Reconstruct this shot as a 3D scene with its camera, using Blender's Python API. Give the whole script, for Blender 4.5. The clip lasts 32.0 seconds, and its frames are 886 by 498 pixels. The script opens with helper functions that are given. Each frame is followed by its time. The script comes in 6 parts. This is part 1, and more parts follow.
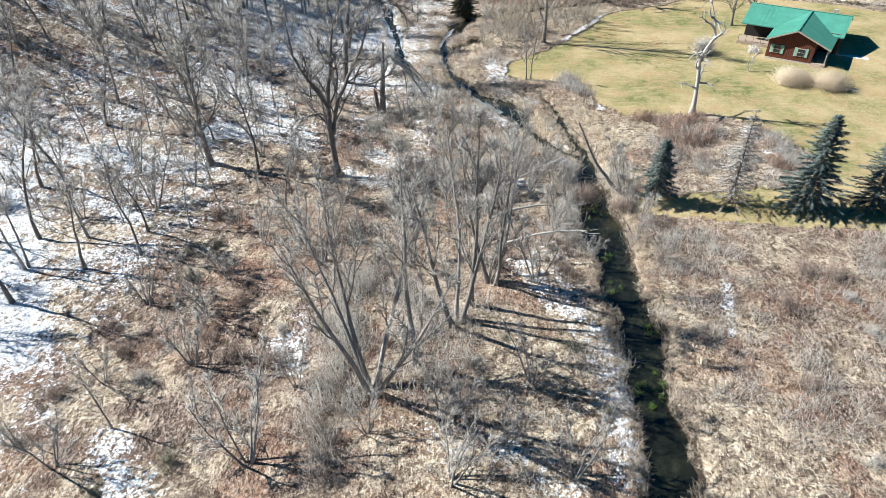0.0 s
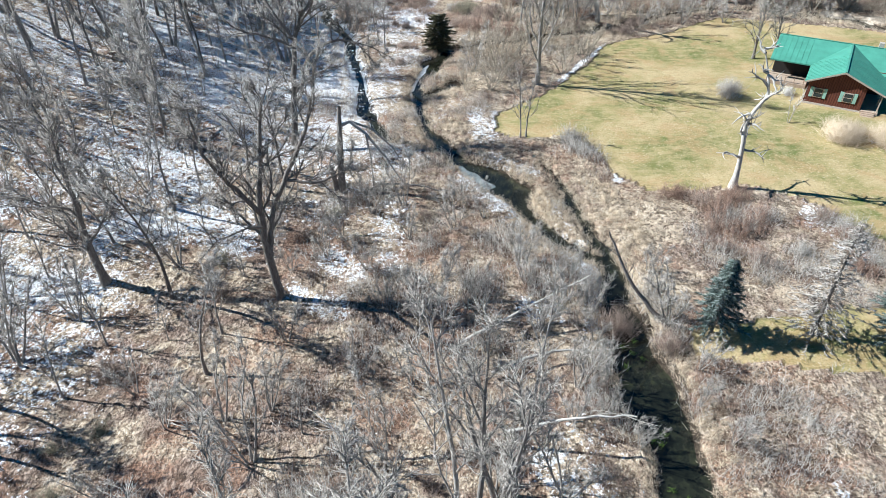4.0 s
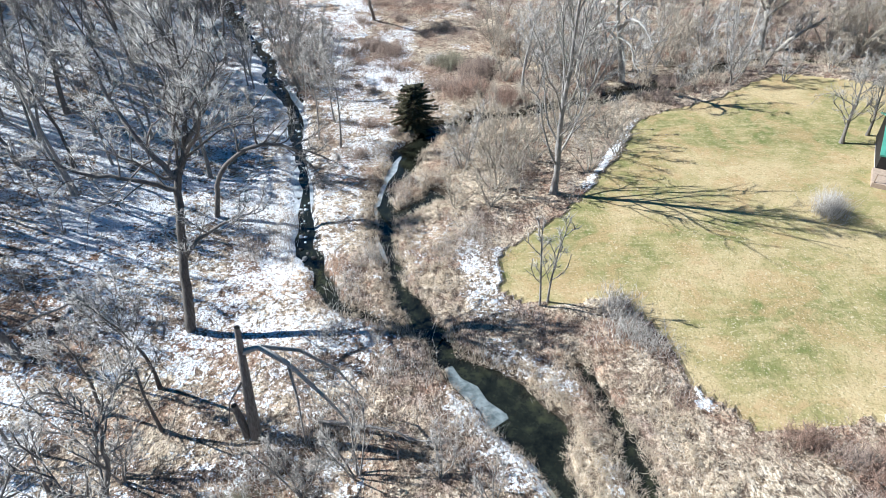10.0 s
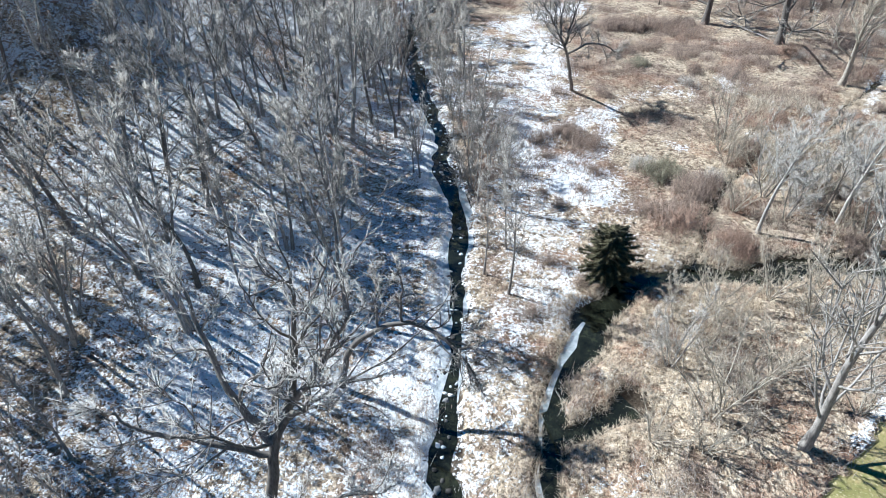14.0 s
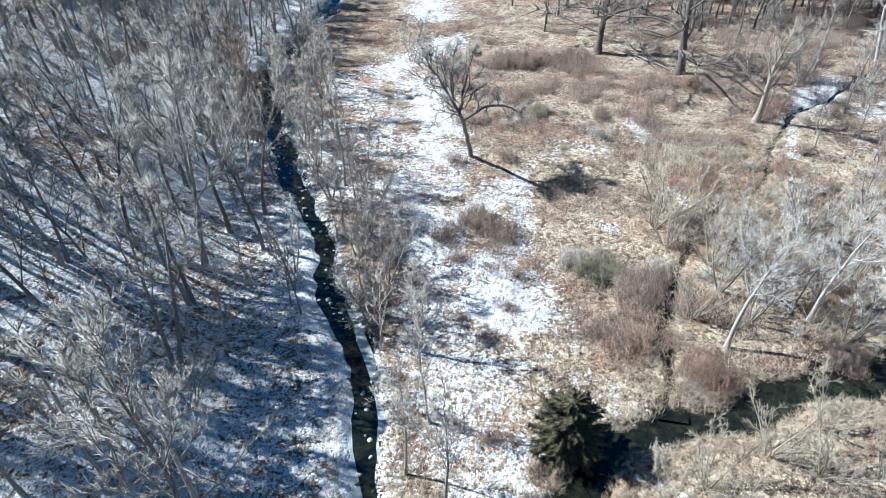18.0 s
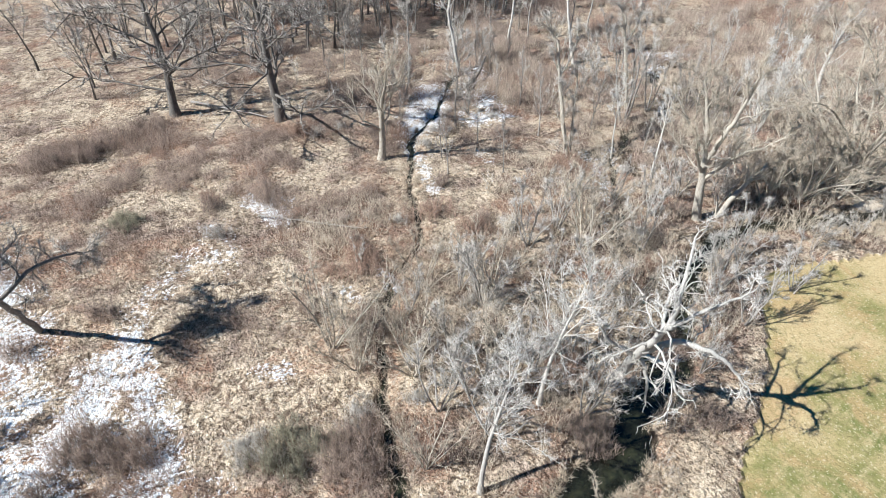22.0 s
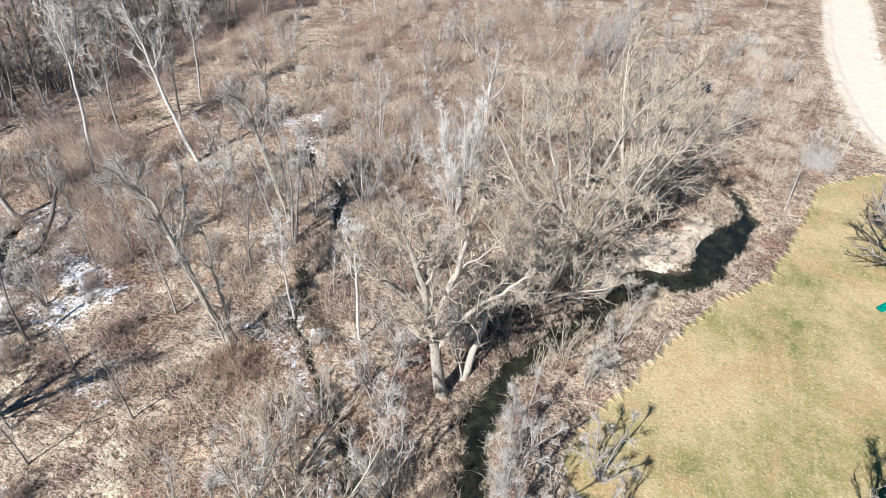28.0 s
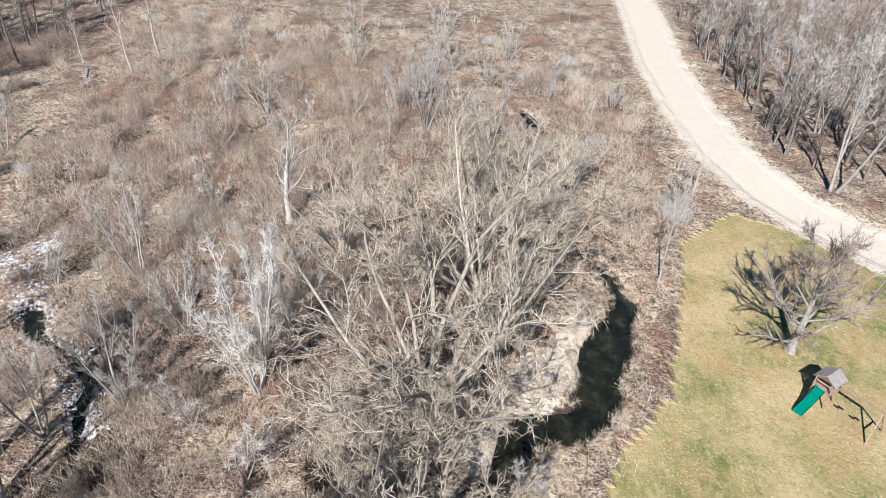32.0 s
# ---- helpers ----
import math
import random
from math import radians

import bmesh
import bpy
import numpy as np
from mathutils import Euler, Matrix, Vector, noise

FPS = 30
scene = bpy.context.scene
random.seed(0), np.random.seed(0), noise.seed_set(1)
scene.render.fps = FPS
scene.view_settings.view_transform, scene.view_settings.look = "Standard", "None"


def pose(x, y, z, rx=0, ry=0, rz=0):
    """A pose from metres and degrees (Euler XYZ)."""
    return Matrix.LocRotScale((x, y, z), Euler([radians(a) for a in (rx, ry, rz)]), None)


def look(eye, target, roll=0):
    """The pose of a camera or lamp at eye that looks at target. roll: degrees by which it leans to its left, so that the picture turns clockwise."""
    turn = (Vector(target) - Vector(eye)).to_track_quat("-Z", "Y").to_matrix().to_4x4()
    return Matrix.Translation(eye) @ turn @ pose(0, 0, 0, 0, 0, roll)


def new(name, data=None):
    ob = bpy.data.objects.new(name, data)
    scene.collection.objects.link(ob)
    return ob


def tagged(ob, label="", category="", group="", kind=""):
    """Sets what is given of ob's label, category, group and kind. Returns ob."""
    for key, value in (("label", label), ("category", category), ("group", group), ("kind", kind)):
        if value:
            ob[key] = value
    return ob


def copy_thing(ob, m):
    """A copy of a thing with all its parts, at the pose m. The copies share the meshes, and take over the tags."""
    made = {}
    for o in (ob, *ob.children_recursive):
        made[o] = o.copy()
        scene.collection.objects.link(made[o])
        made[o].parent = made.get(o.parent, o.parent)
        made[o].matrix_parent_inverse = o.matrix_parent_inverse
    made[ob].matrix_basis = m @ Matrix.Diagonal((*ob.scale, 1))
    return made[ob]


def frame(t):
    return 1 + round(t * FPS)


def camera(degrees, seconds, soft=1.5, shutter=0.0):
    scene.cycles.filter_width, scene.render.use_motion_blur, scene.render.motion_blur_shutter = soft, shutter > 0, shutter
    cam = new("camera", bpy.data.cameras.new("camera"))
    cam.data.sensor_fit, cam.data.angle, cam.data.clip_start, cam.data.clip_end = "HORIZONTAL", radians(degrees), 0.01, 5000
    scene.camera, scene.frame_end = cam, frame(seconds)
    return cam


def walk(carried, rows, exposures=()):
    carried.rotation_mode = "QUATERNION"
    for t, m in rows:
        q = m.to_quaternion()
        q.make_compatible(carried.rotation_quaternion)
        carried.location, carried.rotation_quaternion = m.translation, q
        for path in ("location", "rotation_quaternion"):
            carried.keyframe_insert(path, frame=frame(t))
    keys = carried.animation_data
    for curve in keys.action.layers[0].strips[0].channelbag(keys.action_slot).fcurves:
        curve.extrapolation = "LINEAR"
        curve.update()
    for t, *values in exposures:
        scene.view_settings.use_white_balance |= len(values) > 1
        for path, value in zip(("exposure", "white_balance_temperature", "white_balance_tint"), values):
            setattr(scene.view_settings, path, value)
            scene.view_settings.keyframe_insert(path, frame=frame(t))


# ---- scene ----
cam = camera(70.7, 32.0, soft=0.7)
EYE = 35.0
METRES = EYE * 7.282 / 1.5
SUN, SKY = 5.3, 0.024
ROWS = [
    (0.0, 0.0, 0.0, 0.0, -0.31, -36.18, 0.43),
    (0.5, -0.0005, 0.016, -0.001, -0.6, -36.11, 0.4),
    (1.0, -0.0005, 0.032, -0.0017, -0.9, -36.12, 0.38),
    (1.5, -0.0005, 0.0482, -0.0025, -1.22, -36.12, 0.35),
    (2.0, -0.0007, 0.0645, -0.0035, -1.51, -36.14, 0.3),
    (2.5, -0.0009, 0.0807, -0.0042, -1.79, -36.16, 0.28),
    (3.0, -0.0012, 0.097, -0.0049, -2.17, -36.17, 0.2),
    (3.5, -0.001, 0.1133, -0.0056, -2.56, -36.2, 0.18),
    (5.5, -0.001, 0.1742, -0.0034, -4.46, -36.47, 0.44),
    (6.0, -0.0002, 0.1901, -0.005, -4.84, -36.42, 0.42),
    (6.5, 0.0009, 0.2057, -0.0058, -5.12, -36.5, 0.37),
    (7.0, 0.0021, 0.2213, -0.006, -5.45, -36.51, 0.33),
    (7.5, 0.004, 0.237, -0.0068, -5.61, -36.54, 0.28),
    (8.0, 0.0051, 0.2528, -0.0075, -5.67, -36.53, 0.2),
    (8.5, 0.0067, 0.2685, -0.0085, -5.66, -36.52, 0.21),
    (9.0, 0.0086, 0.2839, -0.0091, -5.62, -36.54, 0.2),
    (9.5, 0.01, 0.2994, -0.0095, -5.62, -36.52, 0.18),
    (10.0, 0.0117, 0.3151, -0.0094, -4.79, -36.54, 0.2),
    (10.5, 0.0128, 0.3309, -0.0082, -2.59, -36.57, 0.22),
    (11.0, 0.0125, 0.3477, -0.0067, 1.28, -36.53, 0.27),
    (11.5, 0.0114, 0.3638, -0.0056, 5.46, -36.51, 0.4),
    (12.0, 0.0091, 0.3799, -0.0041, 8.93, -36.51, 0.49),
    (12.5, 0.0056, 0.3962, -0.0018, 11.32, -36.6, 0.54),
    (13.0, 0.0016, 0.4125, 0.002, 11.77, -36.68, 0.55),
    (13.5, -0.0027, 0.4285, 0.0073, 11.75, -36.74, 0.55),
    (14.0, -0.0067, 0.4448, 0.013, 11.72, -36.75, 0.57),
    (14.5, -0.0105, 0.4607, 0.0171, 11.67, -36.81, 0.57),
    (16.5, -0.0214, 0.5183, 0.0213, 8.09, -37.02, 0.8),
    (17.0, -0.0233, 0.5339, 0.0208, 5.6, -37.01, 0.67),
    (17.5, -0.0244, 0.5496, 0.0207, 2.8, -37.09, 0.56),
    (18.0, -0.0249, 0.5647, 0.0202, -0.26, -37.09, 0.44),
    (18.5, -0.024, 0.5799, 0.0194, -3.98, -37.11, 0.35),
    (19.0, -0.023, 0.5952, 0.0186, -9.25, -37.09, 0.05),
    (19.5, -0.0198, 0.6103, 0.0176, -14.76, -37.01, -0.16),
    (20.0, -0.0157, 0.6252, 0.0166, -20.16, -36.88, -0.43),
    (20.5, -0.0095, 0.6396, 0.0162, -25.24, -36.81, -0.64),
    (21.0, -0.0026, 0.6536, 0.0154, -29.26, -36.69, -0.79),
    (21.5, 0.0055, 0.667, 0.0148, -33.1, -36.61, -0.9),
    (22.0, 0.0148, 0.6794, 0.0145, -37.29, -36.53, -1.03),
    (22.5, 0.0246, 0.691, 0.0146, -41.31, -36.47, -1.14),
    (23.0, 0.0347, 0.7024, 0.0141, -44.46, -36.39, -1.2),
    (23.5, 0.0454, 0.7128, 0.0138, -47.34, -36.36, -1.28),
    (24.0, 0.0567, 0.7228, 0.0134, -50.2, -36.26, -1.41),
    (24.5, 0.069, 0.732, 0.0128, -53.03, -36.15, -1.5),
    (25.0, 0.0814, 0.7412, 0.0126, -55.84, -36.04, -1.6),
    (25.5, 0.0939, 0.7494, 0.0119, -58.54, -35.88, -1.67),
    (27.5, 0.1475, 0.7763, 0.0125, -67.52, -35.83, -2.03),
    (28.0, 0.1611, 0.7813, 0.0123, -70.09, -35.72, -2.09),
    (28.5, 0.1754, 0.7858, 0.0121, -72.85, -35.6, -2.16),
    (29.0, 0.1902, 0.7893, 0.0117, -75.61, -35.39, -2.18),
    (29.5, 0.2053, 0.7925, 0.0116, -78.41, -35.26, -2.23),
    (30.0, 0.2204, 0.7945, 0.0112, -81.14, -35.05, -2.26),
    (30.5, 0.2354, 0.7962, 0.0111, -83.61, -34.89, -2.3),
    (31.0, 0.2506, 0.7975, 0.011, -85.47, -34.76, -2.34),
    (31.5, 0.2666, 0.7983, 0.011, -86.69, -34.63, -2.37),
    (32.0, 0.2819, 0.7989, 0.0114, -87.53, -34.56, -2.44),
]
walk(cam, [(t, pose(METRES * x, METRES * y, EYE + METRES * z, 90 + pitch, roll, yaw)) for t, x, y, z, yaw, pitch, roll in ROWS], exposures=((0.0, 0.92, 5060.0, 5.5), (3.0, 0.92, 4920.0, 5.5), (8.0, 0.96, 4850.0, 7.0), (14.0, 1.04, 4740.0, 5.0), (18.0, 1.02, 4680.0, 3.5), (21.0, 0.92, 4960.0, 6.0), (24.0, 0.88, 5090.0, 9.0), (28.0, 0.82, 5110.0, 10.5), (32.0, 0.72, 5110.0, 11.0)))
# ---- camera: a drone about 35 m up ----
# ---- world and sun ----
SUN_ELEV, SUN_FROM = 40.0, 164.0          # degrees above the ground; compass angle from +x towards +y
world = bpy.data.worlds.new("sky")
scene.world = world
world.use_nodes = True
sky = world.node_tree.nodes.new("ShaderNodeTexSky")
sky.sky_type, sky.sun_disc, sky.ozone_density = "NISHITA", False, 8.0
sky.sun_elevation, sky.sun_rotation = radians(SUN_ELEV), radians(90 - SUN_FROM)
back = world.node_tree.nodes["Background"]
back.inputs["Strength"].default_value = SKY
deep = world.node_tree.nodes.new("ShaderNodeHueSaturation")   # a clear, deep winter sky
deep.inputs["Hue"].default_value, deep.inputs["Saturation"].default_value = 0.488, 5.0
world.node_tree.links.new(sky.outputs[0], deep.inputs["Color"])
world.node_tree.links.new(deep.outputs[0], back.inputs["Color"])
lamp = bpy.data.lights.new("sun", "SUN")
lamp.energy, lamp.angle, lamp.color = SUN, radians(0.5), (1.0, 0.85, 0.66)
sun = new("sun", lamp)
ca, sa = math.cos(radians(SUN_FROM)), math.sin(radians(SUN_FROM))
ce, se = math.cos(radians(SUN_ELEV)), math.sin(radians(SUN_ELEV))
sun.matrix_world = look((300 * ca * ce, 300 * sa * ce, 300 * se), (0, 0, 0))


# ---- materials ----
class Mat:
    """A node material with short helpers."""

    def __init__(self, name, rough=0.9, metal=0.0, spec=0.2):
        self.m = bpy.data.materials.new(name)
        self.m.use_nodes = True
        self.t = self.m.node_tree
        self.b = self.t.nodes["Principled BSDF"]
        self.b.inputs["Roughness"].default_value = rough
        self.b.inputs["Metallic"].default_value = metal
        self.b.inputs["Specular IOR Level"].default_value = spec
        self.at = self.t.nodes.new("ShaderNodeTexCoord").outputs["Object"]

    def node(self, kind, **values):
        n = self.t.nodes.new(kind)
        for k, v in values.items():
            n.inputs[k].default_value = v
        return n

    def link(self, a, b):
        self.t.links.new(a, b)

    def noise(self, scale, detail=4.0, rough=0.55, stretch=None, warp=0.0):
        n = self.node("ShaderNodeTexNoise", Scale=scale, Detail=detail, Roughness=rough, Distortion=warp)
        at = self.at
        if stretch:
            s = self.node("ShaderNodeMapping", Scale=stretch)
            self.link(at, s.inputs["Vector"])
            at = s.outputs[0]
        self.link(at, n.inputs["Vector"])
        return n.outputs["Fac"]

    def ramp(self, fac, *stops):
        r = self.t.nodes.new("ShaderNodeValToRGB")
        els = r.color_ramp.elements
        while len(els) < len(stops):
            els.new(0.5)
        for e, (p, c) in zip(els, stops):
            e.position, e.color = p, (*c, 1) if len(c) == 3 else c
        self.link(fac, r.inputs[0])
        return r.outputs[0]

    def mix(self, fac, a, b, mode="MIX"):
        n = self.t.nodes.new("ShaderNodeMix")
        n.data_type, n.blend_type = "RGBA", mode
        for sock, v in ((n.inputs["Factor"], fac), (n.inputs["A"], a), (n.inputs["B"], b)):
            if isinstance(v, (int, float)):
                sock.default_value = v
            elif isinstance(v, tuple):
                sock.default_value = (*v, 1)
            else:
                self.link(v, sock)
        return n.outputs["Result"]

    def math(self, op, a, b=0.5, c=0.0):
        n = self.t.nodes.new("ShaderNodeMath")
        n.operation = op
        for sock, v in zip(n.inputs, (a, b, c)):
            if isinstance(v, (int, float)):
                sock.default_value = v
            else:
                self.link(v, sock)
        return n.outputs[0]

    def step(self, x, lo, hi):
        n = self.node("ShaderNodeMapRange")
        n.interpolation_type = "SMOOTHSTEP"
        for k, v in (("Value", x), ("From Min", lo), ("From Max", hi)):
            if isinstance(v, (int, float)):
                n.inputs[k].default_value = v
            else:
                self.link(v, n.inputs[k])
        return n.outputs[0]

    def attr(self, name):
        n = self.t.nodes.new("ShaderNodeAttribute")
        n.attribute_name = name
        return n.outputs["Fac"]

    def island(self):
        return self.t.nodes.new("ShaderNodeNewGeometry").outputs["Random Per Island"]

    def chance(self):
        return self.t.nodes.new("ShaderNodeObjectInfo").outputs["Random"]

    def colour(self, c):
        if isinstance(c, tuple):
            self.b.inputs["Base Color"].default_value = (*c, 1)
        else:
            self.link(c, self.b.inputs["Base Color"])
        return self

    def bump(self, h, strength=0.5, distance=0.05):
        n = self.node("ShaderNodeBump", Strength=strength, Distance=distance)
        self.link(h, n.inputs["Height"])
        self.link(n.outputs[0], self.b.inputs["Normal"])
        return self


def make_ground_material():
    m = Mat("meadow_ground", rough=0.95, spec=0.1)
    big, mid = m.noise(0.11, 4, 0.6), m.noise(0.55, 4, 0.65)
    fine, grain = m.noise(2.2, 3, 0.6, warp=0.6), m.noise(8.0, 2, 0.6)
    crumb = m.noise(4.2, 2, 0.6, warp=0.5)
    blades = m.noise(4.5, 2, 0.6, (1.0, 0.4, 1.0), 1.0)
    stalk = m.noise(5.5, 2, 0.6, (1.0, 0.35, 1.0), 1.5)
    stalk_b = m.noise(5.0, 2, 0.6, (0.35, 1.0, 1.0), 1.5)
    # dry meadow: straw, brown litter and grey stems
    straw = m.ramp(fine, (0.34, STRAW_DARK), (0.5, STRAW), (0.64, STRAW_LIGHT))
    litter = m.ramp(blades, (0.36, LITTER_DARK), (0.5, LITTER), (0.64, LITTER_LIGHT))
    share = m.step(m.math("ADD", m.math("MULTIPLY", big, 0.5), m.math("MULTIPLY", mid, 0.5)), 0.45, 0.61)
    # litter under brush, its dark tone also painting in the thickets' shade
    share = m.math("ADD", share, m.math("MULTIPLY", m.attr("brush"), 1.1))
    share = m.math("MINIMUM", m.math("SUBTRACT", share, m.math("MULTIPLY", m.attr("straw"), 0.8)), 1.0)
    share = m.math("MAXIMUM", share, 0.0)
    dry = m.mix(share, straw, litter)
    dry = m.mix(m.math("MULTIPLY", m.step(stalk, 0.53, 0.63), 0.7), dry, m.mix(share, STRAW_PALE, LITTER_LIGHT))
    dry = m.mix(m.math("MULTIPLY", m.step(stalk_b, 0.54, 0.64), 0.55), dry, m.mix(share, STRAW_PALE, LITTER_LIGHT))
    # dark specks painted in as the shade between stalks
    shade = m.math("ADD", m.math("MULTIPLY", crumb, 0.7), m.math("MULTIPLY", fine, 0.3))
    dry = m.mix(m.math("MULTIPLY", m.math("SUBTRACT", 1.0, m.step(shade, 0.40, 0.50)), 0.7), dry, (0.075, 0.056, 0.043))
    # matted tufts and hollows, half a metre to two metres across
    tuft, hollow = m.noise(1.1, 4, 0.62, warp=0.8), m.noise(0.42, 5, 0.68, warp=0.5)
    dry = m.mix(m.math("MULTIPLY", m.step(tuft, 0.52, 0.66), 0.45), dry, m.mix(share, STRAW_LIGHT, LITTER_LIGHT))
    # gaps between tufts painted dark, adding to the shade of the bump
    dry = m.mix(m.math("MULTIPLY", m.math("SUBTRACT", 1.0, m.step(tuft, 0.38, 0.47)), 0.72), dry, (0.085, 0.060, 0.042))
    dry = m.mix(m.math("MULTIPLY", m.step(hollow, 0.50, 0.60), m.math("ADD", 0.35, m.math("MULTIPLY", share, 0.4))), dry, m.mix(m.step(grain, 0.42, 0.58), (0.085, 0.056, 0.040), (0.27, 0.19, 0.14)))
    rust = m.step(m.noise(0.14, 4, 0.65, warp=0.4), 0.50, 0.60)
    dry = m.mix(m.math("MULTIPLY", m.math("MULTIPLY", rust, m.step(grain, 0.36, 0.56)), 0.62), dry, m.mix(m.step(crumb, 0.42, 0.58), (0.16, 0.085, 0.055), (0.40, 0.235, 0.15)))
    pale = m.math("MULTIPLY", m.step(m.noise(0.21, 4, 0.65, warp=0.6), 0.54, 0.64), m.step(crumb, 0.38, 0.56))
    dry = m.mix(m.math("MULTIPLY", pale, 0.55), dry, STRAW_LIGHT)
    # mown lawn
    green = m.ramp(m.noise(0.10, 4, 0.62), (0.38, LAWN_GREEN), (0.49, LAWN), (0.60, LAWN_DRY))
    green = m.mix(m.math("MULTIPLY", m.step(m.noise(0.9, 5, 0.75), 0.42, 0.64), 0.55), green, LAWN_DRY)
    green = m.mix(m.math("MULTIPLY", m.step(m.noise(0.24, 4, 0.65, warp=0.7), 0.48, 0.62), 0.6), green, (0.40, 0.275, 0.135))
    green = m.mix(m.math("MULTIPLY", m.step(m.noise(1.6, 3, 0.6, (0.22, 1.0, 1.0), 0.3), 0.52, 0.66), 0.35), green, (0.50, 0.41, 0.22))
    green = m.mix(m.math("MULTIPLY", m.step(m.noise(2.6, 3, 0.7, warp=0.4), 0.54, 0.68), 0.5), green, (0.17, 0.165, 0.06))
    green = m.mix(m.math("MULTIPLY", m.step(m.noise(6.0, 2, 0.6), 0.54, 0.64), 0.4), green, (0.15, 0.13, 0.055))
    green = m.mix(m.math("MULTIPLY", m.step(m.noise(5.0, 2, 0.6), 0.60, 0.66), 0.5), green, (0.62, 0.54, 0.36))
    edge = m.math("ADD", m.attr("lawn"), m.math("MULTIPLY", m.math("SUBTRACT", fine, 0.5), 0.8))
    col = m.mix(m.step(edge, 0.42, 0.58), dry, green)
    # bare mud of the banks, and dark patches that are partly painted tree shade
    wet_and_shade = m.math("ADD", m.attr("mud_and_shade"), m.math("MULTIPLY", m.math("SUBTRACT", fine, 0.5), 0.7))
    col = m.mix(m.step(wet_and_shade, 0.45, 0.75), col, m.ramp(grain, (0.3, (0.035, 0.028, 0.02)), (0.7, (0.09, 0.07, 0.05))))
    # sand and gravel
    sand = m.ramp(grain, (0.3, (0.52, 0.45, 0.36)), (0.6, (0.70, 0.625, 0.51)), (0.8, (0.80, 0.73, 0.63)))
    sand = m.mix(m.math("MULTIPLY", m.step(mid, 0.42, 0.62), 0.3), sand, (0.56, 0.48, 0.37))
    shore = m.math("ADD", m.attr("road"), m.math("MULTIPLY", m.math("SUBTRACT", fine, 0.5), 0.5))
    col = m.mix(m.step(shore, 0.42, 0.60), col, sand)
    # thin broken snow
    cover = m.math("ADD", m.math("MULTIPLY", fine, 0.45), m.math("MULTIPLY", mid, 0.45))
    cover = m.math("ADD", cover, m.math("MULTIPLY", m.math("SUBTRACT", m.noise(3.6, 3, 0.65, warp=0.8), 0.5), 0.9))
    cover = m.math("ADD", cover, m.math("MULTIPLY", m.math("SUBTRACT", m.noise(0.8, 4, 0.7, warp=0.6), 0.5), 0.55))
    hole = m.math("SUBTRACT", 1.0, m.attr("snow"))
    snowy = m.step(m.math("SUBTRACT", cover, m.math("MULTIPLY", hole, 0.62)), 0.15, 0.20)
    leaf = m.step(m.noise(5.0, 2, 0.65, warp=1.0), 0.53, 0.58)
    snowy = m.math("MULTIPLY", snowy, m.math("SUBTRACT", 1.0, m.math("MULTIPLY", leaf, m.step(hole, 0.10, 0.45))))
    col = m.mix(snowy, col, m.ramp(grain, (0.3, (0.74, 0.75, 0.77)), (0.7, (0.88, 0.89, 0.90))))
    m.colour(col)
    rise = m.math("ADD", m.math("MULTIPLY", fine, 0.6), m.math("MULTIPLY", crumb, 0.7))
    rise = m.math("ADD", m.math("ADD", rise, m.math("MULTIPLY", blades, 0.4)), m.math("MULTIPLY", tuft, 1.1))
    rise = m.math("MULTIPLY", rise, m.math("SUBTRACT", 1.0, m.math("MULTIPLY", m.attr("lawn"), 0.75)))
    rise = m.math("MULTIPLY", rise, m.math("SUBTRACT", 1.0, m.math("MULTIPLY", m.attr("road"), 0.85)))
    m.bump(rise, 1.0, 0.25)
    return m.m


def make_bark(name, dark, light, speck=0.0):
    m = Mat(name, rough=0.92, spec=0.1)
    grain = m.noise(3.0, 6, 0.7, (4.0, 4.0, 0.6))
    col = m.ramp(grain, (0.3, dark), (0.62, light))
    tone = m.math("ADD", m.math("MULTIPLY", m.chance(), 0.5), 0.75)
    col = m.mix(1.0, col, m.math("MULTIPLY", tone, 1.0), "MULTIPLY")
    if speck:
        col = m.mix(m.step(m.noise(1.4, 5, 0.7), 0.55, 0.62), col, (speck, speck * 0.97, speck * 0.9))
    return m.colour(col).bump(grain, 0.6, 0.04).m


def make_twigs(name, dark, light):
    m = Mat(name, rough=0.85, spec=0.15)
    col = m.ramp(m.island(), (0.0, dark), (1.0, light))
    return m.colour(m.mix(0.25, col, m.ramp(m.chance(), (0.0, dark), (1.0, light)))).m


STRAW_DARK, STRAW, STRAW_LIGHT, STRAW_PALE = (0.17, 0.122, 0.08), (0.42, 0.33, 0.22), (0.63, 0.525, 0.38), (0.84, 0.74, 0.58)
LITTER_DARK, LITTER, LITTER_LIGHT = (0.045, 0.032, 0.025), (0.165, 0.116, 0.088), (0.44, 0.35, 0.275)
LAWN_GREEN, LAWN, LAWN_DRY = (0.148, 0.165, 0.050), (0.295, 0.258, 0.105), (0.46, 0.36, 0.19)
ground_mat = make_ground_material()
bark_grey = make_bark("grey_bark", (0.15, 0.137, 0.122), (0.42, 0.39, 0.35))
bark_dark = make_bark("dark_bark", (0.085, 0.075, 0.067), (0.26, 0.235, 0.205))
bark_pale = make_bark("bleached_wood", (0.30, 0.28, 0.25), (0.60, 0.57, 0.51))
bark_tan = make_bark("tan_bark", (0.20, 0.175, 0.14), (0.50, 0.455, 0.375))
twig_grey = make_twigs("grey_twigs", (0.17, 0.153, 0.135), (0.74, 0.69, 0.61))
twig_tan = make_twigs("tan_twigs", (0.18, 0.146, 0.108), (0.72, 0.62, 0.48))
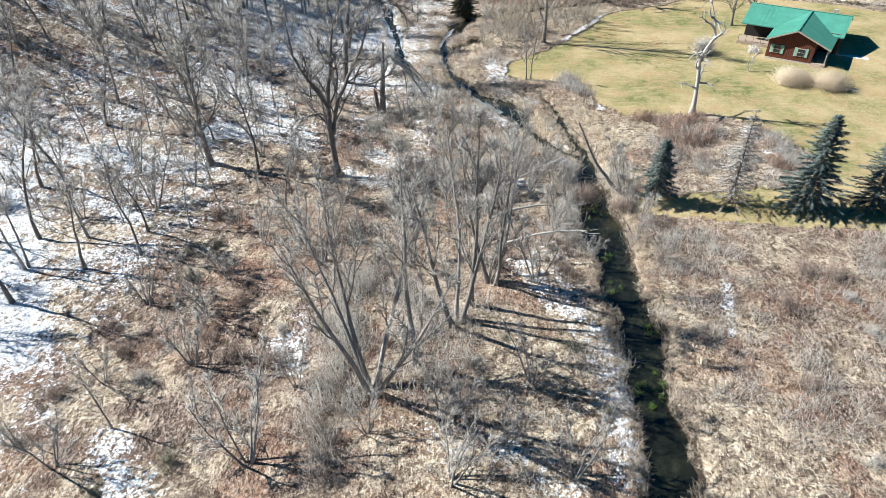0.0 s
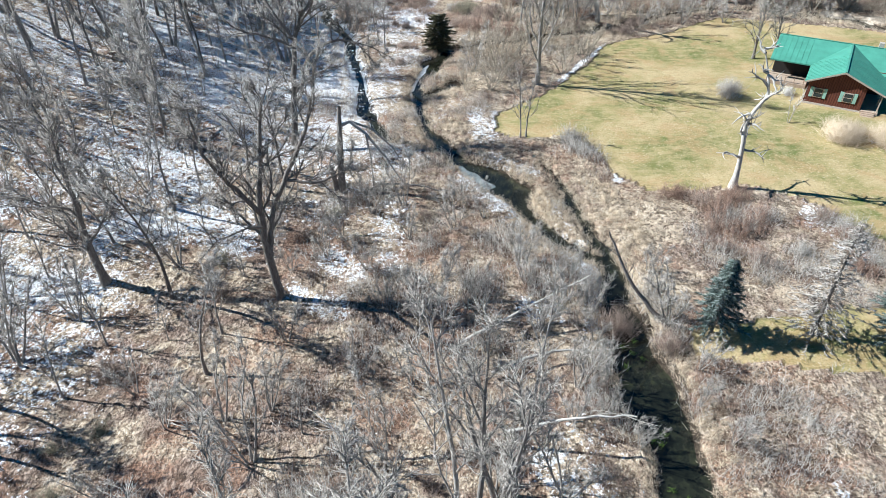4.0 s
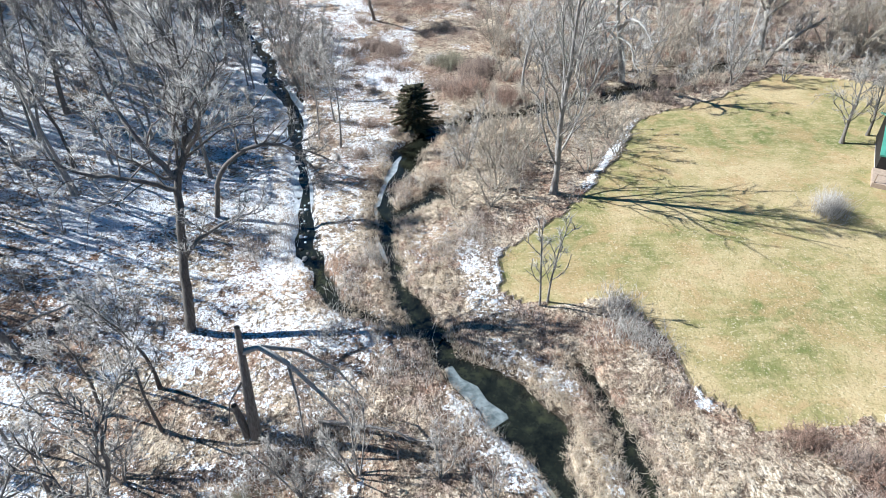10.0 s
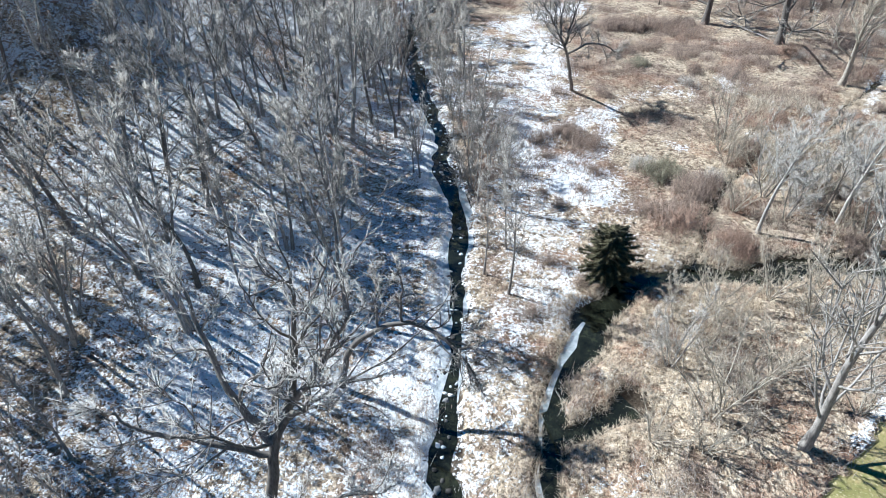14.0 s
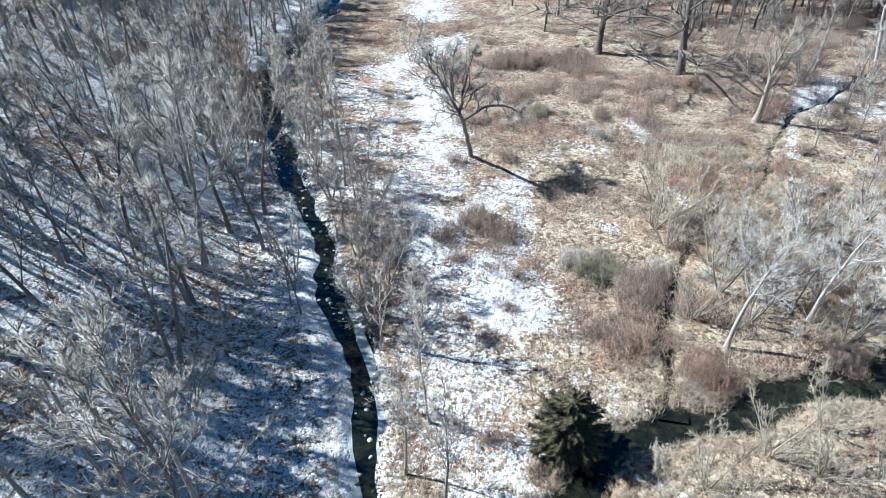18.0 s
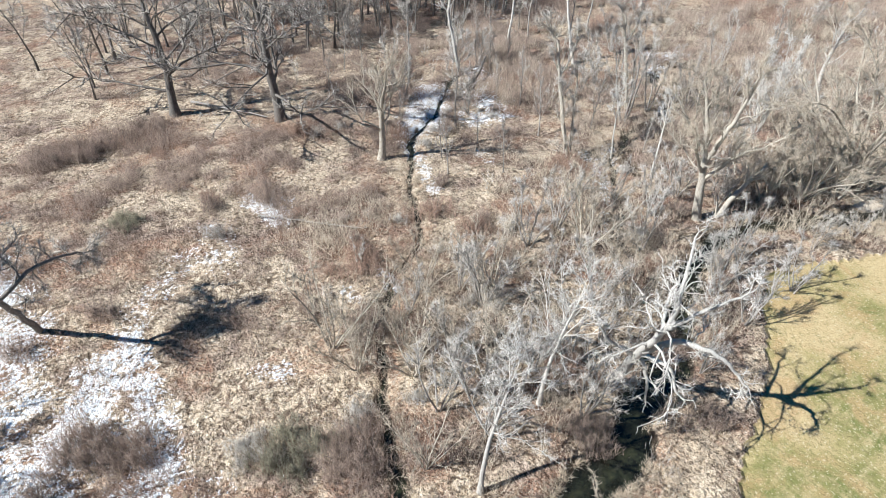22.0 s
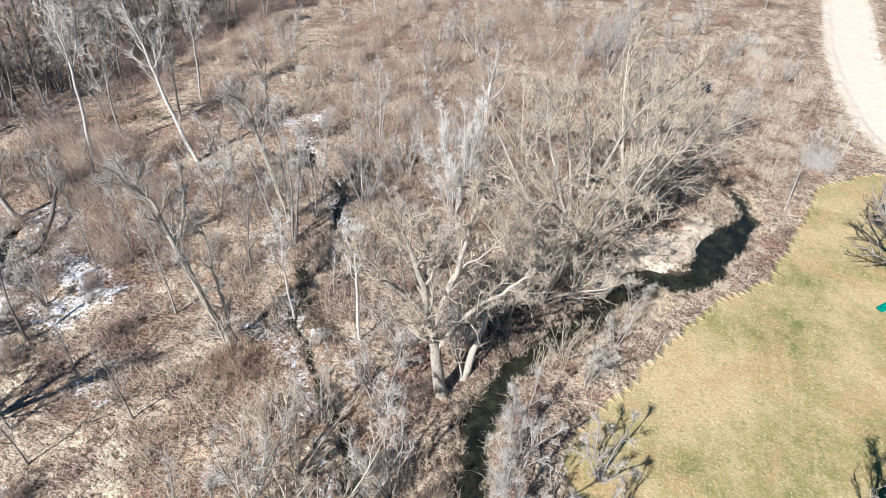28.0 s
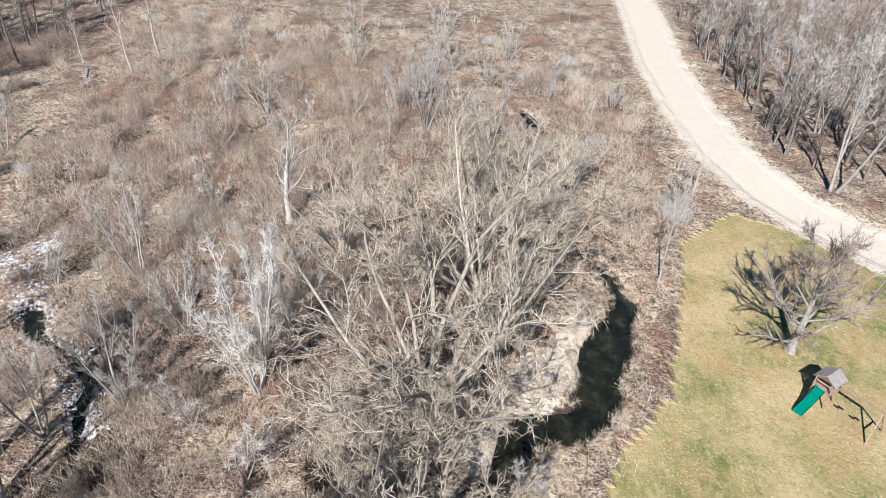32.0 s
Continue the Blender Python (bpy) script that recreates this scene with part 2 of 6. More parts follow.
twig_brown = make_twigs("brown_twigs", (0.075, 0.054, 0.043), (0.52, 0.41, 0.33))
twig_pale = make_twigs("pale_twigs", (0.44, 0.415, 0.37), (0.78, 0.74, 0.68))
twig_olive = make_twigs("olive_twigs", (0.12, 0.11, 0.075), (0.42, 0.39, 0.28))
twig_red = make_twigs("russet_twigs", (0.10, 0.066, 0.05), (0.50, 0.35, 0.26))
twig_silver = make_twigs("silver_twigs", (0.24, 0.225, 0.205), (0.72, 0.68, 0.62))
blade_straw = make_twigs("straw_blades", (0.27, 0.205, 0.135), (0.72, 0.62, 0.48))


def make_water():
    m = Mat("creek_water", rough=0.05, spec=0.5)
    bed = m.ramp(m.noise(0.7, 5, 0.7), (0.35, (0.006, 0.007, 0.005)), (0.55, (0.018, 0.020, 0.013)), (0.75, (0.050, 0.053, 0.026)))
    return m.colour(bed).bump(m.noise(2.2, 3, 0.5), 0.12, 0.03).m


def make_ice(name, dark, light):
    m = Mat(name, rough=0.35, spec=0.4)
    return m.colour(m.ramp(m.noise(1.6, 5, 0.7), (0.35, dark), (0.62, light))).m


water_mat, ice_mat = make_water(), make_ice("creek_ice", (0.20, 0.24, 0.24), (0.50, 0.55, 0.55))
snow_ice = make_ice("snowy_ice", (0.46, 0.50, 0.52), (0.80, 0.82, 0.84))


# ---- plan: the creeks, ditches, lawn and road ----
CREEK = [(12.5, -40, 1.5), (13.5, 8, 1.5), (14.2, 22.4, 1.75), (14.9, 29, 1.7), (15.5, 36, 1.65), (15.6, 44, 1.65), (15.6, 54, 2.2), (15.9, 60, 1.9), (16.9, 66, 0.8),
         (16.8, 70.5, 0.75), (16.0, 76, 0.75), (15.4, 80, 0.75), (14.0, 83.6, 0.6)]
POOL = [(16.5, 66, 0.6), (13.0, 69.5, 0.9), (11.3, 74, 1.6), (10.0, 79, 1.8), (7.2, 82.6, 1.7), (4.4, 87, 1.2), (3.0, 90.5, 1.2), (1.1, 97, 1.05),
        (0.2, 104, 1.1), (0.8, 108.5, 1.15), (1.9, 112.8, 1.25), (3.3, 118, 1.4), (5.2, 121.3, 1.4), (8.0, 123, 1.6), (12, 124, 1.7), (17.4, 125.5, 1.7)]
UPPER = [(17.4, 125.5, 1.7), (26.4, 128, 1.6), (38, 131.4, 1.6), (44, 135, 1.4), (50.5, 137.3, 1.3), (56.5, 139.1, 1.3), (61, 139, 1.2), (66, 135.6, 1.3), (70.8, 132.3, 1.6),
         (74, 131.6, 1.7), (76.6, 130.6, 1.3), (77.6, 128.4, 1.0), (77.9, 126.3, 1.3), (79.5, 124.6, 1.9), (82.4, 123.5, 2.2), (87.5, 121.8, 2.0), (91.4, 120.3, 1.1), (95.6, 120.4, 0.9), (99, 122.5, 0.7),
         (103, 126, 0.5), (106, 127.6, 0.45), (112, 127, 0.25)]
PUDDLE = [(128.5, 124.4, 0.7), (131.5, 125, 1.0), (134.5, 126.6, 0.6)]
SIDE = [(4.4, 87, 0.7), (-0.5, 90, 0.6), (-4, 92.5, 0.6), (-6.2, 98, 0.7), (-7.6, 103, 0.9), (-7.6, 108, 1.0), (-8.5, 114, 1.15), (-9.5, 121, 1.2), (-11.1, 131, 1.35), (-14.2, 137.6, 1.7),
        (-15.7, 143, 1.35), (-17.9, 150.5, 1.45), (-21.9, 160, 1.6), (-26, 170, 1.5), (-30.2, 182.3, 1.6), (-33, 192, 1.3), (-27, 225, 1.0), (-25, 262, 1.0)]
DITCH = [(12.5, 125, 0.5), (14.5, 134, 0.45), (17.5, 140.8, 0.22), (20.3, 145.5, 0.22), (22.8, 149.8, 0.22), (26.9, 153.7, 0.22), (32.9, 157.4, 0.22), (36.5, 164.3, 0.22), (40, 170, 0.22),
         (44.1, 174.9, 0.35), (52.2, 180.8, 0.4), (60, 187, 0.5)]
RILL = [(45.5, 138.5, 0.22), (47.7, 145.4, 0.22), (51.6, 147.4, 0.24), (56.2, 152.9, 0.24), (60.2, 156.5, 0.22), (66, 159, 0.5), (73.4, 159.5, 0.7), (79, 162, 0.8), (86, 170, 0.6)]
BACKWATER = [(0.5, 104, 0.6), (3.0, 105.2, 1.2), (6.0, 108, 1.3)]
STREAMS = [(CREEK, 1.0), (POOL, 0.9), (UPPER, 1.0), (SIDE, 0.7), (DITCH, 0.42), (RILL, 0.42), (BACKWATER, 0.7), (PUDDLE, 0.7)]
LAWN_EDGE = [(9.9, 91.6), (10.6, 96.8), (17, 102), (21.8, 107), (27.6, 114.8), (31, 120.8), (35.2, 123.2), (43.6, 126.1), (50, 130.5), (54.4, 132.6), (57, 132.4), (63.5, 129.3), (69.4, 126.6),
             (75.2, 123.4), (81.6, 118.4), (92, 115), (102, 112), (109, 105), (106, 99), (99, 93), (93, 85), (90, 60), (80, 46), (43.1, 49.5), (29.2, 51.6), (20.2, 53.8), (21, 56.4), (30, 57.6),
             (43, 58.5), (43.5, 64), (41, 70), (38.8, 74.4), (34.6, 77.2), (29, 76.6), (24.2, 76.9), (21.4, 80.4), (21.1, 85.6), (19.2, 90.2), (12.5, 89.8)]
ROAD = [(320, 84, 4.0), (240, 91, 3.6), (191, 96, 3.4), (164, 99.5, 3.1), (140, 100.7, 3.0), (125, 100.4, 3.0), (114, 98.0, 2.9), (107.5, 94.3, 2.9), (102, 89.5, 2.9), (97.5, 82, 2.9), (95.5, 70, 2.9), (97, 40, 2.9), (105, -60, 3)]
# snow patches: ends, radius, thickness
SNOW_A = [(-7, 183, -4, 172, 4.5, 0.82), (-6, 170, -4, 158, 5, 0.76), (2.5, 157.5, -1, 152, 3.5, 0.8), (5, 160, 2.8, 145, 2.0, 0.76), (0, 142, 2, 136, 5, 0.86), (-9, 158, -5, 146, 5, 0.8), (-5, 150, -3, 128, 6, 0.70), (-3, 130, 0, 117, 5, 0.70), (-4, 117, -4, 101, 3.6, 0.62),
          (-16, 158, -22, 172, 6, 0.7), (-13, 172, -10, 150, 4.5, 0.62), (-20, 190, -12, 176, 5, 0.64), (-13, 192, -3, 206, 5, 0.76), (-9, 190, -6, 182, 4, 0.7), (-6, 222, -10, 252, 6, 0.76), (2, 96, 5, 100, 3, 0.5), (10, 120, 8, 128, 2.5, 0.45)]
SNOW_B = [(10, 47, 11, 40, 2.2, 0.6), (11, 40, 12.8, 33, 2.2, 0.62), (12.8, 33, 12, 24, 1.8, 0.7), (-12, 38, -13, 35, 2.2, 0.55), (-22, 25, -21, 22, 2.5, 0.55), (25, 43, 23, 36, 0.5, 0.75), (-2, 28, 1, 25, 2.0, 0.42),
          (10, 73, 5.5, 81, 1.6, 0.75), (-5, 85, -9, 76, 5, 0.52), (31, 121, 21.5, 107.5, 0.8, 0.8), (21.2, 106.8, 24.2, 106.2, 1.2, 0.7), (10.2, 92, 10.4, 97, 0.7, 0.8), (21.5, 79, 22, 86, 0.6, 0.8), (38.5, 75.5, 42, 69, 1.2, 0.6), (13.5, 76, 14.0, 71, 0.9, 0.6)]
SNOW_C = [(54, 185, 47, 176, 3.4, 0.78), (60, 180, 56, 173, 2.5, 0.72), (5, 160, 12, 168, 2.0, 0.5), (22, 168, 24, 171, 1.8, 0.6), (12, 150, 13, 149, 1.4, 0.6), (53, 173, 60, 176, 2.5, 0.6), (59, 181, 64, 186, 3, 0.55),
          (80, 164, 92, 175, 2.2, 0.58), (100, 161, 102, 162, 2.0, 0.6), (75, 160, 78, 162, 1.6, 0.7), (81, 203, 90, 208, 4, 0.4), (62.6, 97, 65.6, 95.2, 1.8, 0.85), (53, 85.2, 58, 83, 0.9, 0.9), (99.5, 93.5, 94, 88, 0.6, 0.8), (44, 98, 47, 97, 1.0, 0.8)]


SNOW_D = [(-52, 68.6, -43.6, 52, 5, 0.8), (-42, 50, -34.3, 36.6, 4, 0.85), (-45, 67, -28.4, 64, 3.0, 0.78), (-39.3, 59, -32.2, 55, 2.4, 0.75), (-23, 26.5, -20, 22.5, 2.2, 0.7), (7.6, 45.5, 10.6, 38.6, 1.7, 0.68), (12.3, 37, 14.0, 33, 1.4, 0.74),
          (12.4, 30, 12.5, 24, 1.4, 0.78), (3.9, 26, 7.5, 22.6, 1.7, 0.6), (-13, 36.6, -11, 33.5, 1.5, 0.68), (38.8, 71.8, 39.8, 64.4, 1.8, 0.62), (-31.6, 82.3, -23, 79.7, 4.0, 0.74), (-28.2, 71.8, -19.8, 73.7, 3.4, 0.78), (-21, 76, -16.6, 70.3, 2.6, 0.74)]
SNOW_E = [(-22.6, 92.6, -14.4, 86.6, 4, 0.72), (-8.3, 68.2, -6.4, 65.5, 1.7, 0.75), (-10.7, 63.3, -7.5, 60.9, 1.5, 0.75), (-2.8, 76.5, -2.7, 67, 2.0, 0.62), (8.9, 76.4, 12.9, 70.1, 1.4, 0.78), (14.6, 68.2, 15.2, 61.3, 1.2, 0.8), (14, 60.6, 13.8, 57, 1.0, 0.75),
          (8.5, 60, 10.4, 59, 1.2, 0.7), (-11.6, 88.7, -2.9, 84.1, 4.0, 0.54), (8.7, 85, 13.3, 81.3, 1.6, 0.66), (-29, 85, -24, 81.5, 4.0, 0.74), (-12.4, 90.7, -1.8, 87.5, 3.4, 0.72), (22, 107.2, 26.9, 105.2, 1.5, 0.76), (7.6, 98, 8.7, 90.6, 1.8, 0.7), (-18.7, 84.2, -17.3, 85, 1.4, 0.75)]
SNOW_F = [(59, 157.4, 52, 150.2, 1.0, 0.62), (50, 148.6, 46.6, 145.6, 0.9, 0.58), (43.6, 176, 50.7, 183.6, 2.0, 0.76), (21.2, 173.4, 22.1, 168, 1.5, 0.72), (15.5, 170, 14.7, 165, 2.2, 0.5), (22.1, 154, 22.1, 152.6, 0.9, 0.66), (25.9, 154.5, 25.7, 152.2, 0.9, 0.66), (52.8, 175.8, 57.3, 171.9, 1.8, 0.72), (61.3, 182.7, 58.6, 177, 1.8, 0.72), (48.2, 166.4, 47.7, 164.7, 1.0, 0.6),
          (57.8, 158.8, 58.2, 154.5, 1.6, 0.62), (61.8, 158.5, 60.3, 156.5, 1.2, 0.6), (91.3, 176.5, 97, 172.2, 1.8, 0.68), (101.3, 163.7, 98.7, 160, 1.4, 0.7), (76, 179, 78.7, 178.4, 1.5, 0.6), (42.5, 175, 38.5, 163, 1.5, 0.66)]


def along(line, x, y):
    """Distance from a line of (x, y, half width) and the half width at the nearest place."""
    best, width = np.full(x.shape, 1e9), np.zeros(x.shape)
    for (x0, y0, w0), (x1, y1, w1) in zip(line, line[1:]):
        dx, dy = x1 - x0, y1 - y0
        k = np.clip(((x - x0) * dx + (y - y0) * dy) / (dx * dx + dy * dy), 0, 1)
        d = np.hypot(x - x0 - k * dx, y - y0 - k * dy)
        near = d < best
        best, width = np.where(near, d, best), np.where(near, w0 + k * (w1 - w0), width)
    return best, width


def inside(poly, x, y):
    hit = np.zeros(x.shape, bool)
    for (x0, y0), (x1, y1) in zip(poly, poly[1:] + poly[:1]):
        cross = (y0 > y) != (y1 > y)
        hit ^= cross & (x < (x1 - x0) * (y - y0) / (y1 - y0 + 1e-12) + x0)
    return hit


def smooth(v, lo, hi):
    k = np.clip((v - lo) / (hi - lo), 0, 1)
    return k * k * (3 - 2 * k)


LATTICE = np.random.RandomState(5).rand(256, 256)


def value_noise(x, y, scale):
    """Smooth random field, 0 to 1, with features of about 1 / scale metres."""
    x, y = np.asarray(x) * scale + 400, np.asarray(y) * scale + 400
    i, j = np.floor(x).astype(int), np.floor(y).astype(int)
    u, v = x - i, y - j
    u, v = u * u * (3 - 2 * u), v * v * (3 - 2 * v)
    a, b = LATTICE[i % 256, j % 256], LATTICE[(i + 1) % 256, j % 256]
    c, d = LATTICE[i % 256, (j + 1) % 256], LATTICE[(i + 1) % 256, (j + 1) % 256]
    return (a * (1 - u) + b * u) * (1 - v) + (c * (1 - u) + d * u) * v


HILL_Y = np.array([p[1] for p in SIDE[2:]])
HILL_X = np.array([p[0] for p in SIDE[2:]])


def left_of_side(x, y):
    return np.interp(y, HILL_Y, HILL_X) - x


def base_height(x, y):
    """The valley floor, rising gently ahead, and the wooded slope beyond the side creek."""
    x, y = np.asarray(x, float), np.asarray(y, float)
    z = 0.2 + 0.010 * (np.clip(y, -40, 190) - 80) + 0.016 * (np.clip(x, -60, 120) - 10)
    h = np.clip(left_of_side(x, y) - 6, 0, 95)
    z = z + 0.23 * smooth(y, 55, 95) * (np.sqrt(h * h + 4) - 2)
    # steepness added until the sun only grazes the slope, to shade the woods
    bluff = np.clip(left_of_side(x, y) - 8, 0, 60)
    upper = np.clip(left_of_side(x, y) - 34, 0, 60)
    return z + 0.45 * smooth(y, 112, 150) * (np.sqrt(bluff * bluff + 9) - 3) + 0.27 * smooth(y, 80, 110) * (np.sqrt(upper * upper + 9) - 3)


def stream_depth(x, y):
    """How far the channels cut below the valley floor (0 to 1), their nearest bank distance and depth in metres."""
    cut, bank = np.zeros(x.shape), np.full(x.shape, 99.0)
    x = x + 1.3 * (value_noise(x, y, 0.24) - 0.5) + 0.7 * (value_noise(x + 9, y, 0.75) - 0.5)
    y = y + 1.3 * (value_noise(x, y + 70, 0.24) - 0.5) + 0.7 * (value_noise(x, y + 31, 0.75) - 0.5)
    for line, depth in STREAMS:
        d, w = along(line, x, y)
        w = w * (0.6 + 0.75 * value_noise(x, y, 0.33))
        gap = d - w
        bank = np.minimum(bank, gap)
        cut = np.maximum(cut, depth * (1 - smooth(gap, -np.minimum(0.35 + 0.4 * w, 0.7 * w), 0.85 * depth)))
    return cut, bank


def ground_height(x, y):
    x, y = np.atleast_1d(np.asarray(x, float)), np.atleast_1d(np.asarray(y, float))
    cut, bank = stream_depth(x, y)
    return base_height(x, y) - cut


def spot(x, y):
    return float(ground_height(x, y)[0])


# wet black litter in the swampy hollows and painted tree shade: ends, radius, depth
WET_AND_SHADE = [(104.5, 179, 118.7, 176.3, 3.2, 0.62), (81.8, 164.5, 71.6, 157.2, 1.6, 0.75), (57.8, 158.4, 62.1, 156.7, 1.6, 0.75), (72.8, 143.4, 73.5, 140.3, 1.6, 0.8), (67.3, 140.5, 65.3, 135.3, 2.2, 0.62), (87.9, 159.1, 92.6, 158.4, 1.8, 0.62), (89.6, 171, 96.7, 167.9, 2.2, 0.66),
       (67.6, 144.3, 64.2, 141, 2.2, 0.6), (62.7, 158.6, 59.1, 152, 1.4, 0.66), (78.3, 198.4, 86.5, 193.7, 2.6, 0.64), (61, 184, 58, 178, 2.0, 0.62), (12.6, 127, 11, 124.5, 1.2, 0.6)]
# brush thickets: ends, radius, density
BRUSH_A = [(-30, 26, -16, 44, 9, 0.95), (-14, 24, -5, 40, 6, 0.75), (20, 30, 24, 48, 6, 0.5), (30, 25, 46, 46, 10, 0.55), (50, 36, 62, 44, 8, 0.5), (28, 65, 33, 74, 4.5, 0.7), (36, 61, 39, 66, 4, 0.8), (14.5, 86.5, 19, 88.5, 2.0, 1.0), (21, 84.5, 18, 87, 1.5, 0.9), (47, 70, 58, 74, 5, 0.9),
           (-10, 24, -2, 30, 6, 0.6), (-24, 30, -14, 40, 8, 0.75), (-16, 44, -6, 52, 7, 0.55), (3, 56, 8, 66, 5, 0.75), (-4, 60, 4, 70, 5, 0.6), (-26, 46, -18, 56, 6, 0.6), (-14, 68, -6, 74, 5, 0.65)]
BRUSH_B = [(8, 104, 13, 112, 4.5, 0.5), (12, 112, 22, 122, 6, 0.45), (24, 126, 34, 131, 4, 0.7), (14, 128, 20, 136, 5, 0.7), (8, 132, 12, 136, 3.0, 1.0), (-4, 112, -2, 122, 3, 0.5), (-10, 140, -12, 158, 4, 0.8), (0, 146, 2, 147, 2, 1.0),
           (2, 176, 20, 186, 6, 0.75), (18, 178, 34, 180, 5, 0.7), (20, 140, 30, 150, 6, 0.75), (30, 138, 42, 146, 6, 1.0), (44, 140, 54, 150, 6, 1.0), (58, 146, 70, 156, 7, 0.9), (46, 160, 66, 170, 7, 0.9), (62, 176, 76, 186, 6, 0.9)]
BRUSH_D = [(30, 216, 190, 224, 14, 1.0), (24, 142, 62, 150, 7, 0.75), (26, 164, 44, 186, 7, 0.8), (60, 150, 92, 156, 9, 0.8), (48, 186, 74, 190, 7, 0.75), (90, 158, 150, 172, 14, 0.8), (96, 140, 150, 146, 9, 0.8), (6, 196, 18, 194, 4, 0.9), (10, 140, 14, 138, 3, 0.9), (100, 128, 130, 131, 3.0, 1.0), (100, 124, 128, 124, 2.5, 0.9), (92, 202, 185, 207, 7, 1.0), (46, 196, 90, 203, 4, 0.8), (15, 186, 30, 183, 4, 0.8), (42, 131, 54, 136, 2.2, 1.0), (30, 128.5, 42, 130.5, 2.0, 0.9), (58, 137.3, 70, 131.5, 2.0, 0.9), (17.5, 48, 18.5, 60, 1.8, 0.8), (12.5, 48, 13, 62, 1.8, 0.8), (62, 142, 74, 136, 3.0, 1.0), (50, 140, 60, 142, 2.0, 0.9)]
BRUSH_C = [(105, 150, 170, 185, 22, 0.62), (120, 112, 175, 116, 8, 0.6), (70, 138, 90, 134, 6, 0.8), (84, 142, 100, 140, 8, 0.75), (100, 132, 124, 136, 8, 0.8), (112, 114, 124, 122, 6, 0.8), (126, 116, 160, 124, 9, 0.8), (104, 116, 112, 112, 3, 1.0), (84, 118, 96, 116.5, 1.4, 0.5), (74, 124.6, 82, 120, 1.4, 0.45),
           (60, 131.5, 70, 128, 1.6, 0.7), (100, 168, 124, 182, 8, 0.8), (112, 150, 150, 160, 10, 0.8), (86, 150, 98, 156, 5, 0.6), (92, 186, 110, 196, 7, 0.6), (130, 164, 170, 176, 10, 0.8), (40, 200, 90, 212, 7, 0.7)]


def patches(lists, x, y, soft=0.45):
    got = np.zeros(x.shape)
    wob = 0.45 + 0.7 * value_noise(x, y, 0.3) + 0.4 * value_noise(x, y, 1.1)
    for group in lists:
        for x0, y0, x1, y1, r, s in group:
            d, _ = along([(x0, y0, 1), (x1, y1, 1)], x, y)
            got = np.maximum(got, s * (1 - smooth(d / (r * wob), 1 - soft, 1 + soft)))
    return got


def brush_field(x, y):
    field = patches((BRUSH_A, BRUSH_B, BRUSH_C, BRUSH_D), x, y)
    wild = smooth(0.6 * value_noise(x, y, 0.09) + 0.4 * value_noise(x + 50, y, 0.31), 0.48, 0.68)
    clump = smooth(0.4 * value_noise(x, y + 90, 0.22) + 0.6 * value_noise(x + 20, y, 0.5), 0.42, 0.57)
    return np.maximum(field, 0.55 * wild) * (0.10 + 1.15 * clump)


def lawn_field(x, y):
    return inside(LAWN_EDGE, x + 0.5 * (value_noise(x, y, 0.7) - 0.5), y + 0.5 * (value_noise(x + 30, y, 0.7) - 0.5))


def fill_mesh(name, verts, faces, mat=None, smooth_faces=False):
    """A mesh from arrays: faces of one size."""
    verts, faces = np.asarray(verts, np.float32), np.asarray(faces, np.int32)
    n, k = faces.shape
    me = bpy.data.meshes.new(name)
    me.vertices.add(len(verts))
    me.vertices.foreach_set("co", verts.ravel())
    me.loops.add(n * k)
    me.loops.foreach_set("vertex_index", faces.ravel())
    me.polygons.add(n)
    me.polygons.foreach_set("loop_start", np.arange(0, n * k, k, dtype=np.int32))
    if smooth_faces:
        me.polygons.foreach_set("use_smooth", np.ones(n, bool))
    me.update(calc_edges=True)
    if mat:
        me.materials.append(mat)
    return me


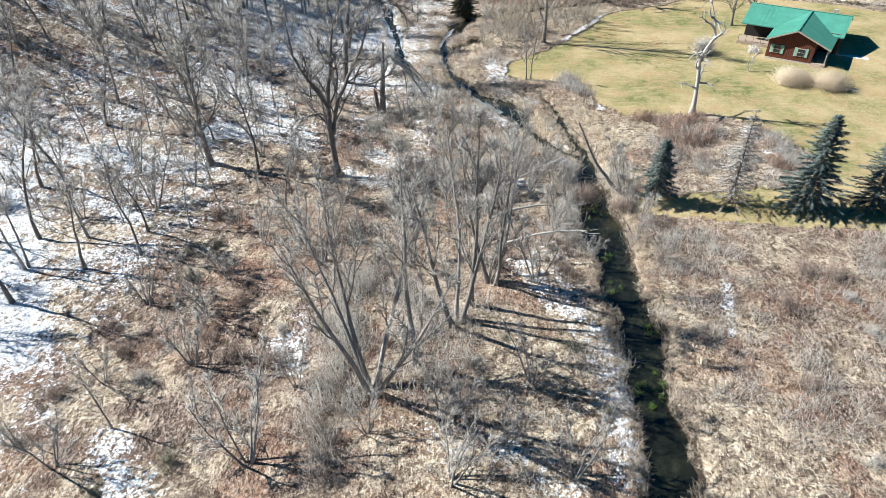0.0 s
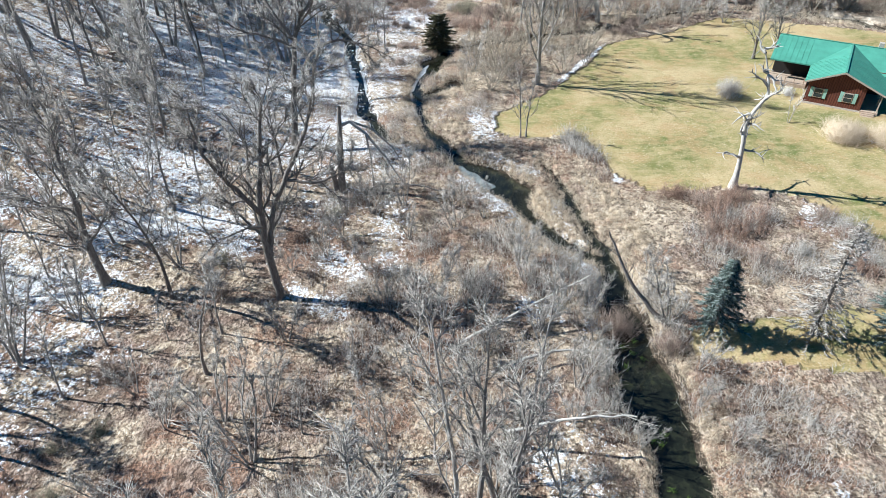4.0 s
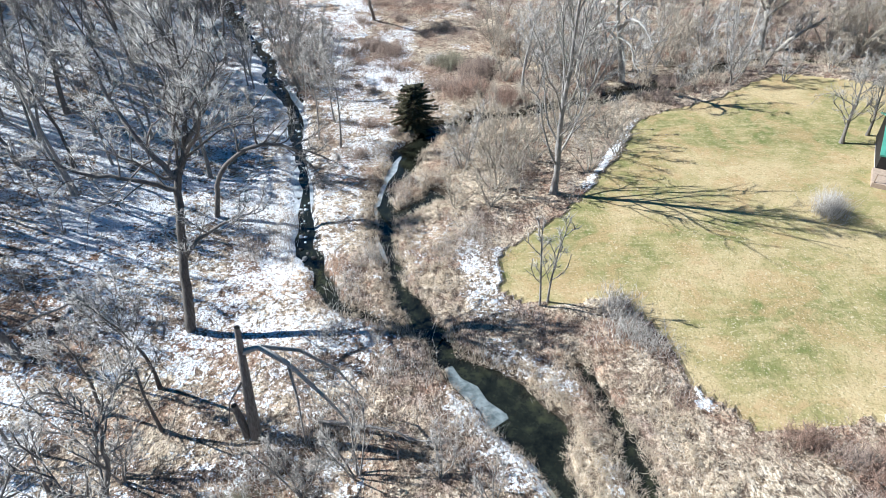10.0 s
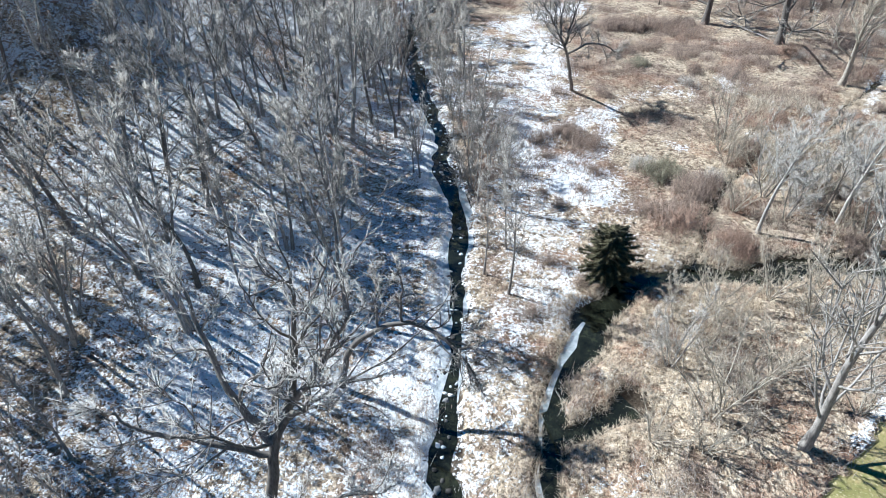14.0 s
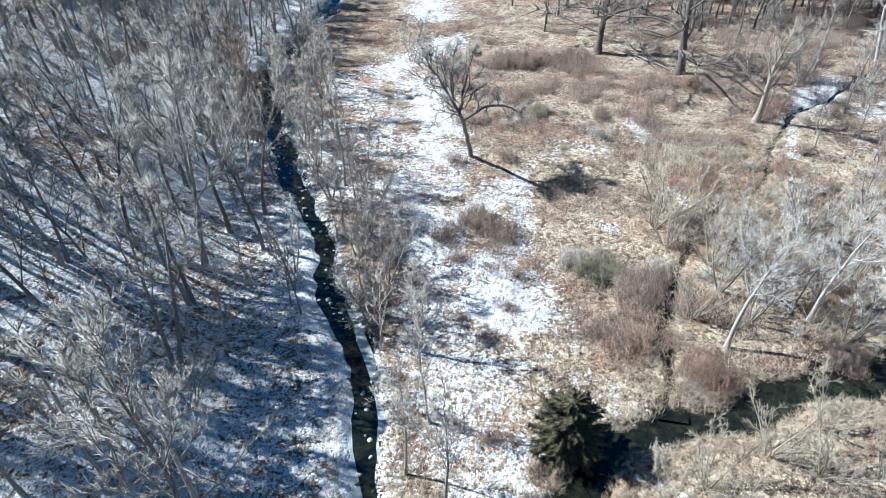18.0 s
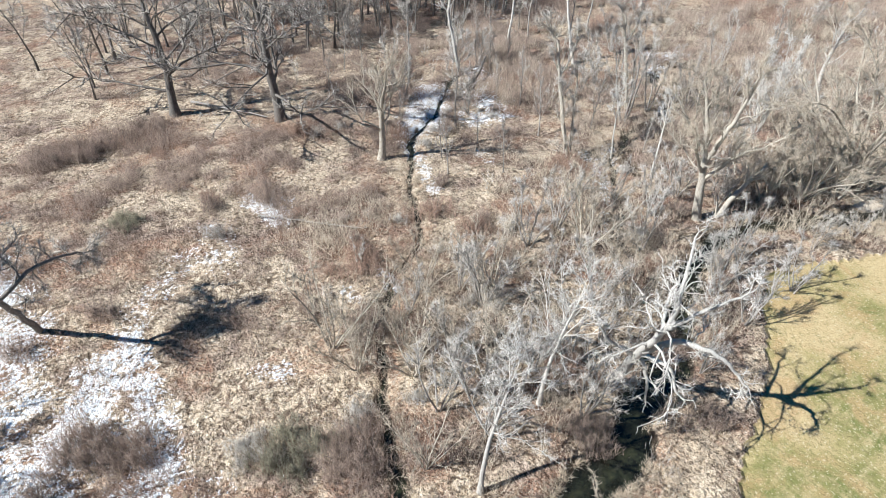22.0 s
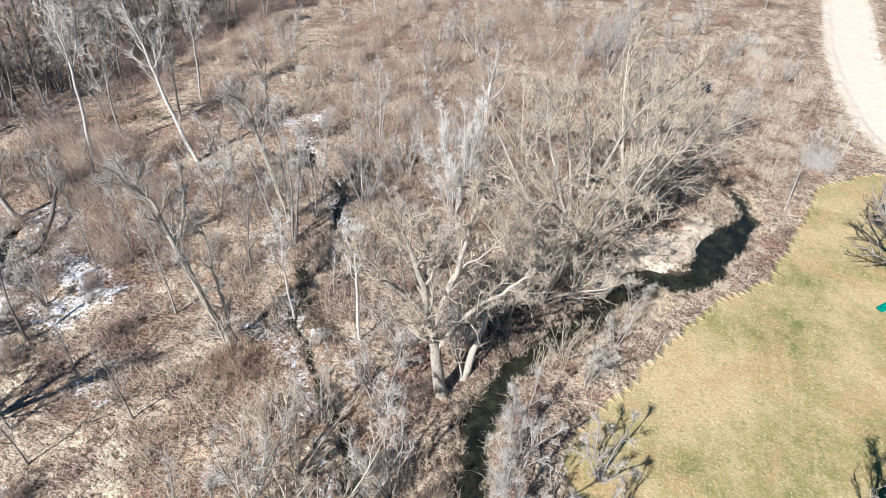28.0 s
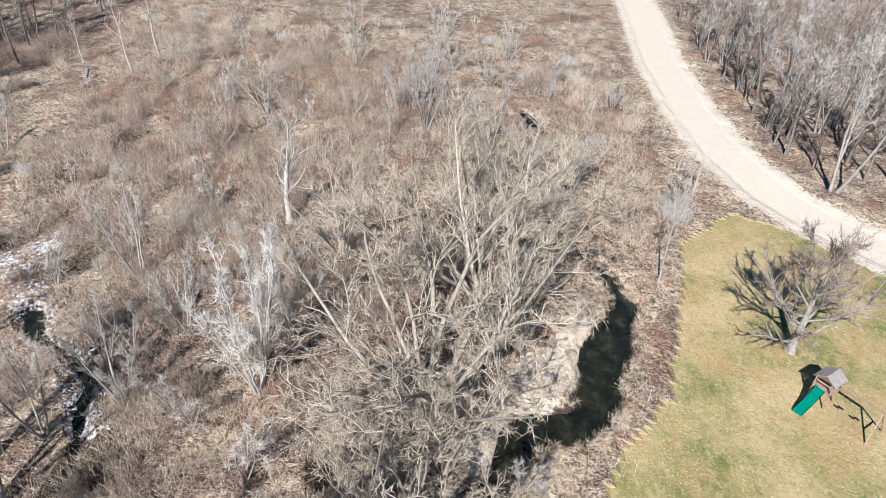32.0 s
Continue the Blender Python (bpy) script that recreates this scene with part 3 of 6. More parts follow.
def build_ground():
    step = 0.5
    far = [130, 300, 700, 1500, 3000]
    xs = np.concatenate([[-85 - f for f in reversed(far)], np.arange(-85, 215, step), [215 + f for f in far]])
    ys = np.concatenate([[8 - f for f in reversed(far)], np.arange(8, 268, step), [268 + f for f in far]])
    X, Y = np.meshgrid(xs, ys)
    x, y = X.ravel(), Y.ravel()
    cut, bank = stream_depth(x, y)
    lawn = lawn_field(x, y).astype(float)
    road_d, road_w = along(ROAD, x, y)
    road = 1 - smooth(road_d - road_w, -0.4, 0.9)
    verge = 1 - smooth(road_d - road_w, 0.5, 5.0)
    rough = (1 - lawn) * (1 - road)
    z = base_height(x, y) - cut
    z = z + rough * (0.22 * (value_noise(x, y, 0.9) - 0.5) + 0.28 * (value_noise(x, y, 0.35) - 0.5)) * smooth(bank, 0.0, 1.0)
    z = z + 0.10 * (value_noise(x, y, 0.08) - 0.5) - 0.12 * road
    snow = 0.86 * patches((SNOW_A, SNOW_B, SNOW_C, SNOW_D, SNOW_E, SNOW_F), x, y, 0.75)
    left = left_of_side(x, y)
    woods = smooth(left, 0.5, 3.0) * smooth(y, 78, 96)
    south = smooth(-12 - x + 0.12 * (y - 40) + 8 * (value_noise(x, y, 0.07) - 0.5), 8, 20) * (1 - smooth(y, 78, 100))
    snow = np.maximum(snow, woods * (0.65 - 0.10 * smooth(left, 12, 40) + 0.30 * (value_noise(x, y, 0.12) - 0.5) + 0.14 * (value_noise(x, y, 0.5) - 0.5)))
    side_gap = along(SIDE[3:], x, y)[0] - along(SIDE[3:], x, y)[1]
    snow = np.maximum(snow, np.where(left > 0, 0.78 - 0.18 * smooth(y, 145, 165), 0.60) * (1 - smooth(side_gap, 0.4, np.where(left > 0, 5.0 - 2.5 * smooth(y, 145, 165), 1.8))))
    snow = np.maximum(snow, south * (0.50 + 0.34 * (value_noise(x, y, 0.15) - 0.5)))
    snow = np.maximum(snow, (0.40 + 0.34 * (value_noise(x, y, 0.2) - 0.5)) * smooth(-6 - x, -13, 4) * smooth(y, 58, 80) * (1 - smooth(y, 104, 116)) * (1 - road))
    snow = snow * (1 - 0.9 * lawn * (snow < 0.7)) * (1 - road)
    spit = patches(([(74, 133.2, 78, 131.5, 1.5, 1.0), (80.5, 129, 86, 124.8, 2.6, 1.0), (88.5, 124.6, 83, 126.8, 2.0, 1.0), (74.6, 128.6, 70, 128.8, 1.5, 0.8), (79, 122.6, 76.5, 125, 1.2, 0.9), (131, 124, 133, 126, 2.5, 0.9)],), x, y)
    straw = patches(([(12.6, 75, 11.6, 82, 1.6, 1.0), (18, 60, 21.5, 76, 3.2, 0.95), (2, 24, 11, 34, 5, 0.8), (24, 128, 45, 150, 9, 0.6), (28, 150, 44, 176, 8, 0.6), (19, 76, 17.5, 84, 1.8, 0.8), (17.6, 24, 18, 50, 2.0, 0.6), (8, 108, 20, 120, 7, 1.0), (9, 157, 24, 149, 8, 0.9), (9, 146, 12, 150, 4, 0.9), (18, 178, 26, 172, 6, 0.8), (10, 128, 40, 172, 9, 0.5), (20, 200, 60, 208, 10, 1.0), (99.9, 184.5, 113.2, 188.6, 2.6, 1.0), (113.2, 188.6, 124.5, 189.7, 2.6, 1.0), (124.5, 189.7, 143.6, 187.3, 2.8, 1.0), (143.6, 187.3, 165, 182, 3.0, 1.0), (5, 99, 8, 102, 3, 0.8)],), x, y)
    values = {"lawn": lawn, "snow": snow, "road": np.maximum(road, np.maximum(0.55 * spit, 0.62 * verge)), "straw": np.maximum(np.maximum(straw, spit), 0.9 * verge),
              "mud_and_shade": np.maximum(smooth(cut, 0.25, 0.5), np.maximum(1 - smooth(bank, 0.0, 0.45), patches((WET_AND_SHADE,), x, y))), "brush": brush_field(x, y) * (1 - lawn) * (1 - verge)}
    nx, ny = len(xs), len(ys)
    i = (np.arange(ny - 1)[:, None] * nx + np.arange(nx - 1)[None, :]).ravel()
    me = fill_mesh("ground", np.stack([x, y, z], 1), np.stack([i, i + 1, i + nx + 1, i + nx], 1), ground_mat, True)
    for name, v in values.items():
        me.attributes.new(name, "FLOAT", "POINT").data.foreach_set("value", v.astype(np.float32))
    tagged(new("ground", me), "flat valley meadow of dry straw grass with a mown lawn and patchy snow", "ground", kind="structure")


def ribbon(line, spread, drop, lift=0.0):
    """A sheet of water that follows a channel, a little wider than it."""
    pts, n = [], len(line)
    fine = []
    for (x0, y0, w0), (x1, y1, w1) in zip(line, line[1:]):
        k = max(2, int(math.hypot(x1 - x0, y1 - y0) / 2))
        fine += [(x0 + (x1 - x0) * i / k, y0 + (y1 - y0) * i / k, w0 + (w1 - w0) * i / k) for i in range(k)]
    fine.append(line[-1])
    verts = []
    for i, (x, y, w) in enumerate(fine):
        a, b = fine[max(0, i - 1)], fine[min(len(fine) - 1, i + 1)]
        dx, dy = b[0] - a[0], b[1] - a[1]
        s = (w + spread) / math.hypot(dx, dy)
        z = float(base_height(x, y)) - drop + lift
        verts += [(x - dy * s, y + dx * s, z), (x + dy * s, y - dx * s, z)]
    faces = [(2 * i, 2 * i + 1, 2 * i + 3, 2 * i + 2) for i in range(len(fine) - 1)]
    return verts, faces


def build_water():
    for line, depth, name, label in ((CREEK, 1.0, "creek", "dark shallow creek water between grassy banks"), (POOL, 0.9, "creek_pool", "dark creek pool with icy margins"), (UPPER, 1.0, "upper_creek", "dark winding creek water under bare willows"),
                                     (SIDE, 0.7, "side_creek", "narrow dark side creek edged with snow"), (DITCH, 0.42, "ditch_water", "narrow dark drainage ditch through dry grass"),
                                     (RILL, 0.42, "rill_water", "narrow rill between brush"), (BACKWATER, 0.7, "backwater", "small shaded backwater"), (PUDDLE, 0.7, "puddle", "small blue puddle in the brush by the road")):
        v, f = ribbon(line, 1.6 if depth > 0.5 else 0.7, 0.62 * depth if depth > 0.5 else 0.34, 0.004 * STREAMS.index((line, depth)))
        tagged(new(name, fill_mesh(name, v, f, water_mat, True)), label, "water", kind="structure")


build_ground()
build_water()


# ---- helpers for things ----
def part(name, bm, mat, parent, label=""):
    """One mesh object under a thing or a part; bm is a bmesh or a ready mesh."""
    if isinstance(bm, bmesh.types.BMesh):
        me = bpy.data.meshes.new(name)
        bm.to_mesh(me)
        bm.free()
    else:
        me = bm
    if mat and not me.materials:
        me.materials.append(mat)
    ob = new(name, me)
    ob.parent = parent
    if label:
        ob["label"] = label
    return ob


def unit(v):
    return v / (np.linalg.norm(v) + 1e-9)


class Wood:
    """Collects tapered tubes and pointed twigs."""

    def __init__(self):
        self.v, self.q, self.t, self.n = [], [], [], 0

    def tube(self, pts, radii, sides):
        pts = np.asarray(pts)
        k = len(pts)
        d = np.gradient(pts, axis=0)
        d /= np.linalg.norm(d, axis=1)[:, None] + 1e-9
        ref = np.array([1.0, 0, 0]) if abs(d[0][0]) < 0.8 else np.array([0, 1.0, 0])
        u = np.cross(d, ref)
        u /= np.linalg.norm(u, axis=1)[:, None] + 1e-9
        w = np.cross(d, u)
        a = np.arange(sides) * 2 * math.pi / sides
        ring = u[:, None, :] * np.cos(a)[None, :, None] + w[:, None, :] * np.sin(a)[None, :, None]
        self.v.append((pts[:, None, :] + ring * np.asarray(radii)[:, None, None]).reshape(-1, 3))
        i = np.arange(k - 1)[:, None] * sides
        j = np.arange(sides)[None, :]
        a0, a1 = self.n + i + j, self.n + i + (j + 1) % sides
        self.q.append(np.stack([a0, a1, a1 + sides, a0 + sides], -1).reshape(-1, 4))
        self.n += k * sides

    def twigs(self, base, tip, r):
        v, t = cones(np.asarray(base), np.asarray(tip), np.asarray(r))
        self.v.append(v)
        self.t.append(t + self.n)
        self.n += len(v)

    def mesh(self, name, mat):
        v = np.concatenate(self.v)
        tris = []
        if self.q:
            q = np.concatenate(self.q)
            tris += [q[:, [0, 1, 2]], q[:, [0, 2, 3]]]
        if self.t:
            tris.append(np.concatenate(self.t))
        return fill_mesh(name, v, np.concatenate(tris), mat, True)


def cones(base, tip, r):
    """Three-sided spikes, all at once: vertices and triangles."""
    n = len(base)
    d = tip - base
    d = d / (np.linalg.norm(d, axis=1)[:, None] + 1e-9)
    ref = np.where(np.abs(d[:, 2:3]) < 0.9, np.array([[0, 0, 1.0]]), np.array([[1.0, 0, 0]]))
    u = np.cross(d, ref)
    u /= np.linalg.norm(u, axis=1)[:, None] + 1e-9
    w = np.cross(d, u)
    v = np.empty((n, 4, 3))
    for k in range(3):
        a = k * 2 * math.pi / 3
        v[:, k] = base + (u * math.cos(a) + w * math.sin(a)) * r[:, None]
    v[:, 3] = tip
    i = np.arange(n)[:, None, None] * 4
    t = i + np.array([[[0, 1, 3], [1, 2, 3], [2, 0, 3]]])
    return v.reshape(-1, 3), t.reshape(-1, 3)


def turned(d, angle, spin):
    """A direction at an angle from d."""
    ref = np.array([0, 0, 1.0]) if abs(d[2]) < 0.9 else np.array([1.0, 0, 0])
    u = unit(np.cross(d, ref))
    w = np.cross(d, u)
    return d * math.cos(angle) + (u * math.cos(spin) + w * math.sin(spin)) * math.sin(angle)


def grow_tree(seed, height, stems=1, lean=0.0, splay=0.0, radius=0.28, bare=0.35, limbs=11, limb_len=0.42, angle=0.85, up=0.10, wob=0.10, subs=6, twig_n=8, twig_len=1.2, crook=0.0, dead=False, twig_r=0.015, cheap=False, guide=()):
    """Trunk, limbs and twigs of a leafless tree, standing at the origin; guide: (points, radius) of each main stem, or the stems are grown."""
    rng = np.random.RandomState(seed)
    trunks, twig = [], Wood()
    tb, tt, tr = [], [], []

    def line(p, d, length, n, wobble, rise):
        pts, p, d = [np.array(p)], np.array(p), np.array(d)
        for _ in range(n):
            d = unit(d + rng.normal(0, wobble, 3) + np.array([0, 0, rise]))
            p = p + d * length / n
            pts.append(p)
        return pts, d

    def at(pts, f):
        k = min(len(pts) - 2, int(f * (len(pts) - 1)))
        g = f * (len(pts) - 1) - k
        return pts[k] * (1 - g) + pts[k + 1] * g, unit(pts[k + 1] - pts[k])

    def sprout(pts, count, length):
        for _ in range(max(2, round(count * 0.85))):
            p, d = at(pts, rng.uniform(0.15, 1.0))
            e = unit(turned(d, rng.uniform(0.3, 1.25), rng.uniform(0, 6.3)) + np.array([0, 0, 0.26]))
            l = 0.74 * length * rng.uniform(0.45, 1.4)
            tip = p + e * l
            tb.append(p), tt.append(tip), tr.append(1.3 * twig_r * rng.uniform(0.7, 1.3))
            if cheap:
                continue
            m = p + e * l * rng.uniform(0.35, 0.6)
            f = turned(e, rng.uniform(0.5, 1.1), rng.uniform(0, 6.3))
            tb.append(m), tt.append(m + f * l * 0.5), tr.append(twig_r)

    stems = len(guide) or stems
    for s in range(stems):
        a = s * 2.4 + rng.uniform(-0.3, 0.3)
        tilt = lean if stems == 1 else splay * rng.uniform(0.5, 1.2)
        if stems == 1:
            a = 0.0
        d0 = unit(np.array([math.sin(tilt) * math.cos(a), math.sin(tilt) * math.sin(a), math.cos(tilt)]))
        h = height * (1 if s == 0 else rng.uniform(0.7, 1.0))
        r0 = radius * (1 if stems == 1 else rng.uniform(0.5, 0.85))
        off = np.array([math.cos(a), math.sin(a), 0]) * (0 if stems == 1 else radius * 1.4)
        trunk = limb = Wood()
        trunks.append(trunk)
        pts, _ = line(off - np.array([0, 0, 0.4]), d0, h, 6 if cheap else 9, wob * 0.45 + crook * 0.04, 0.06 if tilt < 0.2 else 0.0)
        first = bare
        if guide:
            pts, r0 = [np.array(p, float) for p in guide[s][0]], guide[s][1]
            for _ in range(2):                            # round the corners off
                pts = [pts[0]] + [q for a0, a1 in zip(pts, pts[1:]) for q in (a0 * 0.75 + a1 * 0.25, a0 * 0.25 + a1 * 0.75)] + [pts[-1]]
            pts = [pts[0]] + [p + rng.normal(0, 0.05, 3) for p in pts[1:]]
            h, first = 0.5 * height + 0.5 * sum(np.linalg.norm(b - c) for b, c in zip(pts, pts[1:])), bare if s == 0 else 0.12
        f = np.linspace(0, 1, len(pts))
        rad = r0 * (1 - f) ** 0.8 + 0.02
        if not guide or s == 0:
            rad[0] *= 1.5
        trunk.tube(pts, rad, 4 if cheap else 7)
        n_limb = max(2, int(limbs if stems == 1 else limbs * 0.55))
        if guide:
            n_limb = max(3, int(limbs * h / height))
        for i in range(n_limb):
            g = first + (1 - first) * (i + rng.uniform(0, 0.9)) / n_limb
            p, d = at(pts, min(g, 0.985))
            e = turned(d, angle * rng.uniform(0.75, 1.2) * (1.1 - 0.45 * g), i * 2.4 + rng.uniform(-0.5, 0.5))
            l = h * limb_len * (1.15 - 0.75 * (g - first) / (1 - first)) * rng.uniform(0.6, 1.15)
            r1 = max(0.03, 0.38 * r0 * (1 - g) ** 0.6)
            k = 3 if cheap else 5
            lp, _ = line(p, e, l, k, wob + crook * 0.22, up)
            limb.tube(lp, r1 * (1 - np.linspace(0, 0.92, k + 1)) + 0.014, 3 if cheap else 4)
            if dead and rng.rand() < 0.35:
                continue
            for j in range(subs):
                p2, d2 = at(lp, rng.uniform(0.2, 1.0))
                e2 = turned(d2, rng.uniform(0.4, 0.95), j * 2.4 + rng.uniform(0, 1))
                l2 = l * rng.uniform(0.22, 0.45)
                n2 = 1 if cheap else 2
                sp, _ = line(p2, e2, l2, n2, wob + crook * 0.2, up)
                limb.tube(sp, (r1 * 0.38 + 0.010) * (1 - np.linspace(0, 0.9, n2 + 1)) + 0.012, 3)
                sprout(sp, twig_n, twig_len)
            sprout(lp[k // 2:], twig_n, twig_len)
        sprout(pts[4:], twig_n * 2, twig_len)
    if tb:
        twig.twigs(tb, tt, tr)
    return trunks, twig


def tree_thing(name, label, category, mats, **spec):
    trunks, twig = grow_tree(**spec)
    root = new(name)
    tagged(root, label, category)
    for wood in trunks:
        part("trunk" if len(trunks) == 1 else "stem", wood.mesh("trunk", mats[0]), None, root)
    if twig.v:
        part("crown", twig.mesh("crown", mats[1]), None, root)
    return root


def placed(x, y, turn=0.0, size=1.0, tall=None, sink=0.0):
    tall = tall or size
    return Matrix.Translation((x, y, spot(x, y) - sink)) @ Matrix.Rotation(radians(turn), 4, "Z") @ Matrix.Diagonal((size, size, tall, 1))


KINDS = {}


def kind(key, name, label, category, mats, **spec):
    KINDS[key] = [tree_thing(name, label, category, mats, **spec), False]


def plant(key, x, y, turn=0.0, size=1.0, tall=None, label="", group=""):
    """Stands a tree of a kind at a place; the first one is the thing itself."""
    ob, used = KINDS[key]
    m = placed(x, y, turn, size, tall)
    if used:
        ob = copy_thing(ob, m)
    else:
        ob.matrix_basis = m
        KINDS[key][1] = True
    return tagged(ob, label, group=group)


GREY, DARK, PALE, TAN = (bark_grey, twig_grey), (bark_dark, twig_grey), (bark_pale, twig_pale), (bark_tan, twig_tan)
# tall forest trees, 20 m
kind("forest_a", "forest_tree", "tall bare forest tree with a long dark trunk", "tree", DARK, seed=1, height=19, radius=0.22, bare=0.36, limbs=9, limb_len=0.36, angle=0.75, twig_n=20, wob=0.20, up=0.16, cheap=True, subs=8, twig_len=0.95, twig_r=0.018)
kind("forest_b", "forest_tree", "bare forest tree with a forked grey crown", "tree", (bark_dark, twig_silver), seed=2, height=17, radius=0.21, bare=0.36, limbs=10, limb_len=0.42, angle=0.8, twig_n=20, wob=0.20, up=0.16, cheap=True, subs=8, twig_len=0.95, twig_r=0.018)
kind("forest_c", "forest_tree", "slender bare forest tree leaning towards the light", "tree", GREY, seed=3, height=16, radius=0.17, bare=0.36, limbs=9, limb_len=0.38, lean=0.12, twig_n=20, cheap=True, subs=8, twig_len=0.95, twig_r=0.018, wob=0.20, up=0.16)
kind("forest_d", "forest_tree", "twin-stemmed bare forest tree with pale twigs", "tree", GREY, seed=4, height=16, stems=2, splay=0.16, radius=0.22, bare=0.36, limbs=10, limb_len=0.38, twig_n=20, cheap=True, subs=8, twig_len=0.95, twig_r=0.018, wob=0.20, up=0.16)
# broad trees with crooked limbs
kind("broad_a", "broad_tree", "large bare tree with a wide crooked grey crown", "tree", DARK, seed=11, height=19, radius=0.36, bare=0.22, limbs=15, limb_len=0.48, angle=1.0, crook=0.9, up=0.09, subs=11, twig_n=17, twig_len=0.9)
kind("broad_b", "broad_tree", "large bare oak-like tree with dark spreading limbs", "tree", DARK, seed=12, height=17, radius=0.42, bare=0.2, limbs=17, limb_len=0.55, angle=0.95, crook=0.6, up=0.12, subs=10, twig_n=14, twig_len=0.9, twig_r=0.018)
kind("oak", "oak_tree", "broad bare oak with a dark trunk and spreading crown", "tree", DARK, seed=14, height=15, radius=0.45, bare=0.16, limbs=17, limb_len=0.68, angle=1.25, crook=0.8, up=0.10, subs=11, twig_n=18, twig_len=0.9, twig_r=0.017)
kind("cottonwood", "cottonwood_tree", "tall bare cottonwood with upswept grey branches by the lawn", "tree", GREY, seed=13, height=24, radius=0.3, bare=0.10, limbs=22, limb_len=0.45, angle=0.6, up=0.26, subs=9, twig_n=11, twig_len=0.9, wob=0.16)
kind("clump_a", "multistem_tree", "bare multi-stemmed tree leaning out over dry brush", "tree", GREY, seed=21, height=17, stems=6, splay=0.42, radius=0.24, bare=0.35, limbs=11, limb_len=0.32, angle=0.6, up=0.15, twig_n=10, twig_len=0.9, subs=7)
kind("clump_b", "multistem_tree", "bare three-stemmed tree with upright branches", "tree", GREY, seed=22, height=18, stems=3, splay=0.18, radius=0.26, bare=0.35, limbs=12, limb_len=0.32, angle=0.6, up=0.2, twig_n=12, twig_len=0.9, subs=8)
kind("slim", "slender_tree", "slender bare tree with few branches", "tree", GREY, seed=23, height=18, radius=0.2, lean=0.06, bare=0.4, limbs=10, limb_len=0.25, angle=0.7, up=0.12, subs=7, twig_n=12, twig_len=0.9)
kind("sapling_a", "sapling", "thin bare sapling in the meadow", "sapling", GREY, seed=31, height=8, radius=0.07, bare=0.2, limbs=12, limb_len=0.26, angle=0.7, subs=3, twig_n=5, twig_len=0.7, cheap=True, twig_r=0.014)
kind("sapling_b", "sapling", "thin pale bare sapling with upright twigs", "sapling", (bark_tan, twig_pale), seed=32, height=7, stems=3, splay=0.16, radius=0.07, bare=0.2, limbs=9, limb_len=0.25, angle=0.5, up=0.2, subs=3, twig_n=6, twig_len=0.7, cheap=True, twig_r=0.015)
kind("bushy_a", "small_tree", "small bare tree with a hazy grey crown", "tree", (bark_grey, twig_grey), seed=33, height=9, stems=4, splay=0.35, radius=0.12, bare=0.15, limbs=12, limb_len=0.36, angle=0.7, subs=5, twig_n=10, twig_len=0.8, cheap=True, wob=0.2)
kind("bushy_b", "small_tree", "small bare willow with a tan twiggy crown", "tree", TAN, seed=34, height=9, stems=6, splay=0.55, radius=0.11, bare=0.1, limbs=12, limb_len=0.40, angle=0.55, up=0.12, subs=4, twig_n=8, twig_len=0.85, cheap=True, wob=0.2)
kind("bushy_c", "small_tree", "small bare tree with a pale silvery crown", "tree", (bark_grey, twig_silver), seed=35, height=8, stems=4, splay=0.3, radius=0.10, bare=0.12, limbs=12, limb_len=0.38, angle=0.65, subs=5, twig_n=10, twig_len=0.75, cheap=False, twig_r=0.009, wob=0.2)
kind("pale_tree", "bleached_tree", "tall bleached bare tree with a spreading pale crown", "tree", (bark_pale, twig_pale), seed=36, height=16, radius=0.24, bare=0.45, limbs=14, limb_len=0.42, angle=0.9, crook=0.35, up=0.06, subs=7, twig_n=9, twig_len=0.9, wob=0.06)
kind("willow", "crack_willow", "huge bare willow clump with splayed tan trunks", "tree", TAN, seed=41, height=17, stems=12, splay=0.62, radius=0.24, bare=0.2, limbs=13, limb_len=0.40, angle=0.75, up=0.12, subs=7, twig_n=9, twig_len=0.95, wob=0.20, crook=0.5, twig_r=0.016)
kind("dead_a", "dead_tree", "bleached dead tree with broken bare limbs", "tree", PALE, seed=51, height=13, radius=0.36, bare=0.25, limbs=14, limb_len=0.34, angle=0.85, crook=0.45, up=0.06, subs=6, twig_n=4, twig_len=0.8, dead=True)
kind("candelabra", "old_broad_tree", "old pale-barked bare tree forking into upright limbs", "tree", (bark_tan, twig_tan), seed=57, height=14, radius=0.45, bare=0.3, limbs=16, limb_len=0.5, angle=0.8, crook=0.7, up=0.28, subs=8, twig_n=9, twig_len=0.9)
kind("dark_wood", "forest_tree", "dense dark bare forest tree at the meadow edge", "tree", (bark_dark, twig_brown), seed=5, height=17, radius=0.24, bare=0.25, limbs=12, limb_len=0.42, angle=0.9, twig_n=14, wob=0.17, cheap=True, subs=8, twig_len=1.0, twig_r=0.02)
kind("pale_pole", "dead_snag", "pale barkless dead trunk standing in the brush", "tree", PALE, seed=53, height=10, radius=0.14, bare=0.45, limbs=9, limb_len=0.3, angle=0.8, subs=3, twig_n=2, dead=True, lean=0.14)
kind("birch_clump", "pale_clump_tree", "pale many-stemmed bare tree with fan-shaped twigs", "tree", (bark_pale, twig_pale), seed=54, height=12, stems=8, splay=0.3, radius=0.13, bare=0.15, limbs=11, limb_len=0.32, angle=0.45, up=0.2, subs=5, twig_n=9, twig_len=0.9)
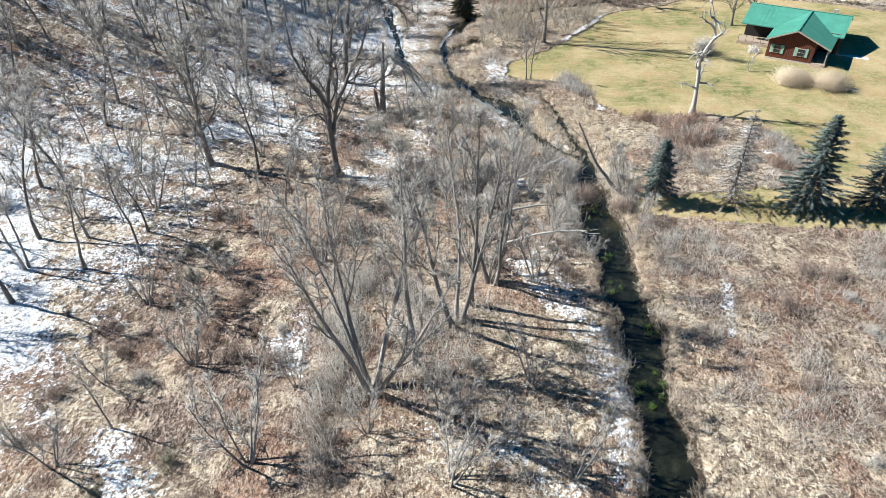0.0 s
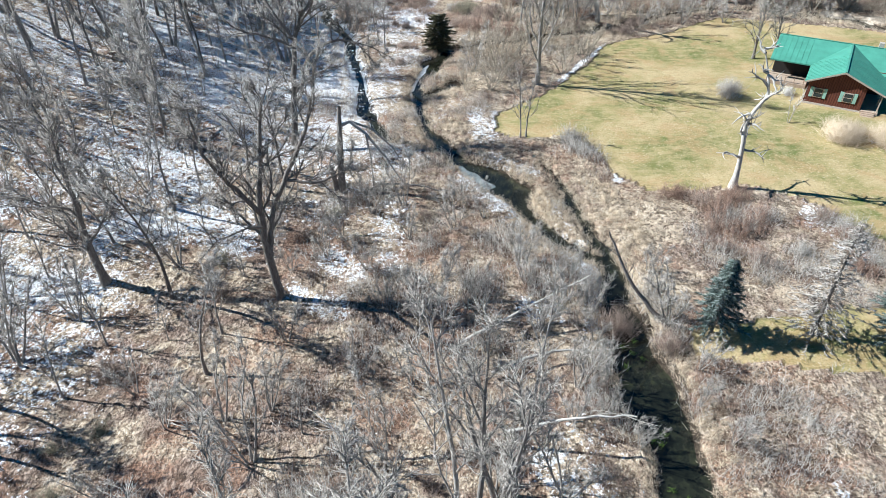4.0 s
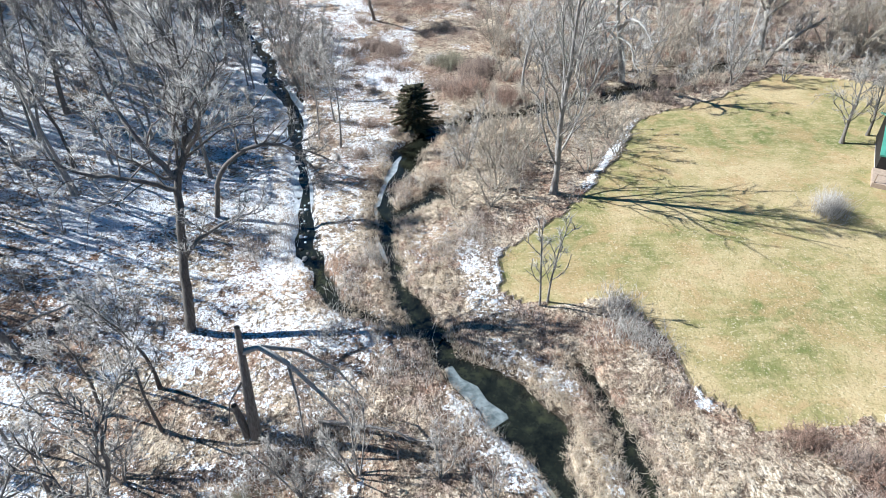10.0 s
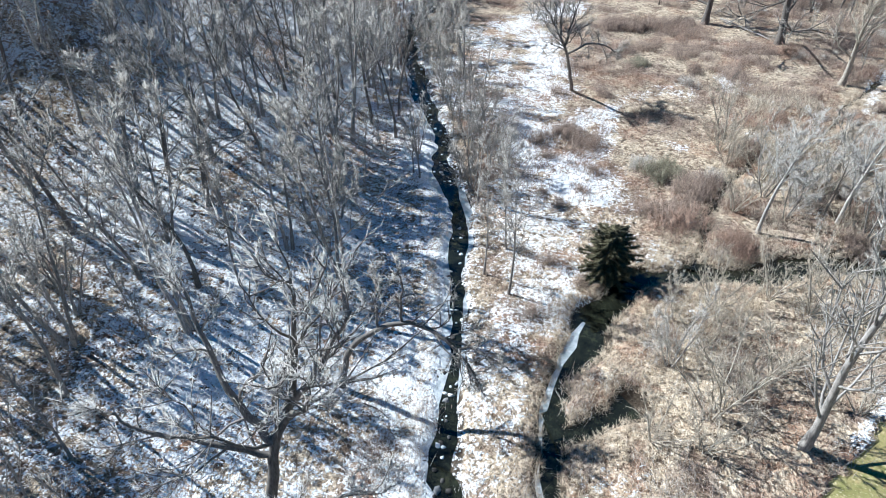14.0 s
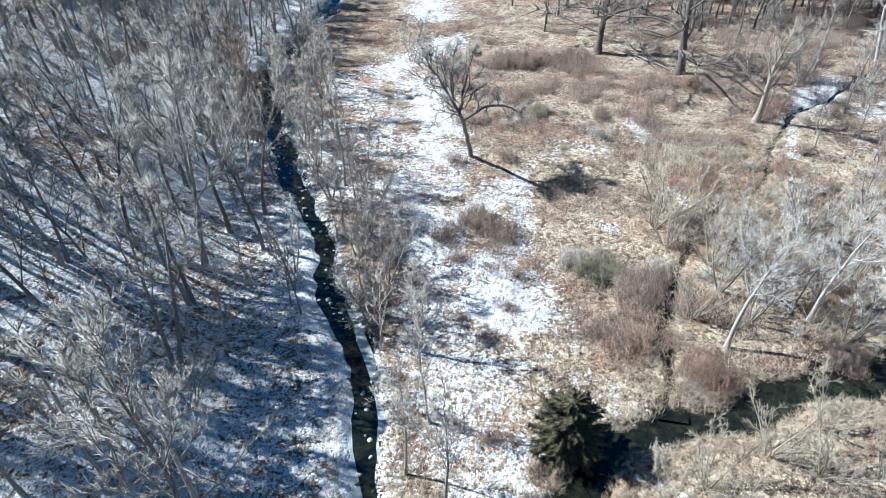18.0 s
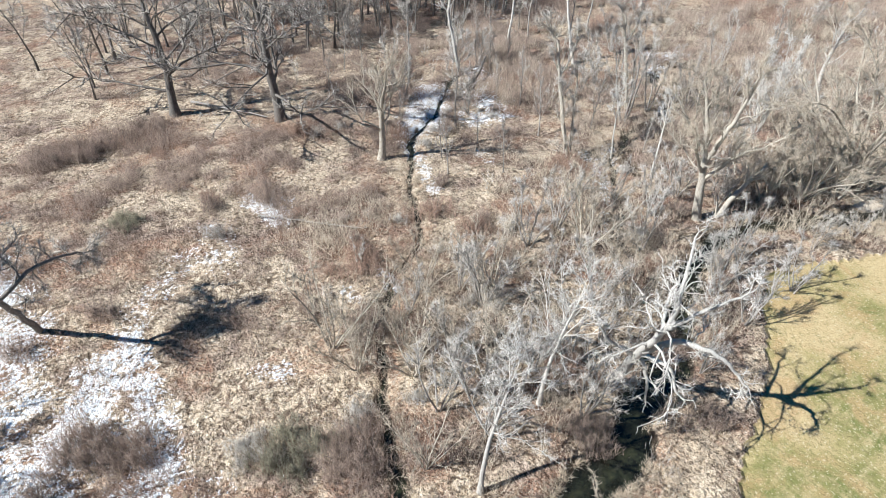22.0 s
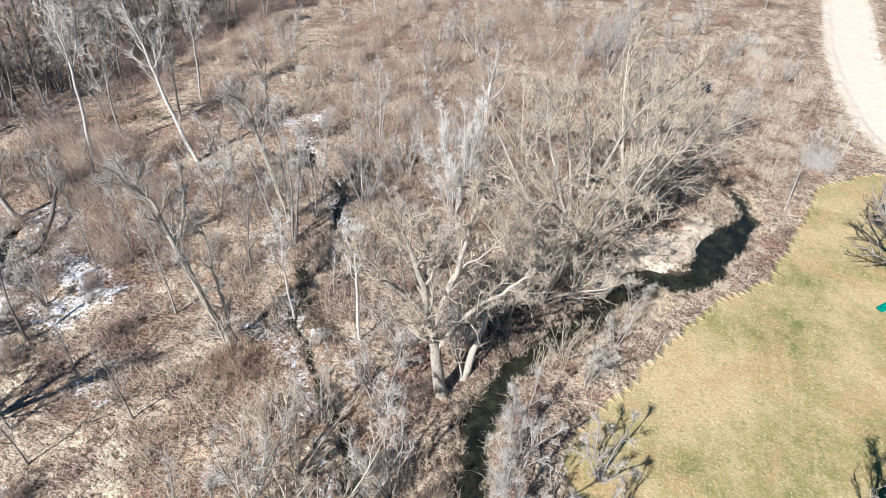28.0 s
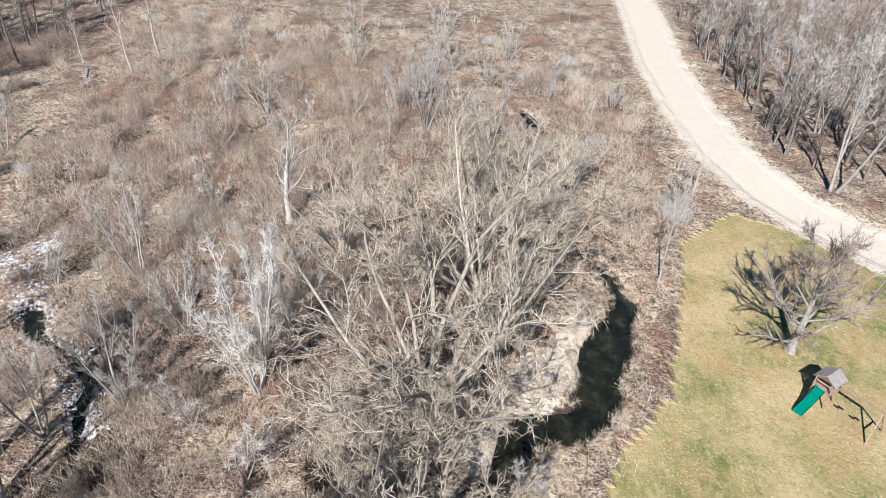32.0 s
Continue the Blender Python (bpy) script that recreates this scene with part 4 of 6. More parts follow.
kind("yard_tree", "yard_tree", "low bare yard tree with a round dark crown on the lawn", "tree", (bark_grey, twig_brown), seed=55, height=8.5, radius=0.32, bare=0.16, limbs=24, limb_len=0.66, angle=1.1, up=0.12, subs=9, twig_n=13, twig_len=0.9)

# old trees with a shape of their own: (points, radius) of each main stem
kind("forked", "broad_tree", "large bare tree forking low into crooked dark limbs", "tree", (bark_dark, twig_grey), seed=61, height=13, bare=0.35, limbs=11, limb_len=0.40, angle=0.9, crook=0.7, up=0.10, subs=8, twig_n=12, twig_len=0.9, twig_r=0.016,
     guide=[([(0, 0, -0.4), (-0.3, -0.1, 4.5), (-0.2, -0.1, 8.8), (0.6, 0.3, 14.0), (1.2, 0.6, 17.5)], 0.38), ([(-0.2, -0.1, 8.3), (-1.3, -0.9, 11.0), (-2.2, -1.8, 12.7), (-2.8, -2.4, 15.7), (-2.8, -2.6, 18.2)], 0.20),
            ([(-0.2, 0.0, 4.2), (0.4, 0.4, 7.8), (1.8, 1.2, 10.6), (3.6, 2.2, 13.8), (4.3, 2.8, 16.2), (4.8, 3.0, 18.7)], 0.25), ([(1.8, 1.2, 10.6), (3.7, 0.8, 10.3), (5.6, 0.4, 11.0), (7.0, 0.3, 12.0)], 0.12), ([(-0.3, -0.2, 6.0), (-1.8, 0.4, 7.6), (-3.2, 0.8, 9.4)], 0.12)])
kind("hollow_tree", "broad_tree", "large bare tree with a hollow dark trunk and dense pale crown", "tree", (bark_dark, twig_pale), seed=62, height=13, bare=0.42, limbs=11, limb_len=0.42, angle=0.95, crook=0.7, up=0.10, subs=6, twig_n=10, twig_len=0.95, twig_r=0.016,
     guide=[([(0, 0, -0.4), (0.3, 0.9, 4.0), (0.8, 1.9, 8.3), (1.2, 2.7, 11.8), (2.2, 3.5, 13.7), (2.6, 4.2, 17.0), (2.8, 4.5, 21.0)], 0.40), ([(1.2, 2.6, 11.6), (-0.6, 3.0, 14.0), (-2.2, 4.2, 16.5), (-3.0, 5.0, 19.0)], 0.22), ([(0.5, 1.3, 5.6), (2.0, 1.8, 7.4), (4.2, 2.6, 8.1), (6.0, 3.0, 8.6)], 0.16),
            ([(2.2, 3.5, 13.7), (3.8, 4.2, 16.3), (5.2, 4.8, 19.0)], 0.18), ([(1.0, 2.4, 10.8), (-1.5, 1.6, 12.4), (-4.0, 1.0, 13.0), (-5.6, 0.8, 14.4)], 0.17), ([(2.0, 3.3, 13.2), (3.6, 2.0, 15.2), (4.6, 1.0, 17.6)], 0.15)])
kind("arching", "leaning_tree", "dark trunk arching over the side creek with upright shoots", "tree", (bark_dark, twig_grey), seed=63, height=6, bare=0.5, limbs=8, limb_len=0.35, angle=0.8, crook=0.7, up=0.12, subs=5, twig_n=8, twig_len=0.7,
     guide=[([(0, 0, -0.4), (0.6, -0.2, 3.0), (1.9, -0.5, 6.0), (5.3, 0.7, 7.3), (8.2, -0.6, 7.4), (9.6, -0.8, 5.6), (10.4, -0.9, 4.4)], 0.26), ([(3.3, 0.1, 6.6), (3.2, 0.3, 9.5), (3.5, 0.5, 12.0)], 0.09), ([(4.9, 0.5, 7.1), (5.1, 0.6, 9.6), (4.8, 0.9, 11.6)], 0.09), ([(8.4, -0.6, 7.2), (10.4, -0.4, 6.4), (12.4, -0.6, 5.2)], 0.09)])
kind("dead_spray", "dead_tree", "big bleached leaning dead tree with twisting white limbs", "tree", (bark_pale, twig_pale), seed=64, height=7, bare=0.55, limbs=8, limb_len=0.36, angle=0.85, crook=1.0, up=0.06, subs=5, twig_n=5, twig_len=0.8, wob=0.2, dead=True,
     guide=[([(0, 0, -0.4), (-1.1, -1.2, 3.2), (-2.3, -2.5, 6.3), (-3.3, -3.9, 9.3), (-4.3, -5.1, 12.2), (-4.2, -5.2, 14.8)], 0.44), ([(-2.8, -3.2, 7.6), (-2.4, -5.0, 9.8), (-2.0, -6.6, 10.1), (-1.2, -8.0, 9.2), (-0.6, -9.2, 7.8)], 0.24), ([(-2.3, -2.5, 6.3), (-1.5, -3.3, 4.8), (-1.3, -3.7, 1.6)], 0.17),
            ([(-2.6, -3.0, 7.0), (-1.4, -4.6, 6.6), (-1.0, -5.2, 4.4), (-0.4, -5.9, 3.4)], 0.15), ([(-2.3, -2.5, 6.3), (-4.5, -1.6, 8.2), (-5.6, -1.0, 10.5)], 0.15), ([(-4.3, -5.1, 12.0), (-2.8, -4.4, 14.4), (-1.6, -3.6, 17.0)], 0.15), ([(-4.2, -5.0, 11.8), (-2.6, -6.4, 13.6), (-0.8, -7.4, 14.6)], 0.14), ([(-3.6, -4.4, 10.4), (-1.8, -3.2, 11.6), (0.4, -2.6, 11.8)], 0.12)])
kind("gnarled", "old_broad_tree", "old pale-barked gnarled tree with a thick forking trunk", "tree", (bark_tan, twig_tan), seed=65, height=10, bare=0.5, limbs=11, limb_len=0.42, angle=0.85, crook=0.8, up=0.14, subs=8, twig_n=11, twig_len=0.9,
     guide=[([(0, 0, -0.4), (-0.2, 0.5, 3.4), (-0.3, 0.9, 6.5), (-0.5, 1.6, 10.6), (-0.9, 2.8, 14.5)], 0.52), ([(-0.3, 0.9, 6.2), (0.6, 0.0, 9.6), (1.2, -0.8, 13.2), (1.4, -1.1, 16.2)], 0.30), ([(-0.2, 0.6, 4.6), (1.4, -1.4, 7.6), (2.4, -3.4, 9.2), (2.6, -5.0, 11.0)], 0.22), ([(-0.4, 1.2, 8.0), (-1.6, 3.2, 10.6), (-2.4, 4.6, 13.2)], 0.20), ([(-0.3, 0.8, 5.4), (-2.6, 0.6, 8.0), (-4.2, 0.2, 11.0)], 0.18)])
kind("over_snow", "leaning_broad_tree", "dark bare tree leaning over the snowy meadow", "tree", (bark_dark, twig_grey), seed=66, height=8, bare=0.45, limbs=13, limb_len=0.42, angle=0.85, crook=0.9, up=0.08, subs=7, twig_n=12, twig_len=0.8,
     guide=[([(0, 0, -0.4), (-0.5, -2.0, 3.0), (-1.6, -5.2, 8.0), (-3.2, -4.6, 10.6), (-5.2, -3.5, 13.3)], 0.30), ([(-1.3, -4.4, 6.7), (1.5, -4.0, 8.5), (4.0, -2.5, 7.5), (5.4, -1.0, 6.2)], 0.17), ([(-1.6, -5.0, 7.8), (-1.0, -4.0, 11.0), (-0.2, -3.0, 14.0)], 0.17), ([(-2.4, -4.9, 9.2), (-2.6, -3.0, 11.8), (-2.0, -1.6, 14.0)], 0.12)])

SWAMP = dict(bare=0.45, limbs=10, limb_len=0.30, angle=0.75, crook=0.7, up=0.14, subs=5, twig_n=9, twig_len=0.8)
kind("stem_straight", "tall_tree", "tall pale bare tree with a slender bent trunk", "tree", (bark_pale, twig_pale), seed=71, height=9, guide=[([(0, 0, -0.4), (0.5, -0.4, 7.7), (0.6, -0.5, 12.9), (0.1, -0.1, 17.5)], 0.20), ([(0.55, -0.4, 9.5), (1.5, -1.2, 12.5), (1.6, -2.0, 15.5)], 0.10)], **SWAMP)
kind("stem_leaning", "tall_tree", "pale bare tree leaning over the swampy hollow", "tree", (bark_pale, twig_grey), seed=72, height=9, guide=[([(0, 0, -0.4), (-1.0, 1.1, 5.2), (-1.5, 1.7, 9.7), (-2.0, 2.2, 13.9), (-2.6, 2.9, 18.0)], 0.26), ([(-1.5, 1.7, 9.2), (-0.6, 2.0, 12.0), (-0.4, 2.6, 15.0)], 0.12)], **SWAMP)
kind("stem_crooked", "tall_tree", "crooked grey bare tree with a bent crown", "tree", (bark_tan, twig_grey), seed=73, height=9, guide=[([(0, 0, -0.4), (-1.1, 1.2, 7.1), (-1.7, 1.9, 11.3), (-1.8, 2.0, 13.5), (-2.9, 3.2, 15.6)], 0.26), ([(-1.5, 1.6, 9.8), (-0.2, 1.2, 12.4), (0.6, 1.6, 15.0)], 0.13), ([(0.2, -0.2, -0.3), (0.5, 0.6, 5.0), (0.7, 1.0, 10.5)], 0.13), ([(-0.2, 0.3, -0.3), (-1.4, 0.2, 5.0), (-2.2, 0.6, 9.5)], 0.12)], **SWAMP)
kind("stem_forked", "tall_tree", "pale bare tree bending low before its upright fork", "tree", (bark_pale, twig_silver), seed=74, height=9, guide=[([(0, 0, -0.4), (-0.9, 0.6, 5.5), (-1.8, 1.2, 9.3), (-0.7, 0.5, 13.1), (-0.4, 0.2, 16.0)], 0.28), ([(-1.6, 1.0, 8.6), (-3.0, 1.8, 11.4), (-3.4, 2.0, 14.0)], 0.14)], **SWAMP)

# ---- trees that stand alone ----
for key, x, y, turn, size in (("stem_straight", 75.1, 192, 0, 1), ("stem_leaning", 78.9, 180.2, 0, 1), ("stem_crooked", 55.6, 159.3, 0, 1), ("stem_forked", 62.0, 188.4, 0, 1), ("stem_straight", 92.4, 190, 0, 0.8), ("stem_crooked", 72.3, 163.9, 0, 0.9), ("stem_straight", 59.6, 150.2, 60, 0.6), ("stem_straight", 60.3, 156.5, 200, 0.55)):
    plant(key, x, y, turn, size)
for key, x, y in (("forked", -11.9, 62.9), ("hollow_tree", -14.2, 89.2), ("arching", -15.6, 105.4), ("dead_spray", 33.0, 133.0), ("gnarled", 57.0, 142.2), ("over_snow", -0.7, 165.0)):
    plant(key, x, y)
for key, x, y, turn, size in (("cottonwood", 17.3, 106, 0, 1.0), ("clump_a", -5.2, 31, 150, 1.0), ("slim", -2.2, 33.4, 200, 1.0), ("clump_b", 1, 38, 90, 1.0),
                              ("slim", 2.3, 40, 20, 0.95), ("clump_b", 4.4, 43, 30, 0.85), ("bushy_a", -13, 25, 80, 1.0), ("broad_b", -27, 65, 30, 0.85), ("forest_b", -21, 63, 70, 0.85), ("bushy_a", 4, 43.5, 0, 0.8),
                              ("sapling_a", 12.6, 89.8, 0, 1.1), ("sapling_a", 13.3, 90.2, 90, 1.0), ("bushy_a", 19.4, 57.4, 170, 0.75), ("broad_b", 51.6, 112.8, 0, 0.6), ("broad_b", 55.5, 114.2, 70, 0.5),
                              ("sapling_b", 46, 91, 0, 0.7), ("bushy_b", 11.5, 107.5, 20, 0.9), ("bushy_b", 14.0, 109.5, 120, 0.85), ("bushy_a", 9, 112, 60, 0.8)):
    plant(key, x, y, turn, size)
for key, x, y, turn, size in (("oak", 21.7, 198.5, 20, 1.3), ("oak", 32.4, 189, 140, 1.1), ("candelabra", 37.5, 172.5, 80, 0.95), ("bushy_a", -9.5, 141, 0, 0.9), ("sapling_a", -14, 155, 30, 0.9),
                              ("bushy_a", -9, 197, 50, 0.9), ("bushy_a", -6, 193, 150, 0.8), ("pale_tree", 19, 132, 60, 0.75), ("pale_tree", 27.0, 134.8, 20, 1.0), ("forest_b", 26, 136, 50, 0.6),
                              ("bushy_a", 61, 142.4, 330, 0.7), ("clump_b", 69, 162, 10, 0.75), ("dead_a", 101.5, 152.3, 100, 0.9),
                              ("forest_c", 80, 192, 30, 0.8), ("slim", 87, 189, 0, 0.7), ("forest_b", 47, 204, 10, 0.9), ("slim", 53, 189, 60, 0.75), ("sapling_b", 24.5, 156, 0, 0.8), ("forest_b", 50, 174, 200, 0.75)):
    plant(key, x, y, turn, size)
for key, x, y, turn, size in (("willow", 79.5, 136.4, 20, 1.25), ("willow", 91, 132.5, 140, 0.85), ("bushy_b", 85, 131.5, 0, 1.3), ("birch_clump", 79, 149, 0, 1.05), ("clump_b", 91, 163, 0, 0.55), ("clump_a", 77, 158, 60, 0.5), ("clump_b", 74, 162, 40, 0.5),
                              ("slim", 95.5, 116, 20, 0.5), ("yard_tree", 87.2, 107, 20, 1.15), ("clump_b", 116, 90, 100, 0.95), ("forest_b", 129, 92, 0, 0.85), ("pale_pole", 140, 186, 0, 1.1), ("pale_pole", 148, 185, 60, 1.2),
                              ("pale_pole", 143, 195, 90, 0.7), ("bushy_a", 112, 188, 0, 0.9), ("bushy_a", 103, 187, 60, 0.8), ("bushy_a", 108, 111, 10, 0.7), ("willow", 104, 131, 220, 0.6), ("willow", 70, 138, 250, 0.55), ("bushy_b", 96, 146, 30, 1.2), ("clump_b", 118, 132, 0, 0.6), ("clump_a", 126, 140, 0, 0.6), ("bushy_b", 66, 140, 30, 1.0), ("bushy_b", 73, 135.4, 40, 1.15), ("bushy_b", 69.6, 137.6, 110, 1.05)):
    plant(key, x, y, turn, size)
# slope trees beyond the side creek
for key, x, y, turn, size in (("forest_a", -42, 61, 10, 0.8), ("forest_a", -45, 61, 130, 0.85), ("forest_b", -45, 83, 50, 0.9), ("forest_a", -28, 70, 20, 0.6), ("forest_a", -34.5, 110, 10, 1.0), ("forest_b", -30, 111, 60, 1.0), ("forest_c", -27, 112.5, 90, 0.9),
                              ("forest_a", -42.5, 122, 200, 1.0), ("clump_b", -35, 102, 70, 0.8), ("sapling_a", -25, 90, 0, 0.8), ("sapling_b", -27, 100, 0, 0.9), ("forest_c", -25, 123, 180, 0.9), ("forest_b", -39, 123, 130, 1.0), ("forest_d", -25, 129, 10, 0.95),
                              ("forest_b", -31, 134, 0, 1.0), ("sapling_a", -17, 137, 0, 1.1), ("forest_d", -25, 118.5, 60, 0.9), ("broad_a", -34, 121, 0, 0.75), ("forest_a", -48, 147, 0, 1.0), ("forest_b", -38, 150, 70, 1.0), ("broad_a", -29.5, 194.5, 200, 0.7),
                              ("sapling_a", -22, 132, 200, 1.0), ("sapling_a", -18, 138, 90, 0.9), ("sapling_a", -33, 54, 90, 0.7)):
    plant(key, x, y, turn, size)


def scatter_trees(seed, keys, count, region, gap, size, group="trees of the wooded slope", joined=None):
    """Fills a stretch of wood with trees that keep their distance."""
    rng = np.random.RandomState(seed)
    stood = [(o.matrix_basis.translation.x, o.matrix_basis.translation.y) for o in scene.objects if o.type == "EMPTY"]
    done = 0
    for _ in range(count * 30):
        if done >= count:
            break
        x, y = rng.uniform(region[0], region[1]), rng.uniform(region[2], region[3])
        if -27 < x < -8 and 84 < y < 112:                 # the open snowy bank
            continue
        if not region[4](x, y) or min((x - a) ** 2 + (y - b) ** 2 for a, b in stood) < gap * gap:
            continue
        stood.append((x, y))
        s = rng.uniform(*size)
        key, turn, tall = keys[rng.randint(len(keys))], rng.uniform(0, 360), s * rng.uniform(0.9, 1.12)
        if joined is None:
            plant(key, x, y, turn, s, tall, group=group)
        else:
            joined.append((key, placed(x, y, turn, s, tall)))
        done += 1


def off_stream(x, y, gap=2.0):
    return float(stream_depth(np.array([x]), np.array([y]))[1][0]) > gap


def far_wood(name, label, trees):
    """Woods that nobody could count, joined into one mesh with a slot for each material."""
    verts, faces, slots, mats, n = [], [], [], [], 0
    for key, m in trees:
        a = np.array(m)
        for ob in KINDS[key][0].children:
            me = ob.data
            co = np.empty(len(me.vertices) * 3, np.float32)
            me.vertices.foreach_get("co", co)
            idx = np.empty(len(me.loops), np.int32)
            me.loops.foreach_get("vertex_index", idx)
            mat = me.materials[0]
            if mat not in mats:
                mats.append(mat)
            co = co.reshape(-1, 3)
            verts.append(co @ a[:3, :3].T + a[:3, 3])
            faces.append(idx.reshape(-1, 3) + n)
            slots.append(np.full(len(idx) // 3, mats.index(mat), np.int32))
            n += len(co)
    me = fill_mesh(name, np.concatenate(verts), np.concatenate(faces), None, True)
    for mat in mats:
        me.materials.append(mat)
    me.polygons.foreach_set("material_index", np.concatenate(slots))
    tagged(new(name, me), label, "woods", kind="stuff")


WOODS = ("forest_a", "forest_b", "forest_c", "forest_d")
ROAD_WOOD, FAR_WOOD = [], []
scatter_trees(1, WOODS, 66, (-80, -10, 96, 150, lambda x, y: left_of_side(x, y) > 11 + 3 * math.sin(y) and left_of_side(x, y) < 60), 4.8, (0.95, 1.25))
scatter_trees(2, WOODS, 105, (-85, -18, 146, 262, lambda x, y: 4 < left_of_side(x, y) < 46), 4.4, (0.85, 1.15))
scatter_trees(3, WOODS + ("sapling_a",), 44, (-85, -30, 30, 98, lambda x, y: x < -32 - 0.25 * (60 - y)), 5.5, (0.65, 0.95))
scatter_trees(4, ("sapling_a", "sapling_b", "bushy_a"), 46, (-48, -9, 90, 185, lambda x, y: (2.5 if y > 140 else 12) < left_of_side(x, y) < 34), 3.0, (0.6, 1.1))
scatter_trees(5, WOODS + ("dark_wood", "dark_wood", "dark_wood", "bushy_a"), 130, (112, 200, 50, 95, lambda x, y: y < 93 - max(0, 122 - x) * 1.4 - max(0, x - 150) * 0.12), 2.8, (0.65, 0.95), joined=ROAD_WOOD)
scatter_trees(6, WOODS + ("bushy_a",), 80, (20, 190, 203, 262, lambda x, y: y > 208 + 5 * math.sin(x * 0.1)), 4.8, (0.6, 0.9), joined=FAR_WOOD)
scatter_trees(17, WOODS + ("bushy_a", "bushy_a"), 64, (66, 190, 199, 222, lambda x, y: y > 203 - (x < 92) * -4), 3.0, (0.55, 0.9), joined=FAR_WOOD)
scatter_trees(7, ("bushy_b", "bushy_a", "sapling_b", "sapling_a", "bushy_c"), 50, (84, 185, 110, 182, lambda x, y: y > 112 + max(0, 130 - x) * 0.4 and off_stream(x, y) and y < 185), 4.2, (0.55, 1.0), "small trees of the valley floor")
scatter_trees(8, ("sapling_a", "sapling_b", "bushy_a", "sapling_a"), 58, (40, 90, 144, 200, lambda x, y: off_stream(x, y, 1.0)), 3.6, (0.5, 0.95), "small trees of the valley floor")
scatter_trees(9, ("sapling_a", "bushy_a", "bushy_a"), 34, (-26, 10, 22, 60, lambda x, y: off_stream(x, y, 2.0)), 3.6, (0.5, 0.9), "small trees of the valley floor")
scatter_trees(10, ("bushy_a", "sapling_b", "bushy_b", "bushy_c"), 46, (17, 56, 130, 152, lambda x, y: off_stream(x, y, 1.2)), 2.8, (0.6, 1.1), "small trees of the valley floor")
scatter_trees(11, ("bushy_b", "bushy_b", "sapling_b"), 16, (7, 27, 104, 126, lambda x, y: off_stream(x, y, 1.0) and not inside(LAWN_EDGE, np.array([x]), np.array([y]))[0]), 2.8, (0.5, 0.75), "small trees of the valley floor")
scatter_trees(12, ("bushy_a", "sapling_b", "bushy_c"), 22, (-12, 11, 46, 76, lambda x, y: off_stream(x, y, 1.5)), 3.2, (0.4, 0.7), "small trees of the valley floor")
scatter_trees(14, ("bushy_b", "bushy_a"), 12, (60, 78, 130, 144, lambda x, y: off_stream(x, y, 0.4) and not inside(LAWN_EDGE, np.array([x]), np.array([y - 2]))[0]), 2.6, (0.45, 0.7), "small trees of the valley floor")
scatter_trees(15, ("bushy_a", "bushy_a"), 12, (12, 20, 46, 64, lambda x, y: off_stream(x, y, 0.6)), 2.4, (0.35, 0.55), "small trees of the valley floor")
scatter_trees(16, ("bushy_a", "sapling_b"), 9, (34, 54, 129.5, 137, lambda x, y: off_stream(x, y, 0.5) and not inside(LAWN_EDGE, np.array([x]), np.array([y - 1]))[0]), 2.4, (0.35, 0.55), "small trees of the valley floor")
scatter_trees(18, ("sapling_a", "bushy_a", "sapling_a", "forest_c"), 40, (-62, -20, 48, 100, lambda x, y: x < -22 - 0.2 * (70 - y)), 3.4, (0.6, 1.1), "trees of the wooded slope")
scatter_trees(13, ("bushy_a", "sapling_a", "forest_b"), 20, (-34, -12, 52, 86, lambda x, y: True), 3.6, (0.45, 0.75), "small trees of the valley floor")

scatter_trees(28, ("dark_wood", "dark_wood", "bushy_a"), 120, (40, 150, 206, 232, lambda x, y: y > 208 + 3 * math.sin(x * 0.2)), 2.8, (0.6, 0.9), joined=FAR_WOOD)
scatter_trees(27, ("forest_b", "dark_wood", "bushy_a", "dark_wood"), 44, (10, 84, 204, 238, lambda x, y: y > 206 + 4 * math.sin(x * 0.15)), 3.4, (0.6, 0.9), joined=FAR_WOOD)
scatter_trees(33, ("bushy_a", "forest_c", "bushy_a", "sapling_a"), 26, (-32, -4, 148, 206, lambda x, y: -9 < left_of_side(x, y) < -1.8), 2.4, (0.65, 1.05), "trees beside the side creek")
scatter_trees(29, ("bushy_a", "sapling_a", "forest_c", "bushy_a"), 34, (-36, -3, 118, 192, lambda x, y: -5.5 < left_of_side(x, y) < -2.0 and y > 118), 2.6, (0.6, 1.0), "trees beside the side creek")
scatter_trees(32, ("dark_wood",), 14, (-40, -24, 160, 190, lambda x, y: 1.8 < left_of_side(x, y) < 8), 2.4, (0.6, 0.85))
scatter_trees(30, WOODS, 52, (-62, -20, 156, 235, lambda x, y: 2.0 < left_of_side(x, y) < 30), 3.4, (0.8, 1.05))
# extra trees, partly out of view, added to shade the snowy ground
scatter_trees(31, ("forest_b", "forest_d", "bushy_a"), 40, (-82, -27, 38, 100, lambda x, y: x < -27 - 0.25 * (70 - y)), 4.0, (0.65, 0.95))
far_wood("road_wood", "bare grey woods beyond the gravel road", ROAD_WOOD)
far_wood("far_wood", "bare grey woods at the far edge of the meadow", FAR_WOOD)


